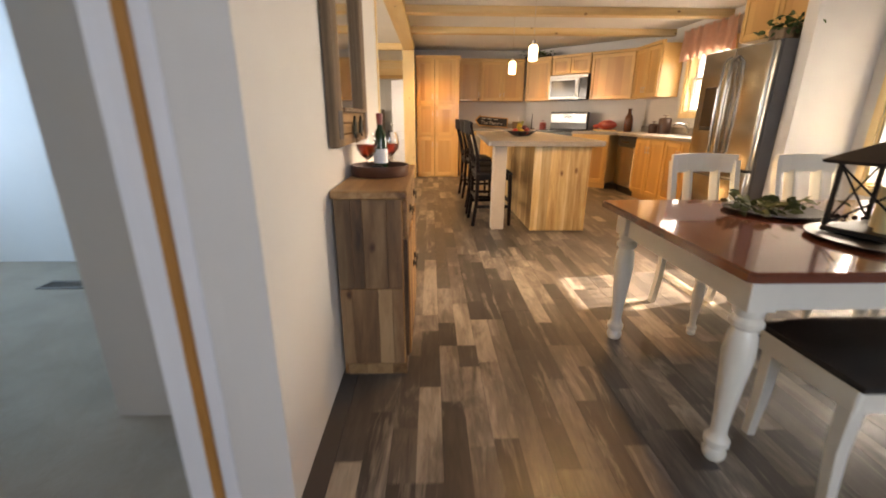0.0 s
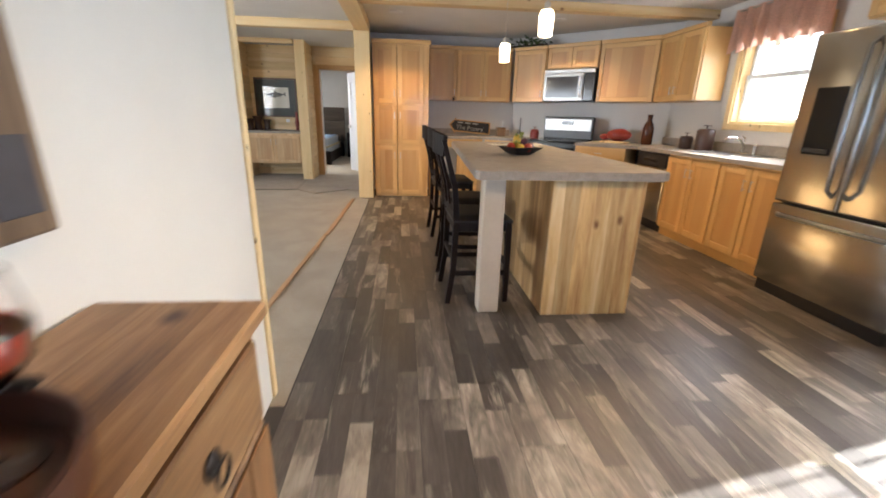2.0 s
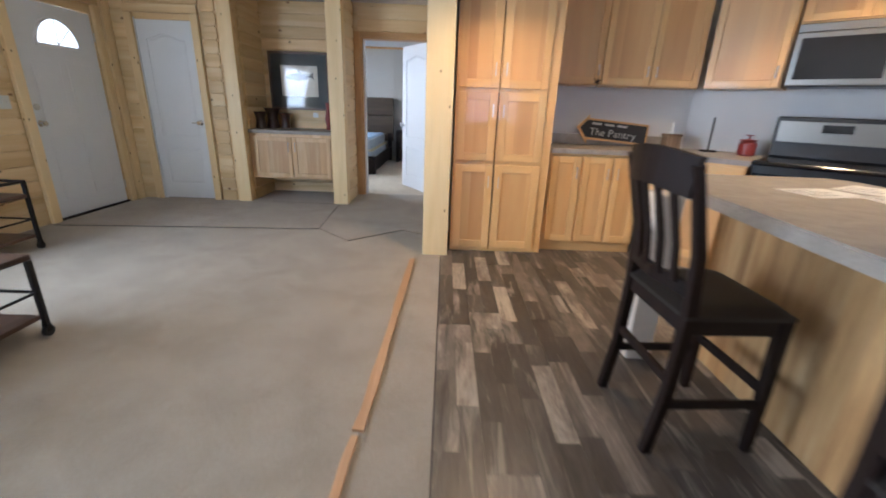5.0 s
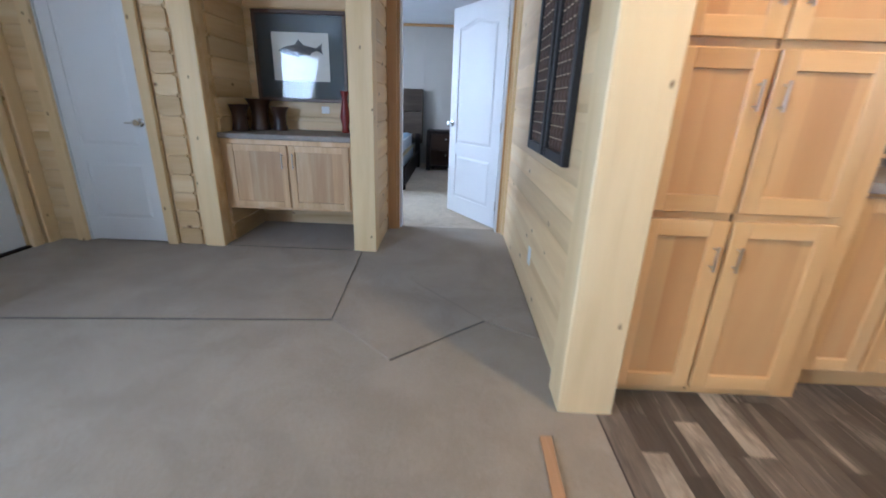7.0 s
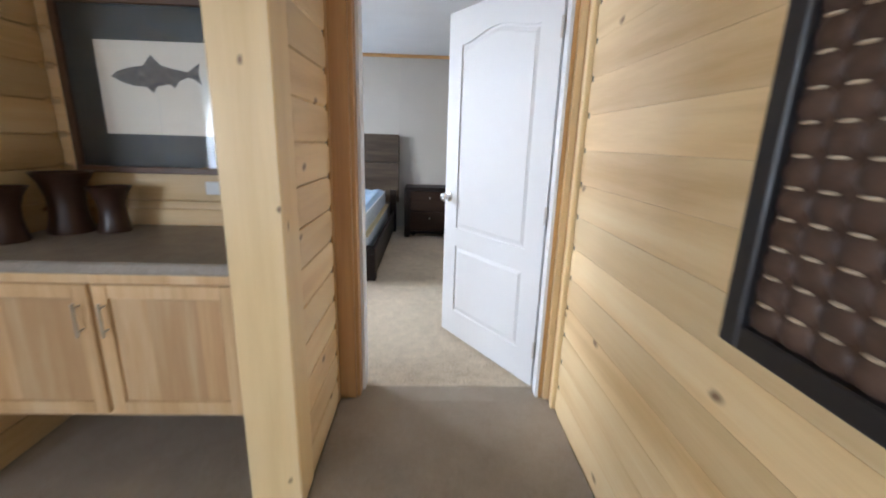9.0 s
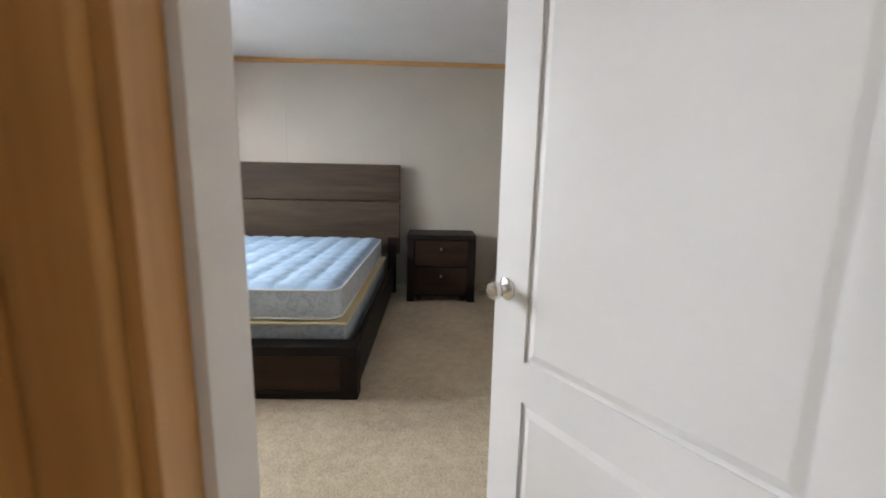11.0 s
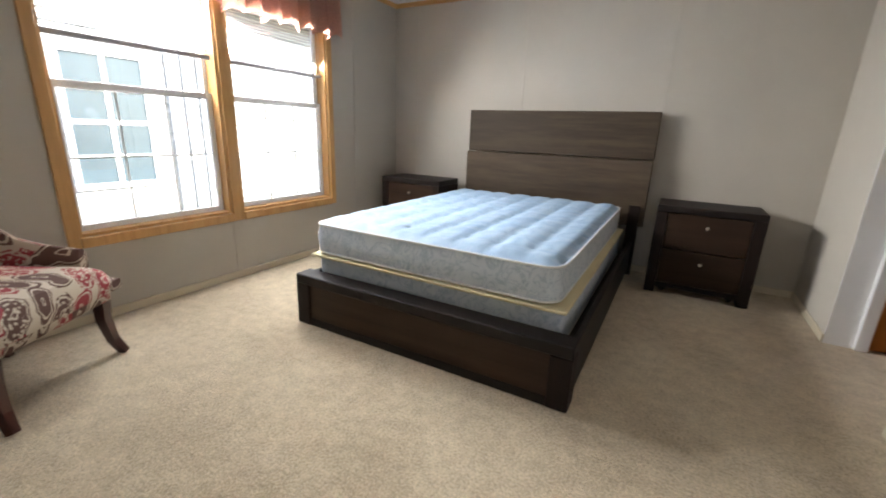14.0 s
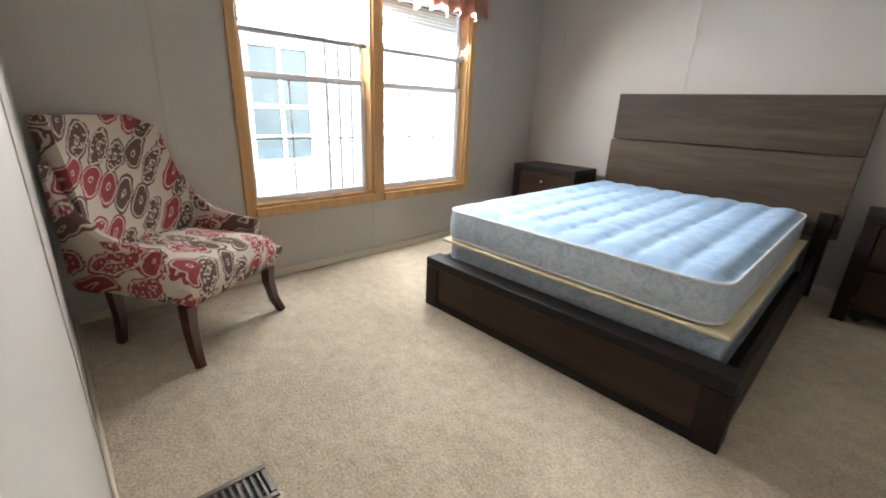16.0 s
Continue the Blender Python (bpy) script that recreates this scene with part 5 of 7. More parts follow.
mr = thing("wall_mirror", "rustic barnwood framed mirror with a tree silhouette shelf panel", "mirror", (0.0, 0, 0))
MY0, MY1, MZ0, MZ1 = 2.27, 3.12, 1.05, 1.98
fw = 0.13
part("frame_stile", boxes((0.002, 0.045, MY0, MY0 + fw, MZ0, MZ1), bevel=0.006), BARN, mr)
part("frame_stile", boxes((0.002, 0.045, MY1 - fw, MY1, MZ0, MZ1), bevel=0.006), BARN, mr)
part("frame_rail", boxes((0.002, 0.044, MY0 + fw, MY1 - fw, MZ1 - fw, MZ1), bevel=0.006), BARN, mr)
pnl = part("lower_panel", boxes((0.002, 0.04, MY0 + fw, MY1 - fw, MZ0, MZ0 + 0.05), (0.002, 0.035, MY0 + fw, MY1 - fw, MZ0 + 0.052, MZ0 + 0.1), (0.002, 0.04, MY0 + fw, MY1 - fw, MZ0 + 0.102, MZ0 + 0.145), bevel=0.004), RUSTIC_Y, mr, "stacked half-log panel")
part("ledge", boxes((0.003, 0.055, MY0 + fw, MY1 - fw, MZ0 + 0.145, MZ0 + 0.165), bevel=0.004), BARN, mr)
# Only the first shape is a tree; the second paints a dark reflection.
for ty in (2.68, 2.86):
    pts = [(-0.055, 0.03), (-0.01, 0.03), (-0.01, 0.0), (0.01, 0.0), (0.01, 0.03), (0.055, 0.03), (0.028, 0.075), (0.042, 0.075), (0.02, 0.115), (0.03, 0.115), (0.0, 0.165), (-0.03, 0.115), (-0.02, 0.115), (-0.042, 0.075), (-0.028, 0.075)]
    t = part("tree_cutout", prism(bmesh.new(), pts, 0, 0.008), plain("dark_green_metal", (0.018, 0.03, 0.026), 0.5, 0.3, vary=0.2), pnl, "dark green tree shape, the second painted for a reflection")
    t.matrix_basis = pose(0.041, ty, MZ0 + 0.025, 90, 0, 90) @ Matrix.Diagonal((1.0, 0.64, 1, 1))
for y0 in (MY0 + 0.025, MY1 - fw + 0.025):
    part("corner_inset", boxes((0.0455, 0.048, y0, y0 + fw - 0.05, MZ0 + 0.035, MZ0 + 0.15), bevel=0.001), plain("dark_slate_inset", (0.05, 0.045, 0.05), 0.5, vary=0.25), mr, "dark inset block")
part("mirror_glass", boxes((0.004, 0.012, MY0 + fw, MY1 - fw, MZ0 + 0.166, MZ1 - fw)), MIRROR, mr, "mirror glass")

# ---- doorway beside the partition ----
OAK_DARK = wood("orange_oak_strip", (0.34, 0.13, 0.03), (0.46, 0.20, 0.05), (0.54, 0.27, 0.08), "z", 0.45, ring=10, contrast=0.7, vary=0.1)
dc = tagged(thing("door_1", "cased open doorway with white casing and an oak jamb edge", "doorway"), kind="structure")
part("casing", boxes((-0.235, -0.207, 1.480, 1.4985, 0, 2.11), bevel=0.003), OAK_DARK, dc, "oak casing strip")
part("casing", boxes((-0.206, -0.162, 1.490, 1.4985, 0, 2.11), bevel=0.003), DOOR_WHITE, dc, "white casing")
part("jamb", boxes((-0.296, -0.28, 1.495, 1.63, 0, 2.04)), DOOR_WHITE, dc, "white jamb")
part("jamb_edge", boxes((-0.279, -0.236, 1.484, 1.4985, 0, 2.11), bevel=0.003), DOOR_WHITE, dc, "white jamb edge")
part("jamb", boxes((-1.12, -1.104, 1.495, 1.63, 0, 2.04)), TRIM_OAK, dc, "oak jamb")
part("casing", boxes((-1.195, -1.122, 1.482, 1.4985, 0, 2.11), bevel=0.004), DOOR_WHITE, dc, "white casing")
part("casing", boxes((-1.12, -0.28, 1.482, 1.4985, 2.041, 2.11), bevel=0.004), DOOR_WHITE, dc, "white casing")
part("door_stop", boxes((-0.325, -0.297, 1.51, 1.62, 0, 2.03), bevel=0.003), DOOR_WHITE, dc, "white door stop")


def floor_vent(label, at, turn):
    v = thing("floor_vent", label, "vent", at, turn, "floor vents")
    part("frame", boxes((-0.17, 0.17, -0.075, -0.055, 0.001, 0.012), (-0.17, 0.17, 0.055, 0.075, 0.001, 0.012), (-0.17, -0.15, -0.054, 0.054, 0.001, 0.012), (0.15, 0.17, -0.054, 0.054, 0.001, 0.012), bevel=0.002), NICKEL_DARK, v)
    # This black sheet paints the shade of a duct below the slats.
    part("backing", boxes((-0.15, 0.15, -0.055, 0.055, 0.001, 0.003)), BLACK, v)
    for k in range(14):
        x = -0.14 + k * 0.0215
        part("slat", boxes((x - 0.004, x + 0.004, -0.054, 0.054, 0.004, 0.010)), NICKEL_DARK, v)


NICKEL_DARK = plain("brown_register", (0.16, 0.14, 0.12), 0.45, 0.5, vary=0.1)
floor_vent("dark metal floor vent in the side room carpet", (-2.2, 3.35, 0), 0)


# ---- bar stools at the island ----
def bar_stool(at, turn):
    """Dark slat-back stool; its back stands at -x, the sitter looks towards +x."""
    c = thing("bar_stool", "dark espresso wooden slat-back bar stool at the island", "stool", at, turn, "bar stools at the island")
    for y in (-0.2, 0.2):
        part("leg", sweep(bmesh.new(), [(-0.235, y, 0), (-0.20, y, 0.25), (-0.19, y, 0.58), (-0.205, y, 0.8), (-0.285, y * 1.04, 1.10)], [0.034, 0.036, 0.038, 0.036, 0.032], [0.034, 0.036, 0.04, 0.034, 0.026]), ESPRESSO, c)
        part("leg", sweep(bmesh.new(), [(0.175, y, 0), (0.172, y, 0.3), (0.165, y, 0.575)], [0.03, 0.036, 0.04], [0.03, 0.036, 0.04]), ESPRESSO, c)
        part("seat_rail", boxes((-0.17, 0.145, y - 0.012, y + 0.012, 0.515, 0.575), bevel=0.003), ESPRESSO_X, c)
        part("stretcher", boxes((-0.185, 0.158, y - 0.01, y + 0.01, 0.2, 0.235), bevel=0.003), ESPRESSO_X, c)
    for x, z in ((0.172, 0.26), (-0.2, 0.3)):
        part("stretcher", boxes((x - 0.012, x + 0.012, -0.183, 0.183, z, z + 0.035), bevel=0.003), ESPRESSO, c)
    for x in (-0.19, 0.158):
        part("seat_rail", boxes((x - 0.012, x + 0.012, -0.18, 0.18, 0.515, 0.575), bevel=0.003), ESPRESSO, c)
    part("seat", cushion(0.40, 0.44, 0.045), LEATHER, c, "dark upholstered seat", True, at=(-0.01, 0, 0.576))
    n = 8
    bm = sweep(bmesh.new(), [(-0.275 - 0.045 * math.cos(math.pi * (k / n - 0.5)), -0.205 + 0.41 * k / n, 1.06 + 0.02 * math.cos(math.pi * (k / n - 0.5))) for k in range(n + 1)], 0.024, 0.13)
    part("top_rail", bm, ESPRESSO, c)
    part("lower_rail", sweep(bmesh.new(), [(-0.205, -0.19, 0.68), (-0.235, 0, 0.68), (-0.205, 0.19, 0.68)], 0.02, 0.05), ESPRESSO, c)
    for y in (-0.125, -0.045, 0.045, 0.125):
        d = -0.03 * (1 - (y / 0.2) ** 2)
        part("slat", sweep(bmesh.new(), [(-0.208 + d, y, 0.69), (-0.225 + d, y, 0.82), (-0.278 + d, y, 1.02)], 0.034, 0.012), ESPRESSO, c)
    return c


for sy, rz in ((5.24, 2), (5.83, -3), (6.90, 3)):
    bar_stool((1.12, sy, 0), rz)

# ---- living room floor ----
BATTEN = wood("raw_batten", (0.32, 0.17, 0.075), (0.45, 0.26, 0.13), (0.55, 0.34, 0.19), "y", 0.7, ring=10, contrast=1.0, vary=0.15, bump=0.4)


def batten(y0, y1, x0, x1, w):
    b = thing("floor_batten", "raw softwood batten nailed along the carpet edge", "batten", (x0, y0, 0), 0, "battens on the carpet")
    n = max(2, int((y1 - y0) / 0.12))
    bm = bmesh.new()
    rnd = random.Random(int(y0 * 10))
    sweep(bm, [(x1 * 0 + (x1 - x0) * k / n + rnd.uniform(-0.003, 0.003), (y1 - y0) * k / n, 0.006) for k in range(n + 1)], [w * rnd.uniform(0.82, 1.1) for k in range(n + 1)], 0.011)
    part("strip", bm, BATTEN, b)


batten(4.2, 6.70, -0.34, -0.235, 0.034)
batten(6.73, 8.71, -0.225, -0.165, 0.046)
mt = thing("carpet_runner", "dark grey-brown carpet offcut laid before the closet", "carpet", (0, 0, 0))
part("mat", prism(bmesh.new(), [(-3.74, 9.30), (-2.3, 9.42), (-1.195, 9.505), (-1.262, 10.625), (-3.72, 10.635)], 0.001, 0.011), CARPET_MAT, mt)
mt = thing("carpet_runner", "dark grey-brown carpet offcut laid in the hall", "carpet", (0, 0, 0))
part("mat", prism(bmesh.new(), [(-1.185, 9.505), (-0.815, 9.15), (-0.34, 9.566), (-0.06, 9.40), (-0.055, 11.28), (-1.145, 11.285), (-1.142, 10.80), (-1.135, 10.62), (-1.252, 10.62)], 0.001, 0.010), CARPET_MAT, mt)
mt = thing("carpet_runner", "dark grey-brown carpet offcut inside the niche", "carpet", (0, 0, 0))
part("mat", prism(bmesh.new(), [(-2.36, 10.645), (-1.34, 10.645), (-1.34, 11.37), (-2.36, 11.37)], 0.0012, 0.0102), CARPET_MAT, mt)

EDGE = carpet("frayed_carpet_edge", (0.09, 0.075, 0.06), (0.16, 0.135, 0.11), 300)
for runner, line in zip([o for o in bpy.data.objects if o.name.startswith("carpet_runner")], ([(-3.74, 9.30), (-2.3, 9.42), (-1.195, 9.505), (-1.262, 10.625)], [(-0.815, 9.15), (-0.34, 9.566), (-0.772, 10.055)], [(-2.36, 10.645), (-1.34, 10.645)])):
    part("cut_edge", sweep(bmesh.new(), [(x, y, 0.0055) for x, y in line], 0.006, 0.009), EDGE, runner, "dark frayed cut edge")

# ---- doors ----


def faced(bm, pts, y0, y1, inset):
    """A plate with sloped edges: outline (x, z) at y0, drawn in by inset at y1."""
    xs, zs = [p[0] for p in pts], [p[1] for p in pts]
    cx, cz = (min(xs) + max(xs)) / 2, (min(zs) + max(zs)) / 2
    hx, hz = (max(xs) - min(xs)) / 2, (max(zs) - min(zs)) / 2
    a = [bm.verts.new((x, y0, z)) for x, z in pts]
    b = [bm.verts.new((cx + (x - cx) * (1 - inset / hx), y1, cz + (z - cz) * (1 - inset / hz))) for x, z in pts]
    n = len(pts)
    for i in range(n):
        bm.faces.new((a[i], a[(i + 1) % n], b[(i + 1) % n], b[i]))
    bm.faces.new(b)
    bm.faces.new(list(reversed(a)))


def arch_line(x0, x1, z, rise, n=16):
    """An eyebrow arch from x1 back to x0 that springs from height z."""
    return [(x1 + (x0 - x1) * i / n, z + rise * 0.5 * (1 - math.cos(2 * math.pi * i / n))) for i in range(n + 1)]


def panel_door(parent, w, h, arch=True, thick=0.035):
    """A moulded two-panel door leaf: x from 0 to w, front face at y = 0, back at y = thick."""
    dip = 0.0075
    bm = boxes((0, w, dip, thick - dip, 0, h))
    m, mid = 0.13 * w / 0.885, h * 0.34
    rise = 0.05 if arch else 0.001
    for f, s in ((dip, -1), (thick - dip, 1)):
        e = f + s * dip
        y0, y1 = sorted((f, e))
        box(bm, 0.0, m, y0, y1, 0.0, h)
        box(bm, w - m, w, y0, y1, 0.0, h)
        box(bm, m, w - m, y0, y1, 0.0, 0.18)
        box(bm, m, w - m, y0, y1, mid - 0.06, mid + 0.06)
        top = h - 0.19
        faced(bm, [(m, h), (w - m, h)] + arch_line(m, w - m, top, rise), f, e, 0.0)
        g = 0.012
        lo = [(m + g, 0.18 + g), (w - m - g, 0.18 + g), (w - m - g, mid - 0.06 - g), (m + g, mid - 0.06 - g)]
        up = [(m + g, mid + 0.06 + g), (w - m - g, mid + 0.06 + g)] + arch_line(m + g, w - m - g, top - g, rise)
        for pts in (lo, up):
            faced(bm, pts, f, f + s * (dip - 0.001), 0.022)
    return bm


def knob(parent, x, y, z, side):
    k = part("knob", lathe(bmesh.new(), [(0.032, 0.0), (0.032, 0.004), (0.028, 0.007), (0.013, 0.009), (0.011, 0.028), (0.018, 0.033), (0.025, 0.042), (0.026, 0.052), (0.022, 0.059), (0.014, 0.060), (0.006, 0.059)], 24), CHROME, parent, "round satin chrome door knob", True)
    k.matrix_basis = pose(x, y, z, 90 if side < 0 else -90, 0, 0)
    return k


def hinges(parent, x, y, zs):
    for z in zs:
        part("hinge", tube(bmesh.new(), (x, y, z - 0.045), (x, y, z + 0.045), 0.007, sides=8), NICKEL, parent)


cd = tagged(thing("door_2", "white two-panel closet door with a lever handle", "door", (-3.485, 10.64, 0.02)), kind="structure")
leaf = part("leaf", panel_door(None, 0.645, 2.035), DOOR_WHITE, cd, "white moulded leaf")
kn = knob(leaf, 0.585, 0.0, 0.93, -1)
part("lever", sweep(bmesh.new(), [(0.585, -0.045, 0.93), (0.55, -0.05, 0.93), (0.50, -0.045, 0.928)], 0.008, 0.008, 8), NICKEL, leaf, "nickel lever", True)
for nm, r in (("casing", (-0.095, -0.012, -0.045, -0.008, -0.02, 2.10)), ("casing", (0.65, 0.73, -0.045, -0.008, -0.02, 2.10))):
    part(nm, boxes(r, bevel=0.004), PINE_Z, cd, "pine casing")
part("casing", boxes((-0.095, 0.73, -0.044, -0.009, 2.102, 2.19), bevel=0.004), PINE_X, cd, "pine casing")
part("jamb", boxes((-0.02, -0.006, -0.007, 0.09, -0.02, 2.055), (0.64, 0.652, -0.007, 0.09, -0.02, 2.055)), DOOR_WHITE, cd)
# Black sheet stands in for the darkness of the closet.
part("backing", boxes((-0.02, 0.65, 0.07, 0.09, -0.02, 2.05)), BLACK, cd, "black sheet for the unlit closet behind the leaf")

fd = tagged(thing("door_3", "white steel front door with a half-round glass light", "door", (XL + 0.005, 9.455, 0.02), 90), kind="structure")
fleaf = part("leaf", boxes((0, 0.95, 0.0, 0.045, 0, 2.02), bevel=0.003), DOOR_WHITE, fd, "white steel leaf")
bm = bmesh.new()
pts = [(0.475 + 0.24 * math.cos(math.pi * k / 16), 1.66 + 0.24 * math.sin(math.pi * k / 16)) for k in range(17)]
prism(bm, pts, 0, 0.006)
# The glass itself glows, which stands in for daylight from outside.
fan_l = part("fanlight", bm, glow("bright_daylight_glass", (0.95, 0.98, 1.0), 0.4), fleaf, "frosted half-round glass glowing in place of daylight")
fan_l.matrix_basis = pose(0, 0.001, 0, 90, 0, 0)
bm = sweep(bmesh.new(), [(x, -0.008, z) for x, z in pts], 0.022, 0.02)
box(bm, 0.225, 0.725, -0.018, 0.001, 1.635, 1.662)
for k in (4, 8, 12):
    a = math.pi * k / 16
    tube(bm, (0.475, -0.01, 1.66), (0.475 + 0.23 * math.cos(a), -0.01, 1.66 + 0.23 * math.sin(a)), 0.006, sides=6)
part("light_frame", bm, DOOR_WHITE, fleaf, "white moulded surround")
for x0, x1, z0, z1 in ((0.14, 0.43, 0.18, 0.8), (0.52, 0.81, 0.18, 0.8), (0.14, 0.43, 0.92, 1.5), (0.52, 0.81, 0.92, 1.5)):
    part("panel", boxes((x0, x1, -0.006, 0.0, z0, z1), bevel=0.005), DOOR_WHITE, fleaf)
knob(fleaf, 0.07, 0.0, 0.93, -1)
part("deadbolt", lathe(bmesh.new(), [(0.03, 0), (0.03, 0.012), (0.02, 0.018)], 18), NICKEL, fleaf, "round deadbolt", True).matrix_basis = pose(0.07, 0.0, 1.08, 90, 0, 0)
hinges(fleaf, 0.955, -0.006, (0.2, 1.0, 1.8))
for r in ((-0.11, -0.015, -0.05, -0.006, -0.02, 2.12), (0.968, 1.05, -0.05, -0.006, -0.02, 2.12)):
    part("casing", boxes(r, bevel=0.004), PINE_Z, fd, "pine casing")
part("casing", boxes((-0.11, 1.05, -0.049, -0.006, 2.122, 2.21), bevel=0.004), PINE_X, fd, "pine casing")
part("threshold", boxes((-0.01, 0.96, -0.03, 0.12, -0.018, -0.002)), ESPRESSO_X, fd, "dark threshold")

bdr = tagged(thing("door_4", "white two-panel bedroom door standing open", "door", (-0.105, 11.425, 0.02), 122), kind="structure")
bleaf = part("leaf", panel_door(None, 0.885, 2.035), DOOR_WHITE, bdr, "white moulded leaf")
knob(bleaf, 0.835, 0.035, 0.945, 1)
knob(bleaf, 0.835, 0.0, 0.945, -1)
hinges(bleaf, -0.004, 0.04, (0.22, 0.95, 1.8))
bj = tagged(thing("door_5", "oak-lined bedroom doorway with pine and white casing", "doorway", (0, 0, 0)), kind="structure")
part("jamb", boxes((-1.07, -1.052, 11.335, 11.509, 0, 2.06)), TRIM_OAK, bj, "oak jamb")
part("jamb", boxes((-0.108, -0.09, 11.335, 11.41, 0, 2.06)), TRIM_OAK, bj, "oak jamb")
part("jamb", boxes((-1.051, -0.109, 11.335, 11.509, 2.042, 2.06)), TRIM_OAK_X, bj, "oak head jamb")
part("casing", boxes((-1.168, -1.071, 11.315, 11.338, 0, 2.12), bevel=0.003), TRIM_OAK, bj, "oak casing")
part("casing", boxes((-0.089, -0.045, 11.315, 11.338, 0, 2.12), bevel=0.003), PINE_Z, bj, "pine casing")
part("casing", boxes((-1.07, -0.09, 11.316, 11.338, 2.061, 2.12), bevel=0.003), TRIM_OAK_X, bj, "oak casing")
part("door_stop", boxes((-1.051, -1.036, 11.40, 11.506, 0, 2.04)), DOOR_WHITE, bj, "white door stop")
part("door_stop", boxes((-0.124, -0.109, 11.338, 11.40, 0, 2.04)), DOOR_WHITE, bj, "white door stop")
for r in ((-1.15, -1.072, 11.5055, 11.52, 0, 2.13), (-0.088, -0.02, 11.5055, 11.52, 0, 2.13)):
    part("casing", boxes(r, bevel=0.003), DOOR_WHITE, bj, "white bedroom-side casing")

# ---- niche with drop cabinet ----
nc = thing("niche_cabinet", "wall-hung pale hickory cabinet with two framed doors in the niche", "cabinet", (-2.395, 10.775, 0))
PALE = wood("pale_hickory", (0.50, 0.29, 0.12), (0.70, 0.48, 0.25), (0.80, 0.63, 0.39), "z", 0.4, ring=6, contrast=0.8, vary=0.15)
PALE_P = wood("tan_panel", (0.44, 0.25, 0.105), (0.58, 0.37, 0.18), (0.76, 0.58, 0.35), "z", 0.42, ring=5, board=0.17, board_axis="x", contrast=0.8, vary=0.2)
part("body", boxes((0.0, 1.07, 0.001, 0.60, 0.29, 0.848), bevel=0.002), PALE, nc)
shaker("door", 0.475, 0.50, nc, (0.055, 0, 0.31), PALE, PALE_P, (0.44, 0.38, 0.12), 0.05)
shaker("door", 0.475, 0.50, nc, (0.545, 0, 0.31), PALE, PALE_P, (0.035, 0.38, 0.12), 0.05)
part("countertop", boxes((0.0, 1.07, -0.03, 0.603, 0.85, 0.892), bevel=0.006), LAMINATE, nc, "grey-brown laminate top")
part("backsplash", boxes((0.0, 1.07, 0.585, 0.603, 0.8925, 0.97), bevel=0.003), PINE_X, nc)
VB = plain("dark_carved_wood", (0.042, 0.018, 0.010), 0.34, vary=0.4, grain=18, bump=0.4)
FLARE = [(0.064, 0.0), (0.066, 0.008), (0.056, 0.05), (0.052, 0.09), (0.055, 0.13), (0.066, 0.17), (0.085, 0.203), (0.088, 0.205), (0.078, 0.203), (0.058, 0.165), (0.044, 0.12), (0.001, 0.10)]
for vx, vy, sc, lab in ((-2.325, 11.0, 1.02, "dark carved wooden vase with a flared rim"), (-2.24, 11.19, 1.24, "tall dark carved wooden vase with a flared rim"), (-2.08, 11.22, 0.95, "small dark carved wooden vase with a flared rim")):
    v = thing("vase", lab, "vase", (vx, vy, 0.892), 0, "vases in the niche")
    bm = lathe(bmesh.new(), [(r * sc, z * sc) for r, z in FLARE], 18)
    part("body", bm, VB, v, smooth=True)
v = thing("tall_vase", "tall slim dark red lacquered vase in the niche", "vase", (-1.50, 11.20, 0.892))
part("body", lathe(bmesh.new(), [(0.03, 0), (0.035, 0.01), (0.028, 0.05), (0.045, 0.13), (0.03, 0.22), (0.02, 0.28), (0.035, 0.34), (0.028, 0.34), (0.012, 0.28)], 18), TERRA, v, smooth=True)
po = thing("fish_picture", "dark framed picture of a fish on a cream mat behind glass", "picture", (-1.905, 11.378, 1.495))
FW, FH = 0.40, 0.362
fr_m = plain("picture_frame_brown", (0.11, 0.055, 0.028), 0.4, vary=0.3)
for r in ((-FW, FW, -0.03, -0.002, -FH, -FH + 0.03), (-FW, FW, -0.03, -0.002, FH - 0.03, FH), (-FW, -FW + 0.03, -0.0295, -0.002, -FH + 0.03, FH - 0.03), (FW - 0.03, FW, -0.0295, -0.002, -FH + 0.03, FH - 0.03)):
    part("frame", boxes(r, bevel=0.004), fr_m, po)
part("mat_board", boxes((-FW + 0.03, FW - 0.03, -0.012, -0.004, -FH + 0.03, FH - 0.03)), plain("slate_mat", (0.035, 0.042, 0.042), 0.6, vary=0.1), po, "dark slate mat")
part("print", boxes((-0.245, 0.245, -0.0145, -0.0125, -0.19, 0.195)), plain("cream_print", (0.62, 0.57, 0.48), 0.7, vary=0.05), po, "cream print")
fish = [(-0.19, 0.03), (-0.165, 0.05), (-0.11, 0.068), (-0.05, 0.077), (-0.03, 0.10), (-0.012, 0.122), (0.0, 0.105), (0.025, 0.08), (0.08, 0.066), (0.135, 0.056), (0.165, 0.075), (0.19, 0.095), (0.182, 0.05), (0.192, 0.005), (0.16, 0.028), (0.135, 0.034), (0.095, 0.018), (0.075, -0.012), (0.055, 0.004), (0.0, -0.006), (-0.02, -0.034), (-0.045, -0.01), (-0.10, -0.006), (-0.15, 0.008)]
fm = Mat("fish_print")
fvv = fm.coords((1, 1, 1), False)
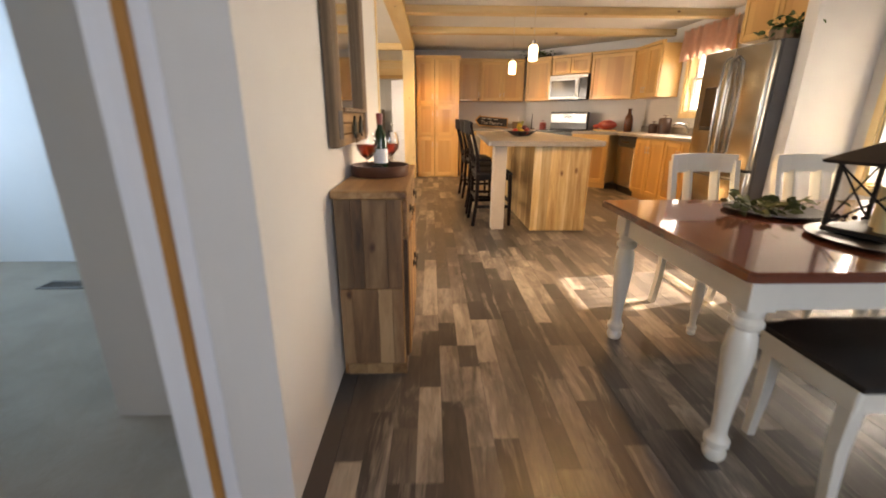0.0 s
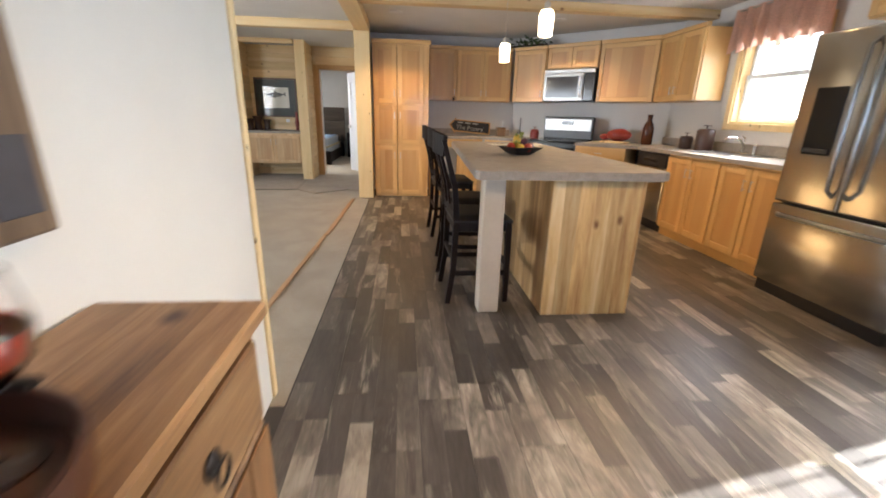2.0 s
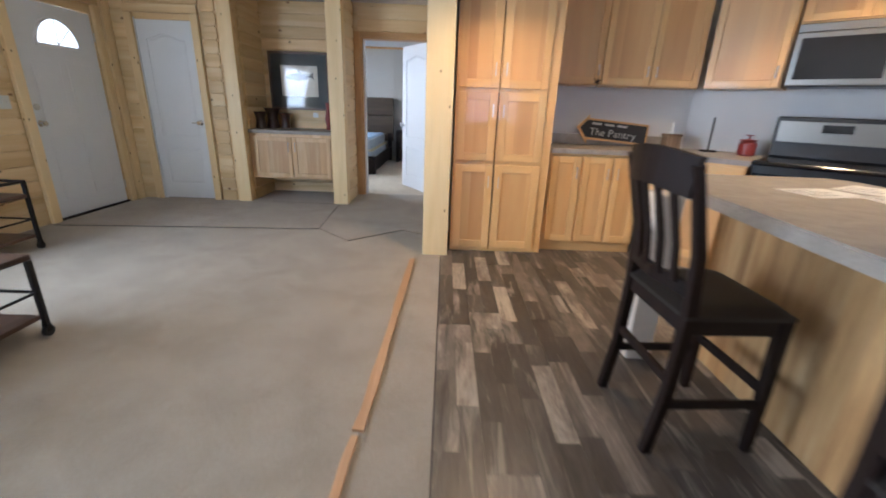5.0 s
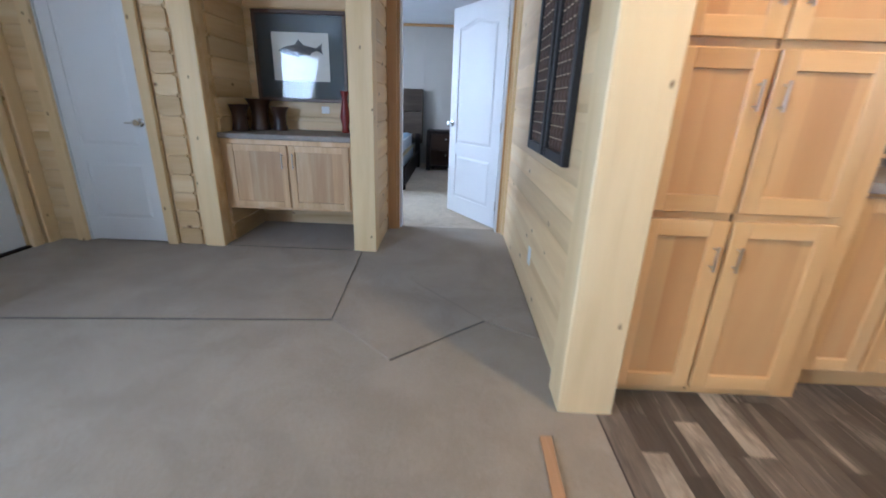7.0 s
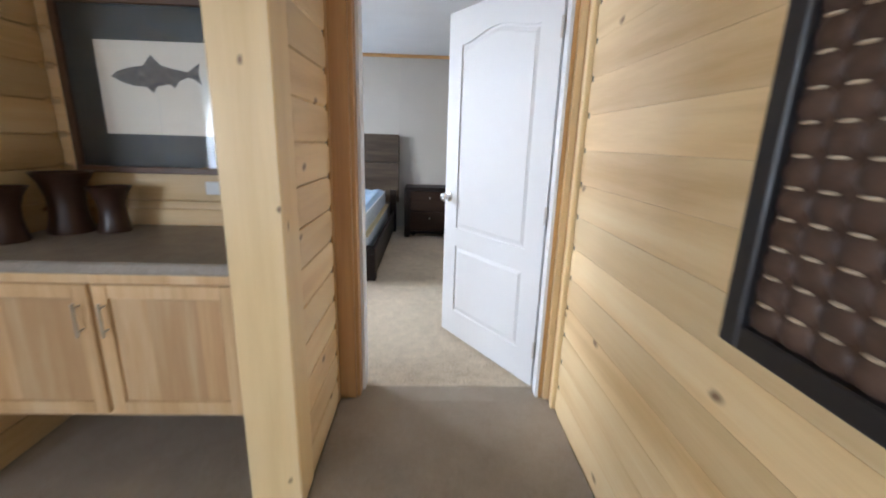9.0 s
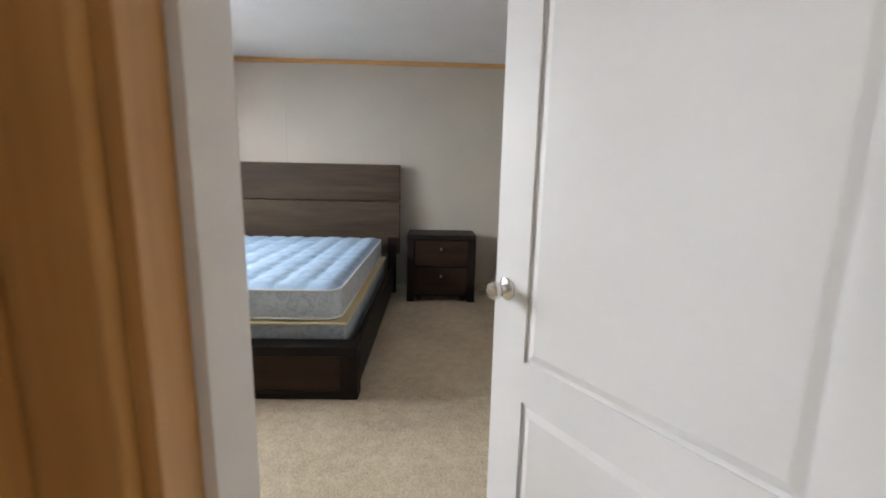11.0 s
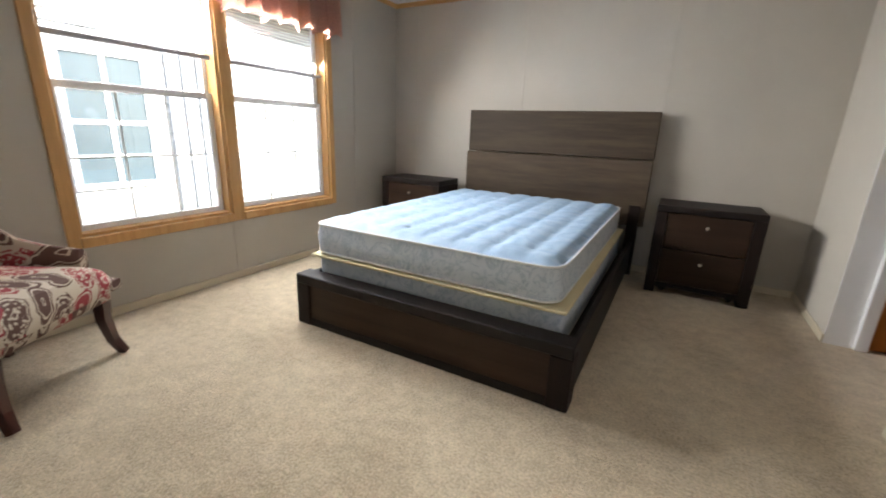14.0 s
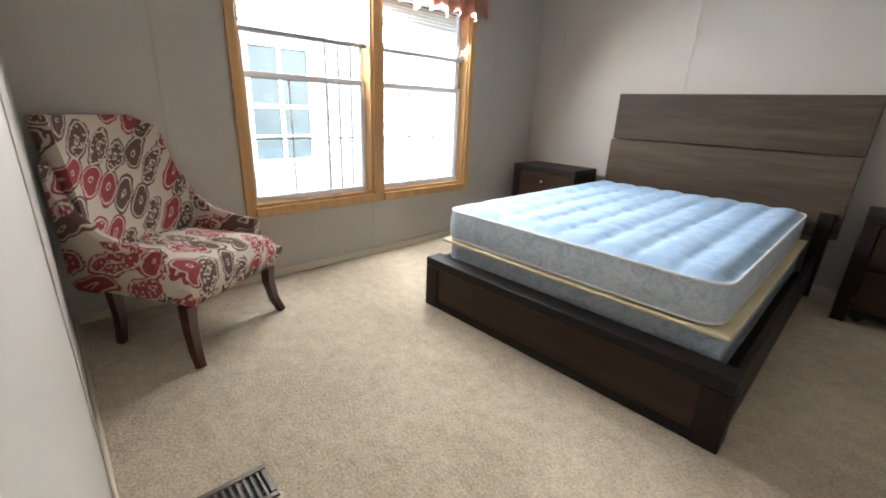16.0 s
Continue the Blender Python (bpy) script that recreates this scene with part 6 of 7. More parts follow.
fm.set(fm.ramp(fm.noise(fvv, 40, 4), [(0.3, (0.05, 0.05, 0.055)), (0.6, (0.14, 0.13, 0.12)), (0.75, (0.28, 0.25, 0.22))]), 0.7)
part("fish", prism(bmesh.new(), fish, 0, 0.001), fm.m, po, "grey printed fish").matrix_basis = pose(0, -0.0148, 0.02, 90, 0, 0)
g = part("glazing", boxes((-FW + 0.028, FW - 0.028, -0.0215, -0.0195, -FH + 0.028, FH - 0.028)), PICTURE_GLASS, po, "clear picture glass")
g.visible_shadow = False

# ---- carved screens and outlet on the hall wall ----
SCREEN_W = wood("carved_screen", (0.045, 0.025, 0.016), (0.085, 0.048, 0.032), (0.125, 0.075, 0.05), "z", 0.5, ring=10, vary=0.15)
SCREEN_F = plain("black_painted_frame", (0.016, 0.015, 0.016), 0.45, vary=0.25)
# Pale colour for the glints painted between the discs.
GLINT = plain("pale_gap", (0.60, 0.50, 0.36), 0.6, vary=0.15)


def carved_screen(y0, y1):
    s = thing("carved_wall_screen", "carved brown lattice wall panel in a black frame", "wall decoration", (-0.0505, 0, 0), 0, "carved panels on the hall wall")
    z0, z1, f = 0.92, 1.80, 0.05
    for r in ((-0.035, -0.002, y0, y0 + f, z0, z1), (-0.035, -0.002, y1 - f, y1, z0, z1)):
        part("frame", boxes(r, bevel=0.004), SCREEN_F, s, "black frame")
    for r in ((-0.0345, -0.002, y0 + f, y1 - f, z0, z0 + f), (-0.0345, -0.002, y0 + f, y1 - f, z1 - f, z1)):
        part("frame", boxes(r, bevel=0.004), SCREEN_F, s, "black frame")
    lat = part("lattice", boxes((-0.012, -0.004, y0 + f, y1 - f, z0 + f, z1 - f)), SCREEN_W, s, "brown carved lattice")
    ny, nz = 5, 14
    dy, dz = (y1 - y0 - 2 * f) / ny, (z1 - z0 - 2 * f) / nz
    bm = bmesh.new()
    lathe(bm, [(0.001, 0.013), (0.012, 0.012), (0.022, 0.008), (0.0275, 0.003), (0.028, 0.0)], 10)
    bump = mesh_of("disc", bm, SCREEN_W, True)
    # Small pale lens shapes paint a highlight beside each disc.
    bmq = bmesh.new()
    lathe(bmq, [(0.001, 0.008), (0.006, 0.006), (0.0095, 0.0)], 8)
    for vv in bmq.verts:
        vv.co = Vector((vv.co.x * 0.38 + 0.025, vv.co.y * 1.5, vv.co.z + 0.007))
    cross = mesh_of("pale_inlay", bmq, GLINT)
    for i in range(ny):
        for j in range(nz):
            p = pose(-0.012, y0 + f + (i + 0.5) * dy, z0 + f + (j + 0.5) * dz, 0, -90, 0) @ Matrix.Diagonal((dz / 0.05, dy / 0.05, 1, 1))
            for me in (bump, cross):
                ob = new(me.name, me)
                ob.parent = lat
                ob.matrix_basis = p


carved_screen(9.295, 9.715)
carved_screen(9.765, 10.2)
ou = thing("wall_outlet", "white plastic wall outlet on the pine wall", "outlet", (-0.0515, 9.92, 0.285))
part("plate", boxes((-0.006, 0, -0.035, 0.035, -0.057, 0.057), bevel=0.003), bpy.data.materials["white_plastic"], ou)
for z in (-0.022, 0.022):
    part("socket", boxes((-0.0075, -0.0062, -0.014, 0.014, z - 0.014, z + 0.014)), DOOR_WHITE, ou)
ls = thing("light_switch", "white plastic switch plate beside the front door", "switch", (XL + 0.0225, 9.19, 1.14))
part("plate", boxes((0, 0.006, -0.08, 0.08, -0.057, 0.057), bevel=0.003), bpy.data.materials["white_plastic"], ls)
for y in (-0.045, 0, 0.045):
    part("toggle", boxes((0.0062, 0.014, y - 0.006, y + 0.006, -0.012, 0.012), bevel=0.002), DOOR_WHITE, ls)
no = thing("wall_outlet", "white plastic wall outlet in the niche", "outlet", (-1.72, 11.378, 1.07))
part("plate", boxes((-0.035, 0.035, -0.006, 0, -0.03, 0.03), bevel=0.003), bpy.data.materials["white_plastic"], no)

# ---- living room furniture ----
PLANKTOP = wood("dark_plank_top", (0.035, 0.017, 0.012), (0.075, 0.038, 0.024), (0.13, 0.07, 0.045), "y", 0.4, ring=8, board=0.1, board_axis="x", vary=0.3)


def cart_table(label, at, w, l, top, rail):
    """Iron cart table on castors; rail: height of the side rails above the top."""
    c = thing("cart_table", label, "table", at)
    part("tabletop", boxes((-w / 2, w / 2, -l / 2, l / 2, top - 0.03, top), bevel=0.004), PLANKTOP, c, "dark plank top")
    part("shelf", boxes((-w / 2 + 0.02, w / 2 - 0.02, -l / 2 + 0.02, l / 2 - 0.02, 0.1, 0.125), bevel=0.003), PLANKTOP, c, "dark plank lower shelf")
    for sx in (-1, 1):
        for sy in (-1, 1):
            x, y = sx * (w / 2 - 0.012), sy * (l / 2 - 0.012)
            part("leg", boxes((x - 0.013, x + 0.013, y - 0.013, y + 0.013, 0.07, top + rail - 0.03 if rail else top - 0.031), bevel=0.002), IRON, c, "black iron leg")
            bm = tube(bmesh.new(), (x - 0.01, y, 0.03), (x + 0.01, y, 0.03), 0.03, sides=16)
            wl = part("castor", bm, BLACK, c, "black castor wheel", True)
            part("fork", boxes((x - 0.016, x - 0.012, y - 0.012, y + 0.012, 0.03, 0.07), (x + 0.012, x + 0.016, y - 0.012, y + 0.012, 0.03, 0.07), (x - 0.016, x + 0.016, y - 0.012, y + 0.012, 0.06, 0.07)), IRON, wl)
    for y in (-l / 2 + 0.012, l / 2 - 0.012):
        bm = tube(bmesh.new(), (-w / 2, y, top * 0.55), (w / 2, y, top * 0.55), 0.008, sides=8)
        part("rail", bm, IRON, c)
        if rail:
            part("rail", tube(bmesh.new(), (-w / 2, y, top + rail - 0.03), (w / 2, y, top + rail - 0.03), 0.012, sides=8), IRON, c)
    for x in (-w / 2 + 0.012, w / 2 - 0.012):
        part("rail", tube(bmesh.new(), (x, -l / 2, top * 0.55), (x, l / 2, top * 0.55), 0.008, sides=8), IRON, c)
        if rail:
            part("rail", tube(bmesh.new(), (x, -l / 2, top + rail - 0.03), (x, l / 2, top + rail - 0.03), 0.012, sides=8), IRON, c)
    return c


cart_table("dark plank coffee table on a black iron cart frame", (-2.33, 6.76, 0), 0.66, 1.20, 0.46, 0)
cart_table("dark plank end table with iron rails on castors", (-3.5, 8.42, 0), 0.5, 0.5, 0.46, 0.13)
bwl = thing("plant_bowl", "green leafy arrangement in a dark footed metal bowl", "plant", (-2.45, 6.85, 0.46))
part("bowl", lathe(bmesh.new(), [(0.07, 0), (0.075, 0.01), (0.02, 0.03), (0.02, 0.07), (0.10, 0.11), (0.15, 0.15), (0.14, 0.15), (0.02, 0.1)], 22), CHROME, bwl, "polished footed bowl", True)
part("leaves", leaf_cloud(150, (0.13, 0.13, 0.07), 0.09, 21), plain("fern_leaf", (0.10, 0.16, 0.04), 0.55, vary=0.45), bwl, "bright green leaves").location = (0, 0, 0.15)
lm = thing("table_lamp", "table lamp with a white drum shade and dark figured base", "lamp", (-3.52, 8.40, 0.46))
part("base", lathe(bmesh.new(), [(0.09, 0), (0.09, 0.02), (0.03, 0.04), (0.05, 0.12), (0.06, 0.18), (0.035, 0.27), (0.014, 0.32), (0.012, 0.42)], 18), SILVER, lm, "dark metal base", True)
part("shade", lathe(bmesh.new(), [(0.19, 0.40), (0.195, 0.40), (0.16, 0.64), (0.155, 0.64)], 28), plain("linen_shade", (0.72, 0.70, 0.64), 0.9, vary=0.04), lm, "white drum shade", True)
pf = thing("wall_picture", "dark framed picture on the pine wall", "picture", (XL + 0.0225, 8.62, 1.52))
for r in ((0, 0.03, -0.34, -0.29, -0.36, 0.36), (0, 0.03, 0.29, 0.34, -0.36, 0.36), (0, 0.0295, -0.29, 0.29, -0.36, -0.31), (0, 0.0295, -0.29, 0.29, 0.31, 0.36)):
    part("frame", boxes(r, bevel=0.004), fr_m, pf)
pk = Mat("faded_landscape")
pv = pk.coords((1, 2.5, 2.5), False)
pk.set(pk.ramp(pk.noise(pv, 2.5, 5), [(0.3, (0.10, 0.06, 0.04)), (0.5, (0.3, 0.2, 0.14)), (0.7, (0.5, 0.44, 0.36))]), 0.6)
part("print", boxes((0.004, 0.012, -0.29, 0.29, -0.31, 0.31)), pk.m, pf, "faded brown print")

fan = thing("ceiling_fan", "dark ceiling fan with four blades and a lit glass bowl", "fan", (-2.05, 7.35, H))
part("canopy", lathe(bmesh.new(), [(0.07, -0.05), (0.08, -0.001)], 20), ESPRESSO, fan, smooth=True)
part("rod", tube(bmesh.new(), (0, 0, -0.12), (0, 0, -0.05), 0.012, sides=8), ESPRESSO, fan)
part("motor", lathe(bmesh.new(), [(0.06, -0.26), (0.11, -0.24), (0.12, -0.17), (0.07, -0.12)], 24), ESPRESSO, fan, "dark motor housing", True)
for q in range(4):
    bl = part("blade", prism(bmesh.new(), [(0.16, -0.05), (0.3, -0.065), (0.6, -0.07), (0.64, -0.04), (0.64, 0.04), (0.6, 0.07), (0.3, 0.065), (0.16, 0.05)], -0.005, 0.005), ESPRESSO_X, fan, "dark wooden blade")
    bl.matrix_basis = pose(0, 0, -0.21, 0, 0, 25 + 90 * q) @ pose(0, 0, 0, 10, 0, 0)
    part("bracket", boxes((0.09, 0.2, -0.015, 0.015, -0.012, -0.006)), NICKEL_DARK, bl)
part("glass_bowl", lathe(bmesh.new(), [(0.005, -0.36), (0.06, -0.35), (0.11, -0.31), (0.12, -0.27), (0.06, -0.262)], 24), glow("lit_bowl", (1.0, 0.86, 0.66), 0.8), fan, "lit frosted glass bowl", True)
part("pull_chain", tube(bmesh.new(), (0.1, -0.06, -0.70), (0.1, -0.06, -0.262), 0.0022, sides=5), CHROME, fan, "thin metal pull chain")
part("pull_knob", lathe(bmesh.new(), [(0.003, -0.75), (0.009, -0.74), (0.006, -0.70)], 10, (0.1, -0.06, 0)), DOOR_WHITE, fan, "white chain knob", True)
sash_window("window_7", "white window behind the dining room", (2.5, -2.0, 0.75), 180, 1.8, 1.3, PINE_Z)
lamp_light("fan_light", (-2.05, 7.35, H - 0.42), 2.5, (1.0, 0.82, 0.6), 0.05)

# ---- windows that light the living and dining rooms ----
sash_window("window_2", "white dining room window with vertical blinds", (XR, 3.98, 0.62), -90, 0.76, 1.48, PINE_Z)
bl = thing("window_blind", "white vertical blind turned open across the dining window", "blind", (XR + 0.035, 3.6, 0), -90)
for k in range(9):
    part("slat", boxes((-0.038, 0.038, -0.0006, 0.0006, 0.66, 2.04)), VINYL_WHITE, bl).matrix_basis = pose(-0.34 + k * 0.085, 0, 0, 0, 0, 90)
part("headrail", boxes((-0.37, 0.37, -0.02, 0.02, 2.042, 2.075), bevel=0.003), VINYL_WHITE, bl)
sash_window("window_3", "white living room window in a pine casing", (XL, 5.1, 0.75), 90, 2.2, 1.3, PINE_Z)
sash_window("window_4", "white window of the side room", (XL, 2.1, 0.85), 90, 1.4, 1.15, DOOR_WHITE)


# ---- bedroom ----
for x0, x1, y0, y1, mat in ((-3.879, -0.001, 15.565, 15.599, TRIM_OAK_X), (-3.879, -3.845, 11.54, 15.564, TRIM_OAK_Y), (-0.035, -0.001, 11.54, 15.564, TRIM_OAK_Y)):
    structure("trim_crown", boxes((x0, x1, y0, y1, HB - 0.042, HB - 0.001), bevel=0.006), mat, "oak crown moulding", "trim")
BASEB = plain("cream_baseboard", (0.60, 0.53, 0.40), 0.5, vary=0.06)
for x0, x1, y0, y1 in ((-3.879, -3.865, 11.52, 15.58), (-3.864, -0.001, 15.585, 15.599), (-3.864, -1.152, 11.5055, 11.519), (-0.013, -0.001, 14.75, 15.584), (-0.013, -0.001, 11.53, 13.775)):
    structure("baseboard", boxes((x0, x1, y0, y1, 0.0, 0.055), bevel=0.004), BASEB, "narrow cream baseboard", "baseboard")
for x in (-2.39, -1.15, -3.6):
    structure("trim_batten", boxes((x - 0.012, x + 0.012, 15.5955, 15.5992, 0.055, HB - 0.042), bevel=0.001), WALL_GREY, "thin wallboard seam batten", "trim")
for y in (12.1, 13.48, 14.9):
    structure("trim_batten", boxes((-3.8792, -3.8755, y - 0.012, y + 0.012, 0.055, 0.44 if 12.5 < y < 14.5 else HB - 0.042), bevel=0.001), WALL_GREY, "thin wallboard seam batten", "trim")
structure("trim_batten", boxes((-2.6, -2.575, 11.5042, 11.508, 0.055, HB - 0.042), bevel=0.001), WALL_GREY, "thin wallboard seam batten", "trim")

# closet opening in the east wall, lined with orange wood
ORANGE = wood("orange_stained_wood", (0.40, 0.15, 0.03), (0.52, 0.22, 0.05), (0.60, 0.28, 0.075), "z", 0.35, ring=7, contrast=0.7, coat=0.2, vary=0.08)
wall_y("wall_closet_north", 15.0, 15.08, 0.201, 1.4, HB, [], ORANGE, "orange wood closet side")
wall_y("wall_closet_south", 13.52, 13.6, 0.201, 1.4, HB, [], ORANGE, "orange wood closet side")
wall_x("wall_closet_back", 1.4, 1.48, 13.52, 15.08, HB, [], ORANGE, "orange wood closet back")
structure("ceiling_closet", boxes((0.201, 1.48, 13.52, 15.08, HB, HB + 0.1)), CEIL, "closet ceiling", "ceiling")
structure("floor_closet", boxes((0.29, 1.4, 13.6, 15.0, -0.29, 0.005)), plain("dark_red_floor", (0.13, 0.035, 0.012), 0.5, vary=0.2), "dark red-brown closet floor", "floor")
cdr = tagged(thing("door_6", "orange stained panelled door standing open in the closet opening", "door", (0.205, 14.74, 0.01), 12), kind="structure")
lf = part("leaf", boxes((0, 0.80, 0.0, 0.03, 0, 2.03), bevel=0.002), ORANGE, cdr)
for z0, z1 in ((0.12, 0.66), (0.80, 0.98), (1.10, 1.50), (1.62, 1.92)):
    for x0 in (0.10, 0.45):
        part("panel", boxes((x0, x0 + 0.26, -0.008, 0.0, z0, z1), bevel=0.006), ORANGE, lf)
hinges(lf, -0.004, -0.004, (0.25, 1.1, 1.8))
cz = tagged(thing("door_7", "closet opening in the bedroom wall with white stops and brightened reveals", "doorway"), kind="structure")
part("jamb", boxes((0.135, 0.202, 14.712, 14.744, 0, 2.06), bevel=0.006), DOOR_WHITE, cz, "white door stop")
part("jamb", boxes((0.135, 0.202, 13.781, 13.813, 0, 2.06), bevel=0.006), DOOR_WHITE, cz, "white door stop")
part("jamb", boxes((0.135, 0.202, 13.814, 14.711, 2.03, 2.098), bevel=0.006), DOOR_WHITE, cz, "white head stop")
# White liners make up for light missing on the grey reveals.
part("liner", boxes((0.0, 0.134, 14.7405, 14.7445, 0, 2.098)), DOOR_WHITE, cz, "white liner added to brighten the shaded reveal")
part("liner", boxes((0.0, 0.134, 13.7805, 13.7845, 0, 2.098)), DOOR_WHITE, cz, "white liner added to brighten the shaded reveal")
part("strike_plate", boxes((0.15, 0.175, 14.7085, 14.7115, 0.92, 0.98)), NICKEL, cz)

# ---- bed ----
bed = thing("bed_frame", "dark espresso platform bed with a tall grey-brown headboard", "bed", (0, 0, 0))
BX0, BX1, BY0 = -2.88, -1.21, 13.18
part("footboard_rail", boxes((BX0, BX1, BY0, BY0 + 0.12, 0.262, 0.322), bevel=0.005), ESPRESSO_X, bed)
part("footboard_rail", boxes((BX0 + 0.1, BX1 - 0.1, BY0 + 0.005, BY0 + 0.1, 0.0, 0.045), bevel=0.003), ESPRESSO_X, bed)
part("footboard_panel", boxes((BX0 + 0.1, BX1 - 0.1, BY0 + 0.014, BY0 + 0.08, 0.046, 0.261)), WALNUT_X, bed, "dark walnut inset panel")
for x in (BX0, BX1 - 0.1):
    part("footboard_post", boxes((x, x + 0.1, BY0, BY0 + 0.11, 0.0, 0.2615), bevel=0.004), ESPRESSO, bed)
for x in (BX0 + 0.005, BX1 - 0.035):
    part("side_rail", boxes((x, x + 0.03, BY0 + 0.121, 15.42, 0.05, 0.305), bevel=0.003), ESPRESSO_X, bed)
part("slat_deck", boxes((BX0 + 0.036, BX1 - 0.036, BY0 + 0.122, 15.42, 0.15, 0.17)), ESPRESSO_X, bed)
for x in (BX0 + 0.02, BX1 - 0.07):
    part("headboard_post", boxes((x, x + 0.09, 15.43, 15.5, 0.0, 0.62), bevel=0.004), ESPRESSO, bed)
for z0, z1, lean in ((0.44, 1.0, -0.012), (1.006, 1.395, 0.022)):
    part("headboard_plank", boxes((BX0 + 0.005, BX1 + 0.06, 15.46 + lean, 15.52 + lean, z0, z1), bevel=0.006), GREY_OAK_X, bed, "grey-brown headboard plank")
k = Mat("blue_damask")
v = k.coords((1, 1, 1))
blot = k.noise(v, 7, 4, 0.6, 1.5)
weave = k.noise(v, 320, 3)
col = k.mix(0.2, k.ramp(blot, [(0.32, (0.21, 0.34, 0.52)), (0.5, (0.28, 0.42, 0.59)), (0.70, (0.36, 0.49, 0.63))]), k.ramp(weave, [(0.3, (0.3, 0.4, 0.52)), (0.7, (0.6, 0.68, 0.74))]))
k.bump(weave, 0.25, 0.001)
DAMASK = k.set(col, 0.75)
k = Mat("grey_damask_border")
v = k.coords((1, 1, 1))
motif = k.noise(v, 11, 3, 0.5, 2.2)
weave = k.noise(v, 320, 3)
col = k.mix(0.2, k.ramp(motif, [(0.40, (0.53, 0.60, 0.68)), (0.50, (0.48, 0.56, 0.65)), (0.54, (0.30, 0.39, 0.50)), (0.58, (0.48, 0.56, 0.65)), (0.7, (0.57, 0.63, 0.69))]), k.ramp(weave, [(0.3, (0.35, 0.40, 0.46)), (0.7, (0.6, 0.64, 0.67))]))
k.bump(weave, 0.25, 0.001)
DAMASK_SIDE = k.set(col, 0.75)
PIPE = plain("white_piping", (0.72, 0.74, 0.74), 0.6, vary=0.05)
FOAM = plain("yellow_foam", (0.66, 0.58, 0.36), 0.9, vary=0.1, grain=200)
mt0 = thing("mattress", "pale blue tufted damask mattress with white piping", "mattress", (-2.1, 14.34, 0.425))
MW, ML, MT = 1.53, 2.03, 0.195


def rounded(u, t, w, l, r):
    """Moves a point of a rectangle's rim onto rounded corners."""
    x, y = u * w / 2, t * l / 2
    ax, ay = w / 2 - r, l / 2 - r
    if abs(x) > ax and abs(y) > ay:
        dx, dy = abs(x) - ax, abs(y) - ay
        m = max(dx, dy)
        d = math.hypot(dx, dy) or 1
        dx, dy = dx / d * m, dy / d * m
        x, y = math.copysign(ax + dx, x), math.copysign(ay + dy, y)
    return x, y


bm = bmesh.new()
nx, ny = 72, 96
grid = []
for j in range(ny + 1):
    row = []
    for i in range(nx + 1):
        u, t = 2 * i / nx - 1, 2 * j / ny - 1
        x, y = rounded(u, t, MW, ML, 0.10)
        cx, cy = (u + 1) / 2 * 8, (t + 1) / 2 * 9
        fx, fy = (cx + 0.5) % 1.0 - 0.5, (cy + 0.5) % 1.0 - 0.5
        tuft = math.exp(-(fx * fx * 14 + fy * fy * 70)) * 0.016
        groove = 0.011 * math.exp(-fx * fx * 45) + 0.004 * math.exp(-fy * fy * 60) * (1.0 + noise.noise(Vector((cx, cy, 4))))
        edge = min(1.0, (1 - max(abs(u), abs(t))) * 12)
        z = MT - 0.012 * (1 - edge) + (0.018 - tuft - groove) * edge + 0.004 * noise.noise(Vector((x * 6, y * 6, 1))) * edge
        row.append(bm.verts.new((x, y, z)))
    grid.append(row)
for a, b in zip(grid, grid[1:]):
    for i in range(nx):
        bm.faces.new((a[i], a[i + 1], b[i + 1], b[i]))
rim = [grid[0][i] for i in range(nx + 1)] + [grid[j][nx] for j in range(1, ny + 1)] + [grid[ny][i] for i in range(nx - 1, -1, -1)] + [grid[j][0] for j in range(ny - 1, 0, -1)]
rim_pts = [v.co.copy() for v in rim]
prev = rim
for step, (out, z) in enumerate(((0.008, MT - 0.05), (0.014, MT * 0.5), (0.008, 0.03), (0.0, 0.005), (-0.03, 0.0))):
    cur = []
    for n_, p in enumerate(rim_pts):
        d = Vector((p.x, p.y, 0)).normalized()
        wob = 0.004 * noise.noise(Vector((p.x * 9, p.y * 9, z * 20)))
        cur.append(bm.verts.new((p.x + d.x * (out + wob), p.y + d.y * (out + wob), z)))
    for i in range(len(rim)):
        q = (i + 1) % len(rim)
        bm.faces.new((prev[q], prev[i], cur[i], cur[q]))
    prev = cur
bm.faces.new(list(reversed(prev)))
ticking = part("ticking", bm, DAMASK, mt0, smooth=True)
ticking.data.materials.append(DAMASK_SIDE)
for face in ticking.data.polygons:
    face.material_index = 1 if abs(face.normal.z) < 0.6 else 0
for z in (MT - 0.012, 0.012):
    loop = [(p.x * 1.004, p.y * 1.003, z) for p in rim_pts[::3]] + [(rim_pts[0].x * 1.004, rim_pts[0].y * 1.003, z)]
    bm = bmesh.new()
    sides = 6
    rings = []
    for i, p in enumerate(loop[:-1]):
        a, b = Vector(loop[i - 1] if i else loop[-2]), Vector(loop[i + 1])
        d = (b - a).normalized()
        w = d.cross(Vector((0, 0, 1)))
        rings.append([bm.verts.new(Vector(p) + w * (0.006 * math.cos(6.283 * s / sides)) + Vector((0, 0, 0.006 * math.sin(6.283 * s / sides)))) for s in range(sides)])
    for i in range(len(rings)):
        a, b = rings[i], rings[(i + 1) % len(rings)]
        for s in range(sides):
            bm.faces.new((a[s], a[(s + 1) % sides], b[(s + 1) % sides], b[s]))
    part("piping", bm, PIPE, mt0, "white corded piping", True)
fo = thing("foam_pad", "thin yellow foam pad between mattress and box spring", "foam pad", (-2.085, 14.33, 0.405))
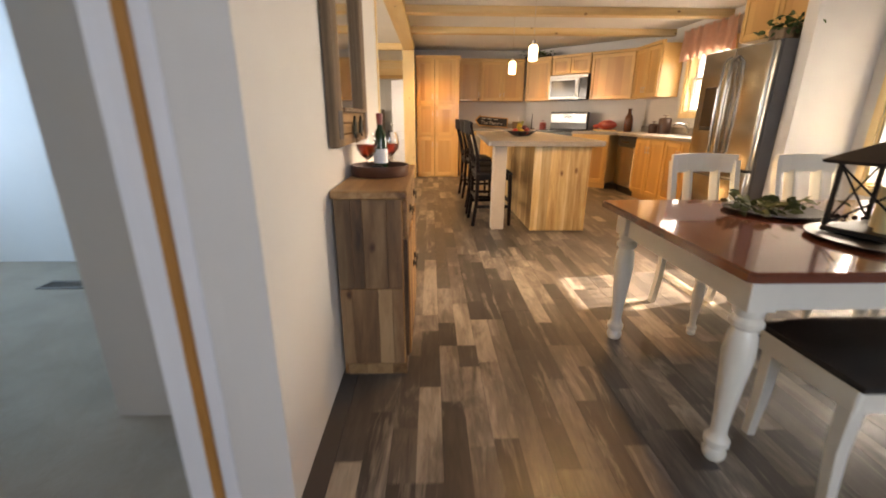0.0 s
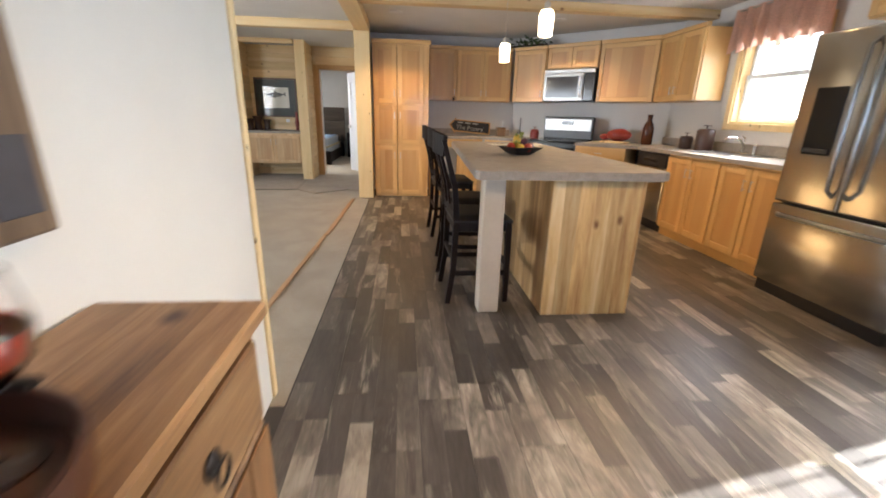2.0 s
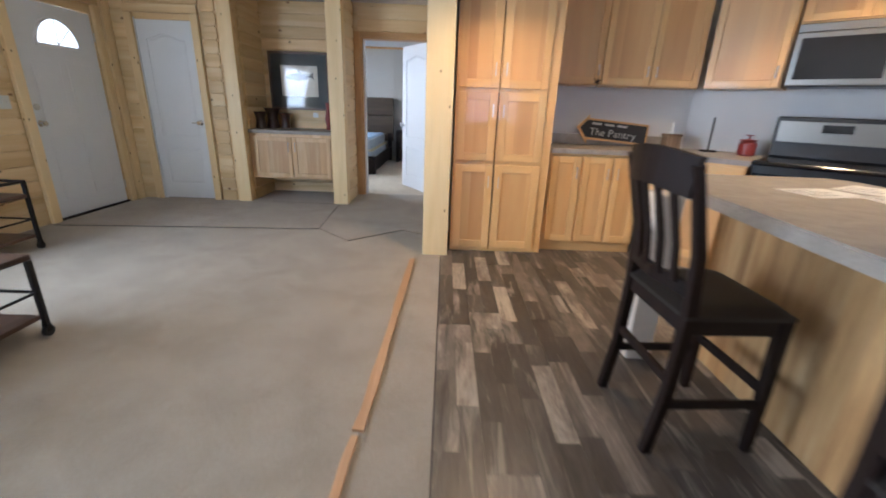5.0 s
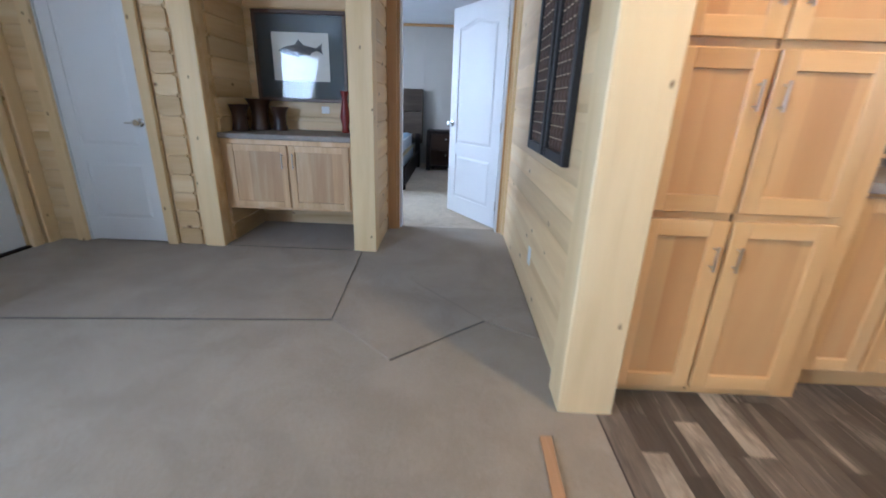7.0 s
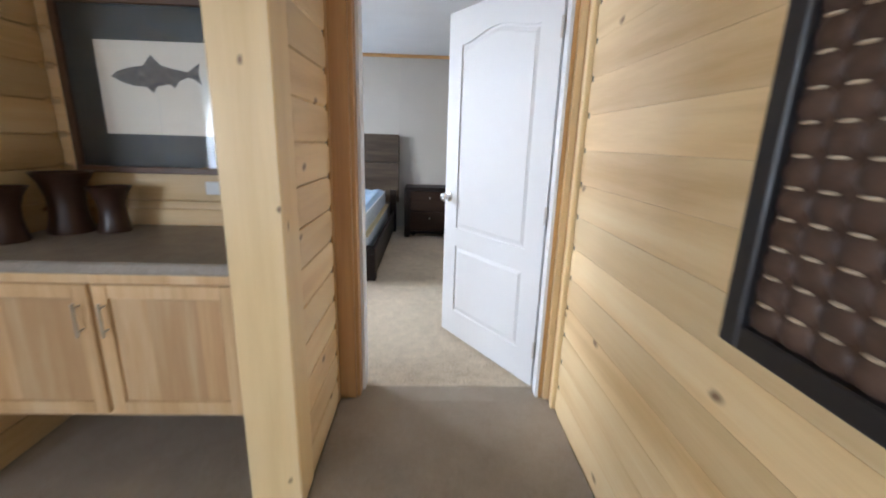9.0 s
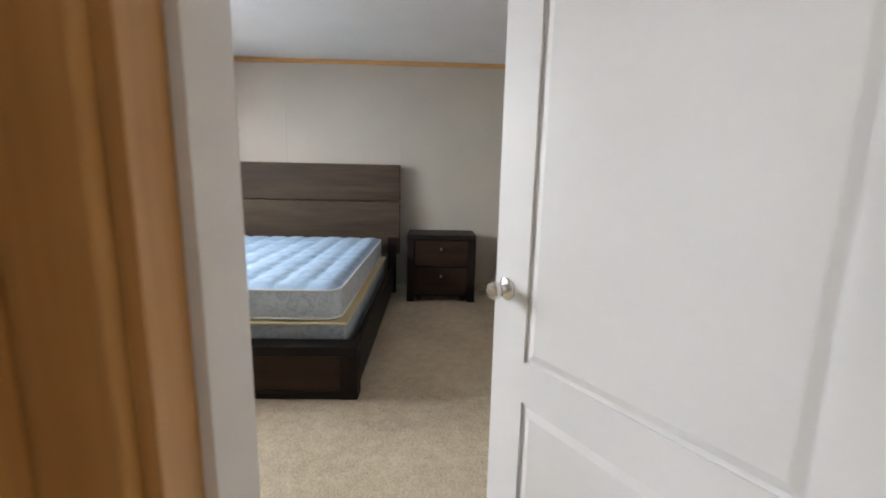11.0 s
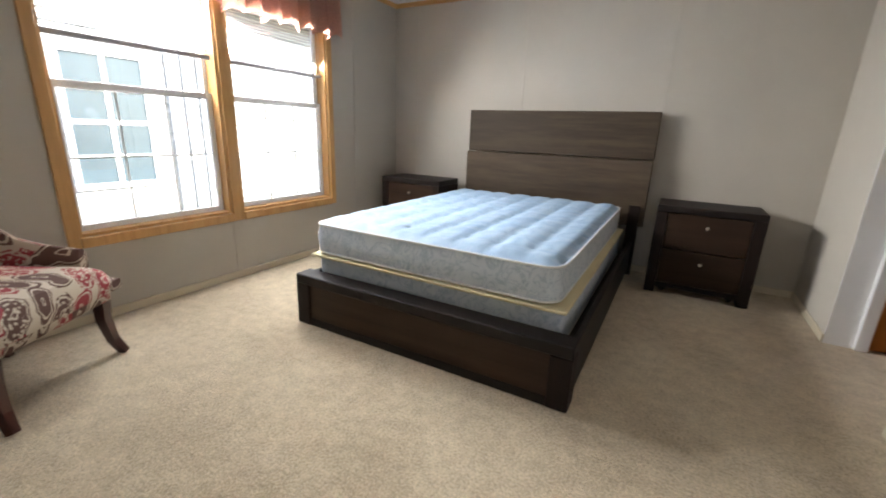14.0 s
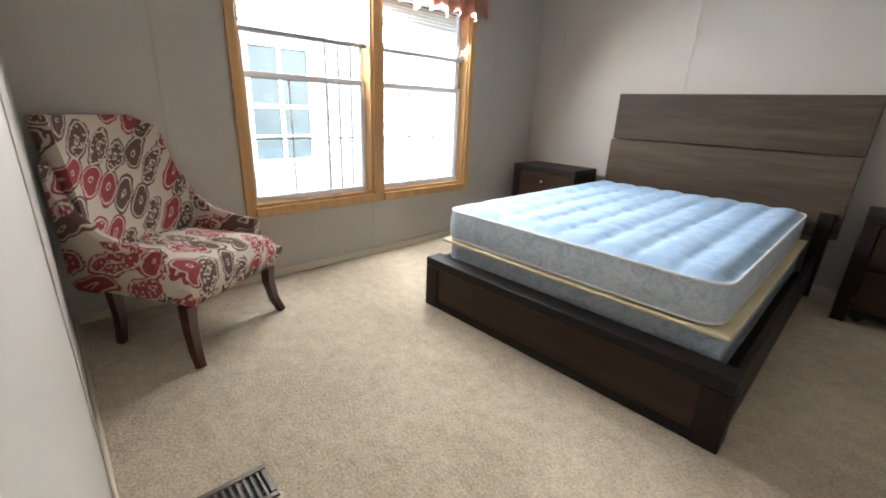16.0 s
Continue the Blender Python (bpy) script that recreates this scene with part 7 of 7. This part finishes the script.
bm = boxes((-0.785, 0.80, -1.03, 1.03, 0, 0.016), bevel=0.004)
part("pad", bm, FOAM, fo)
bs = thing("box_spring", "pale blue damask box spring in the bed frame", "box spring", (-2.085, 14.36, 0.17))
part("ticking", boxes((-0.765, 0.775, -1.01, 1.02, 0, 0.232), bevel=0.03, seg=3), DAMASK_SIDE, bs, smooth=True)
for z in (0.035, 0.222):
    rim = [(-0.767, -0.99), (-0.75, -1.012), (0.76, -1.012), (0.777, -0.99), (0.777, 1.0), (0.76, 1.022), (-0.75, 1.022), (-0.767, 1.0), (-0.767, -0.99)]
    part("piping", sweep(bmesh.new(), [(x, y, z) for x, y in rim], 0.004, 0.004, 6), PIPE, bs, "white piping", True)


def nightstand(at, label):
    n = thing("nightstand", label, "nightstand", at, 0, "nightstands beside the bed")
    w, d, h = 0.70, 0.42, 0.70
    part("top", boxes((0, w, 0, d, h - 0.05, h), bevel=0.004), ESPRESSO_X, n)
    for x in (0, w - 0.075):
        part("side", boxes((x, x + 0.075, 0.002, d, 0.0, h - 0.051), bevel=0.003), ESPRESSO, n)
    part("back", boxes((0.076, w - 0.076, d - 0.02, d, 0.06, h - 0.051)), ESPRESSO_X, n)
    part("apron", prism(bmesh.new(), [(0.076, 0.05), (0.13, 0.02), (0.16, 0.05), (w - 0.16, 0.05), (w - 0.13, 0.02), (w - 0.076, 0.05), (w - 0.076, 0.085), (0.076, 0.085)], 0, 0.02), ESPRESSO_X, n).matrix_basis = pose(0, 0.028, 0, 90, 0, 0)
    for z0, z1 in ((0.09, 0.36), (0.37, 0.645)):
        dr = part("drawer", boxes((0.078, w - 0.078, 0.012, 0.035, z0, z1), bevel=0.003), WALNUT_X, n, "dark walnut drawer front")
        part("knob", lathe(bmesh.new(), [(0.006, 0), (0.006, 0.012), (0.013, 0.018), (0.011, 0.026), (0.004, 0.028)], 12), NICKEL, dr, "small metal knob", True).matrix_basis = pose(w / 2, 0.012, (z0 + z1) / 2 + 0.05, 90, 0, 0)
    return n


nightstand((-1.05, 15.10, 0), "dark espresso two-drawer nightstand beside the bed")
nightstand((-3.70, 15.10, 0), "dark espresso two-drawer nightstand near the window")

# ---- patterned chair ----
k = Mat("ikat_fabric")
tc = k.add("TexCoord")
sp3 = k.add("SeparateXYZ")
k.join(tc.outputs["Object"], sp3.inputs[0])


def blend(a_, ka, b_, kb):
    m1, m2 = k.add("Math"), k.add("Math")
    m1.operation, m2.operation = "MULTIPLY", "MULTIPLY_ADD"
    k.join(a_, m1.inputs[0])
    m1.inputs[1].default_value = ka
    k.join(b_, m2.inputs[0])
    m2.inputs[1].default_value = kb
    k.join(m1.outputs[0], m2.inputs[2])
    return m2.outputs[0]


along, across = blend(sp3.outputs["Z"], 1.0, sp3.outputs["Y"], -0.8), blend(sp3.outputs["X"], 1.0, sp3.outputs["Y"], 0.45)
cloth_uv = k.add("CombineXYZ")
k.join(blend(across, 9.4, along, 7.0), cloth_uv.inputs[0])
k.join(blend(along, 2.9, across, -2.4), cloth_uv.inputs[1])
wz = k.add("TexNoise", Scale=7.0, Detail=2.0)
k.join(tc.outputs["Object"], wz.inputs["Vector"])
wv = k.add("VectorMath")
wv.operation = "MULTIPLY_ADD"
k.join(wz.outputs["Color"], wv.inputs[0])
wv.inputs[1].default_value = (0.75, 0.6, 0.0)
k.join(cloth_uv.outputs[0], wv.inputs[2])
vo = k.add("TexVoronoi", Scale=1.0)
vo.voronoi_dimensions = "2D"
vo.inputs["Randomness"].default_value = 0.38
k.join(wv.outputs[0], vo.inputs["Vector"])


def bands(stops):
    r = k.add("ValToRGB")
    r.color_ramp.interpolation = "CONSTANT"
    r.color_ramp.elements[0].color = (0, 0, 0, 1)
    r.color_ramp.elements.remove(r.color_ramp.elements[1])
    for at_, on in stops:
        r.color_ramp.elements.new(at_).color = (on, on, on, 1)
    k.join(vo.outputs["Distance"], r.inputs["Fac"])
    return r.outputs["Color"]


motif = bands(((0.0, 1), (0.06, 0), (0.10, 1), (0.37, 0), (0.42, 1), (0.49, 0)))
specks = k.add("TexVoronoi", Scale=55.0)
k.join(tc.outputs["Object"], specks.inputs["Vector"])
dots = k.ramp(specks.outputs["Distance"], [(0.30, (1, 1, 1)), (0.42, (0, 0, 0))])
ground = (0.55, 0.475, 0.385)
pick = k.add("SeparateColor")
k.join(vo.outputs["Color"], pick.inputs[0])
which = k.add("Math")
which.operation = "GREATER_THAN"
which.inputs[1].default_value = 0.52
k.join(pick.outputs[0], which.inputs[0])
thread = k.mix(which.outputs[0], (0.29, 0.040, 0.048), (0.115, 0.060, 0.048))
spotted = k.add("Math")
spotted.operation = "LESS_THAN"
spotted.inputs[1].default_value = 0.5
k.join(pick.outputs[1], spotted.inputs[0])
speck = k.add("Math")
speck.operation = "MULTIPLY"
k.join(spotted.outputs[0], speck.inputs[0])
k.join(dots, speck.inputs[1])
fab = k.mix(motif, ground, k.mix(speck.outputs[0], thread, ground))
wv2 = k.noise(tc.outputs["Object"], 420, 2)
k.bump(wv2, 0.3, 0.001)
IKAT = k.set(fab, 0.85)
MAHOG = wood("mahogany_leg", (0.035, 0.010, 0.008), (0.065, 0.018, 0.014), (0.095, 0.028, 0.02), "z", 0.3, ring=8, coat=0.4)
ch = thing("armchair", "high-backed chair in red and brown ikat fabric with mahogany legs", "chair", (-3.46, 12.0, 0), -58)
# local: sitter looks towards +y; x is the sitter's right
part("seat", cushion(0.66, 0.66, 0.14), IKAT, ch, "patterned padded seat", True, at=(0, 0.02, 0.36))
part("seat_base", boxes((-0.30, 0.30, -0.30, 0.32, 0.30, 0.372), bevel=0.02, seg=2), IKAT, ch, smooth=True)
bm = bmesh.new()
secs = []
prof = [(-0.28, 0.31, 0.33, 0.10), (-0.29, 0.45, 0.325, 0.12), (-0.31, 0.6, 0.31, 0.12), (-0.345, 0.75, 0.285, 0.11), (-0.39, 0.92, 0.268, 0.095), (-0.43, 1.07, 0.262, 0.08), (-0.44, 1.105, 0.258, 0.05)]
n = 12
for y, z, hw, th in prof:
    front = [bm.verts.new((-hw + 2 * hw * i / n, y + th * (0.5 + 0.12 * (1 - abs(2 * i / n - 1) ** 2)) + 0.05 * abs(2 * i / n - 1) ** 3, z)) for i in range(n + 1)]
    back = [bm.verts.new((-hw + 2 * hw * i / n, y - th * 0.45 - 0.02 * (1 - abs(2 * i / n - 1) ** 2), z)) for i in range(n, -1, -1)]
    secs.append(front + back)
for a, b in zip(secs, secs[1:]):
    m = len(a)
    for i in range(m):
        bm.faces.new((a[i], a[(i + 1) % m], b[(i + 1) % m], b[i]))
bm.faces.new(list(reversed(secs[0])))
bm.faces.new(secs[-1])
part("backrest", bm, IKAT, ch, "tall patterned back", True)
for sx in (-1, 1):
    bm = bmesh.new()
    secs = []
    for y, ztop in ((-0.34, 0.92), (-0.30, 0.80), (-0.22, 0.69), (-0.10, 0.61), (0.04, 0.575), (0.16, 0.565), (0.20, 0.56)):
        w0, w1 = 0.295, 0.345
        secs.append([bm.verts.new((sx * w0, y, 0.33)), bm.verts.new((sx * (w1 - 0.01), y, 0.33)), bm.verts.new((sx * w1, y, ztop - 0.02)), bm.verts.new((sx * (w1 - 0.02), y, ztop)), bm.verts.new((sx * (w0 + 0.01), y, ztop)), bm.verts.new((sx * w0, y, ztop - 0.02))])
    for a, b in zip(secs, secs[1:]):
        for i in range(6):
            bm.faces.new((a[i], a[(i + 1) % 6], b[(i + 1) % 6], b[i]))
    bm.faces.new(secs[0])
    bm.faces.new(secs[-1])
    part("arm", bm, IKAT, ch, "low sloping patterned arm", True)
    part("leg", sweep(bmesh.new(), [(sx * 0.285, 0.27, 0.305), (sx * 0.285, 0.265, 0.2), (sx * 0.295, 0.285, 0.08), (sx * 0.312, 0.32, 0.0)], [0.055, 0.048, 0.04, 0.034], [0.055, 0.048, 0.04, 0.034]), MAHOG, ch, "curved mahogany front leg")
    part("leg", sweep(bmesh.new(), [(sx * 0.25, -0.21, 0.305), (sx * 0.25, -0.20, 0.15), (sx * 0.255, -0.22, 0.0)], [0.05, 0.042, 0.034], [0.05, 0.042, 0.034]), MAHOG, ch, "mahogany back leg")
floor_vent("brown metal floor vent in the bedroom carpet", (-2.2, 11.73, 0), 88)

# ---- bedroom window and what lies outside ----
wy0, wy1 = 12.52, 14.52
win_half = (wy1 - wy0 - 0.09) / 2
for nm, y in (("window_5", wy0), ("window_6", wy0 + win_half + 0.09)):
    sash_window(nm, "tall white single-hung bedroom window in an oak casing", (-3.88, y, 0.52), 90, win_half, 1.53, TRIM_OAK, 0.06, (2, 1))
structure("trim_mullion", boxes((-4.02, -3.881, wy0 + win_half + 0.0005, wy0 + win_half + 0.0895, 0.52, 2.05)), TRIM_OAK, "oak mullion between the bedroom windows", "trim")
for y in (wy0, wy0 + win_half + 0.09):
    b = thing("window_blind", "raised white slatted blind at the top of the window", "blind", (-3.93, y + win_half / 2, 0), 90, "bedroom blinds")
    for kk in range(16):
        part("slat", boxes((-win_half / 2 + 0.03, win_half / 2 - 0.03, -0.011, 0.011, -0.0005, 0.0005)), VINYL_WHITE, b).matrix_basis = pose(0, 0, 1.645 + kk * 0.024, 18, 0, 0)
    part("bottom_rail", boxes((-win_half / 2 + 0.025, win_half / 2 - 0.025, -0.013, 0.013, 1.60, 1.628), bevel=0.003), plain("grey_rail", (0.42, 0.42, 0.44), 0.5), b)
    part("headrail", boxes((-win_half / 2 + 0.02, win_half / 2 - 0.02, -0.016, 0.016, 2.0, 2.03)), VINYL_WHITE, b)
valance("bedroom_valance", "coral ruffled cloth valance above the bedroom window", (-3.86, 12.35, 2.40), 90, 2.29, 0.46, (0.66, 0.40, 0.31), 14, 9)

SIDING = plain("white_siding", (0.34, 0.35, 0.36), 0.6, vary=0.06, grain=30)
nb = thing("neighbour_house", "white-sided neighbouring house with dark windows and a railing", "house", (-8.2, 13.0, -0.5))
part("wall", boxes((-0.3, 0, -14, 14, 0, 3.6)), SIDING, nb)
bm = bmesh.new()
for kk in range(22):
    vs = [bm.verts.new(p) for p in ((0.001, -14, 0.3 + kk * 0.15), (0.022, -14, 0.3 + kk * 0.15), (0.001, -14, 0.45 + kk * 0.15), (0.001, 14, 0.3 + kk * 0.15), (0.022, 14, 0.3 + kk * 0.15), (0.001, 14, 0.45 + kk * 0.15))]
    for f in ((0, 1, 2), (3, 5, 4), (1, 4, 5, 2), (0, 3, 4, 1)):
        bm.faces.new([vs[q] for q in f])
tagged(part("siding", bm, SIDING, nb), kind="stuff")
part("roof", boxes((-1.5, 0.5, -14.2, 14.2, 3.6, 3.75)), plain("shingle_grey", (0.12, 0.12, 0.125), 0.9, vary=0.3), nb)
DARKGLASS = plain("dusk_glass", (0.06, 0.085, 0.10), 0.25, vary=0.2, bump=0.0)
for y in (-5.5, 1.6, 7.0):
    w = part("window", boxes((0.023, 0.06, y - 0.55, y - 0.48, 0.7, 2.6), (0.023, 0.06, y + 0.48, y + 0.55, 0.7, 2.6), (0.023, 0.06, y - 0.48, y + 0.48, 0.7, 0.78), (0.023, 0.06, y - 0.48, y + 0.48, 2.52, 2.6), (0.023, 0.055, y - 0.03, y + 0.03, 0.78, 2.52), (0.023, 0.05, y - 0.48, y - 0.03, 1.6, 1.66), (0.023, 0.05, y + 0.03, y + 0.48, 1.6, 1.66), (0.023, 0.05, y - 0.48, y - 0.03, 1.15, 1.18), (0.023, 0.05, y + 0.03, y + 0.48, 1.15, 1.18), (0.023, 0.05, y - 0.48, y - 0.03, 2.05, 2.08), (0.023, 0.05, y + 0.03, y + 0.48, 2.05, 2.08)), VINYL_WHITE, nb, "white framed window")
    part("pane", boxes((0.018, 0.03, y - 0.49, y + 0.49, 0.76, 2.54)), DARKGLASS, w, "dark reflecting pane")
for y in (2.45, 2.7, 2.95):
    part("downspout", tube(bmesh.new(), (0.07, y, 0), (0.07, y, 3.5), 0.025, sides=8), plain("grey_pipe", (0.60, 0.61, 0.62), 0.5), nb)


# ---- boards of walls and floors ----
def board_mesh(name, length, high, thick, material, groove=0.006, notch=0.03, far_end=True, near_end=True):
    """A tongue-and-groove board with a chamfered lower edge and notched ends: along x, height along z, face at -y."""
    bm = bmesh.new()

    def ring(x, low, top):
        pts = [(0, low), (-thick + groove, low + 0.0002), (-thick, low + groove * 1.1), (-thick - groove * 0.25, high * 0.5), (-thick, top - groove * 0.3), (-thick + groove * 0.3, top - 0.0002), (0, top - 0.0002)]
        return [bm.verts.new((x, y, z)) for y, z in pts]

    n = min(notch, length * 0.1)
    ends = [(length - n - 0.001, 0, high), (length - n, 0.011, high - 0.011), (length, 0.011, high - 0.011)] if far_end else [(length, 0, high)]
    rings = [ring(*r) for r in ([(0, 0.011, high - 0.011), (n, 0.011, high - 0.011), (n + 0.001, 0, high)] if near_end else [(0, 0, high)]) + ends]
    for a, b in zip(rings, rings[1:]):
        for i in range(7):
            k = (i + 1) % 7
            bm.faces.new((a[i], a[k], b[k], b[i]))
    bm.faces.new(rings[0])
    bm.faces.new(list(reversed(rings[-1])))
    return mesh_of(name, bm, material)


BH = 0.1435
def clad(parent_name, at, turn, length, z_from=0.0, z_to=H - 0.002, thick=0.02, cut=0.008, far_end=True, near_end=True):
    """Boards stacked up a wall; at: its lower left corner seen from the room."""
    parent = bpy.data.objects[parent_name]
    me = board_mesh("board", length, BH, thick, PINE_X, cut, far_end=far_end, near_end=near_end)
    z = z_from
    while z + BH <= z_to + 0.02:
        ob = new("board", me)
        ob.parent = parent
        ob.matrix_basis = pose(at[0], at[1], z, 0, 0, turn)
        z += BH


clad("wall_hall", (-0.031, 11.22, 0), -90, 2.2, 0.0, 2.3, 0.02, 0.0012, False)
clad("wall_hall_left", (-1.171, 10.79, 0), 90, 0.47, near_end=False)
clad("wall_closet", (-2.735, 10.644, 0), 0, 0.17, 0, 2.3)
clad("wall_closet", (-3.74, 10.644, 0), 0, 0.16, 0, 2.3)
clad("wall_closet", (-3.56, 10.644, 0), 0, 0.81, 2.215, 2.36)
clad("wall_niche_left", (-2.399, 10.79, 0), 90, 0.59)
clad("wall_niche_back", (-2.375, 11.399, 0), 0, 1.05, 0.0, H, 0.018)
clad("wall_west", (XL + 0.001, 7.38, 0), 90, 1.95, 0, 2.44)
clad("wall_west", (XL + 0.001, 4.02, 0), 90, 0.98, 0, 2.44)
clad("wall_hall_end", (-1.1, 11.339, 0), 0, 1.0, 2.12, 2.44)

for x0, x1, y0, y1 in ((-0.072, -0.031, 11.222, 11.26),):
    structure("trim_corner", boxes((x0, x1, y0, y1, 0.0, 2.44), bevel=0.006), PINE_Z, "upright pine strip that ends the wall boards", "trim")
for x0, x1, y0, y1 in ((-0.06, -0.031, 11.262, 11.313), (-1.171, -1.15, 11.264, 11.313)):
    structure("trim_reveal", boxes((x0, x1, y0, y1, 0.0, 2.44), bevel=0.002), TRIM_OAK, "oak reveal beside the bedroom doorway", "trim")

# Black strips darken the board-end notches in place of shade.
for x0, x1, y0, y1 in ((-0.0455, -0.0302, 11.188, 11.2195), (-1.1716, -1.157, 11.231, 11.2625)):
    structure("trim_felt", boxes((x0, x1, y0, y1, 0.0, 2.3)), BLACK, "black strip that paints shade into the notches at the board ends", "trim")

# vinyl floor boards, staggered
PW, PL = 0.195, 1.24
rnd = random.Random(4)
bmv = boxes((0, PW - 0.0012, 0, PL - 0.0012, -0.0035, 0.0), bevel=0.0)
plank_me = mesh_of("vinyl_board", bmv, VINYL)
floor = bpy.data.objects["floor_vinyl"]
x = 0.076
while x < XR - 0.01:
    y = -2.0 - rnd.uniform(0, PL)
    while y < 9.7:
        y0, y1 = max(y, -2.0), min(y + PL, 9.68)
        if y1 - y0 > 0.1:
            full = y1 - y0 > PL - 0.01 and x + PW < XR
            me = plank_me if full else mesh_of("vinyl_board", boxes((0, min(PW, XR - x) - 0.0012, 0, y1 - y0 - 0.0012, -0.0035, 0.0)), VINYL)
            ob = new("vinyl_board", me)
            ob.parent = floor
            ob.matrix_basis = Matrix.Translation((x, y0, 0))
        y += PL
    x += PW
structure("trim_floor_edge", boxes((0.068, 0.0755, 4.0, 8.848, -0.003, 0.001)), UNDER, "thin edge strip between carpet and vinyl", "trim")
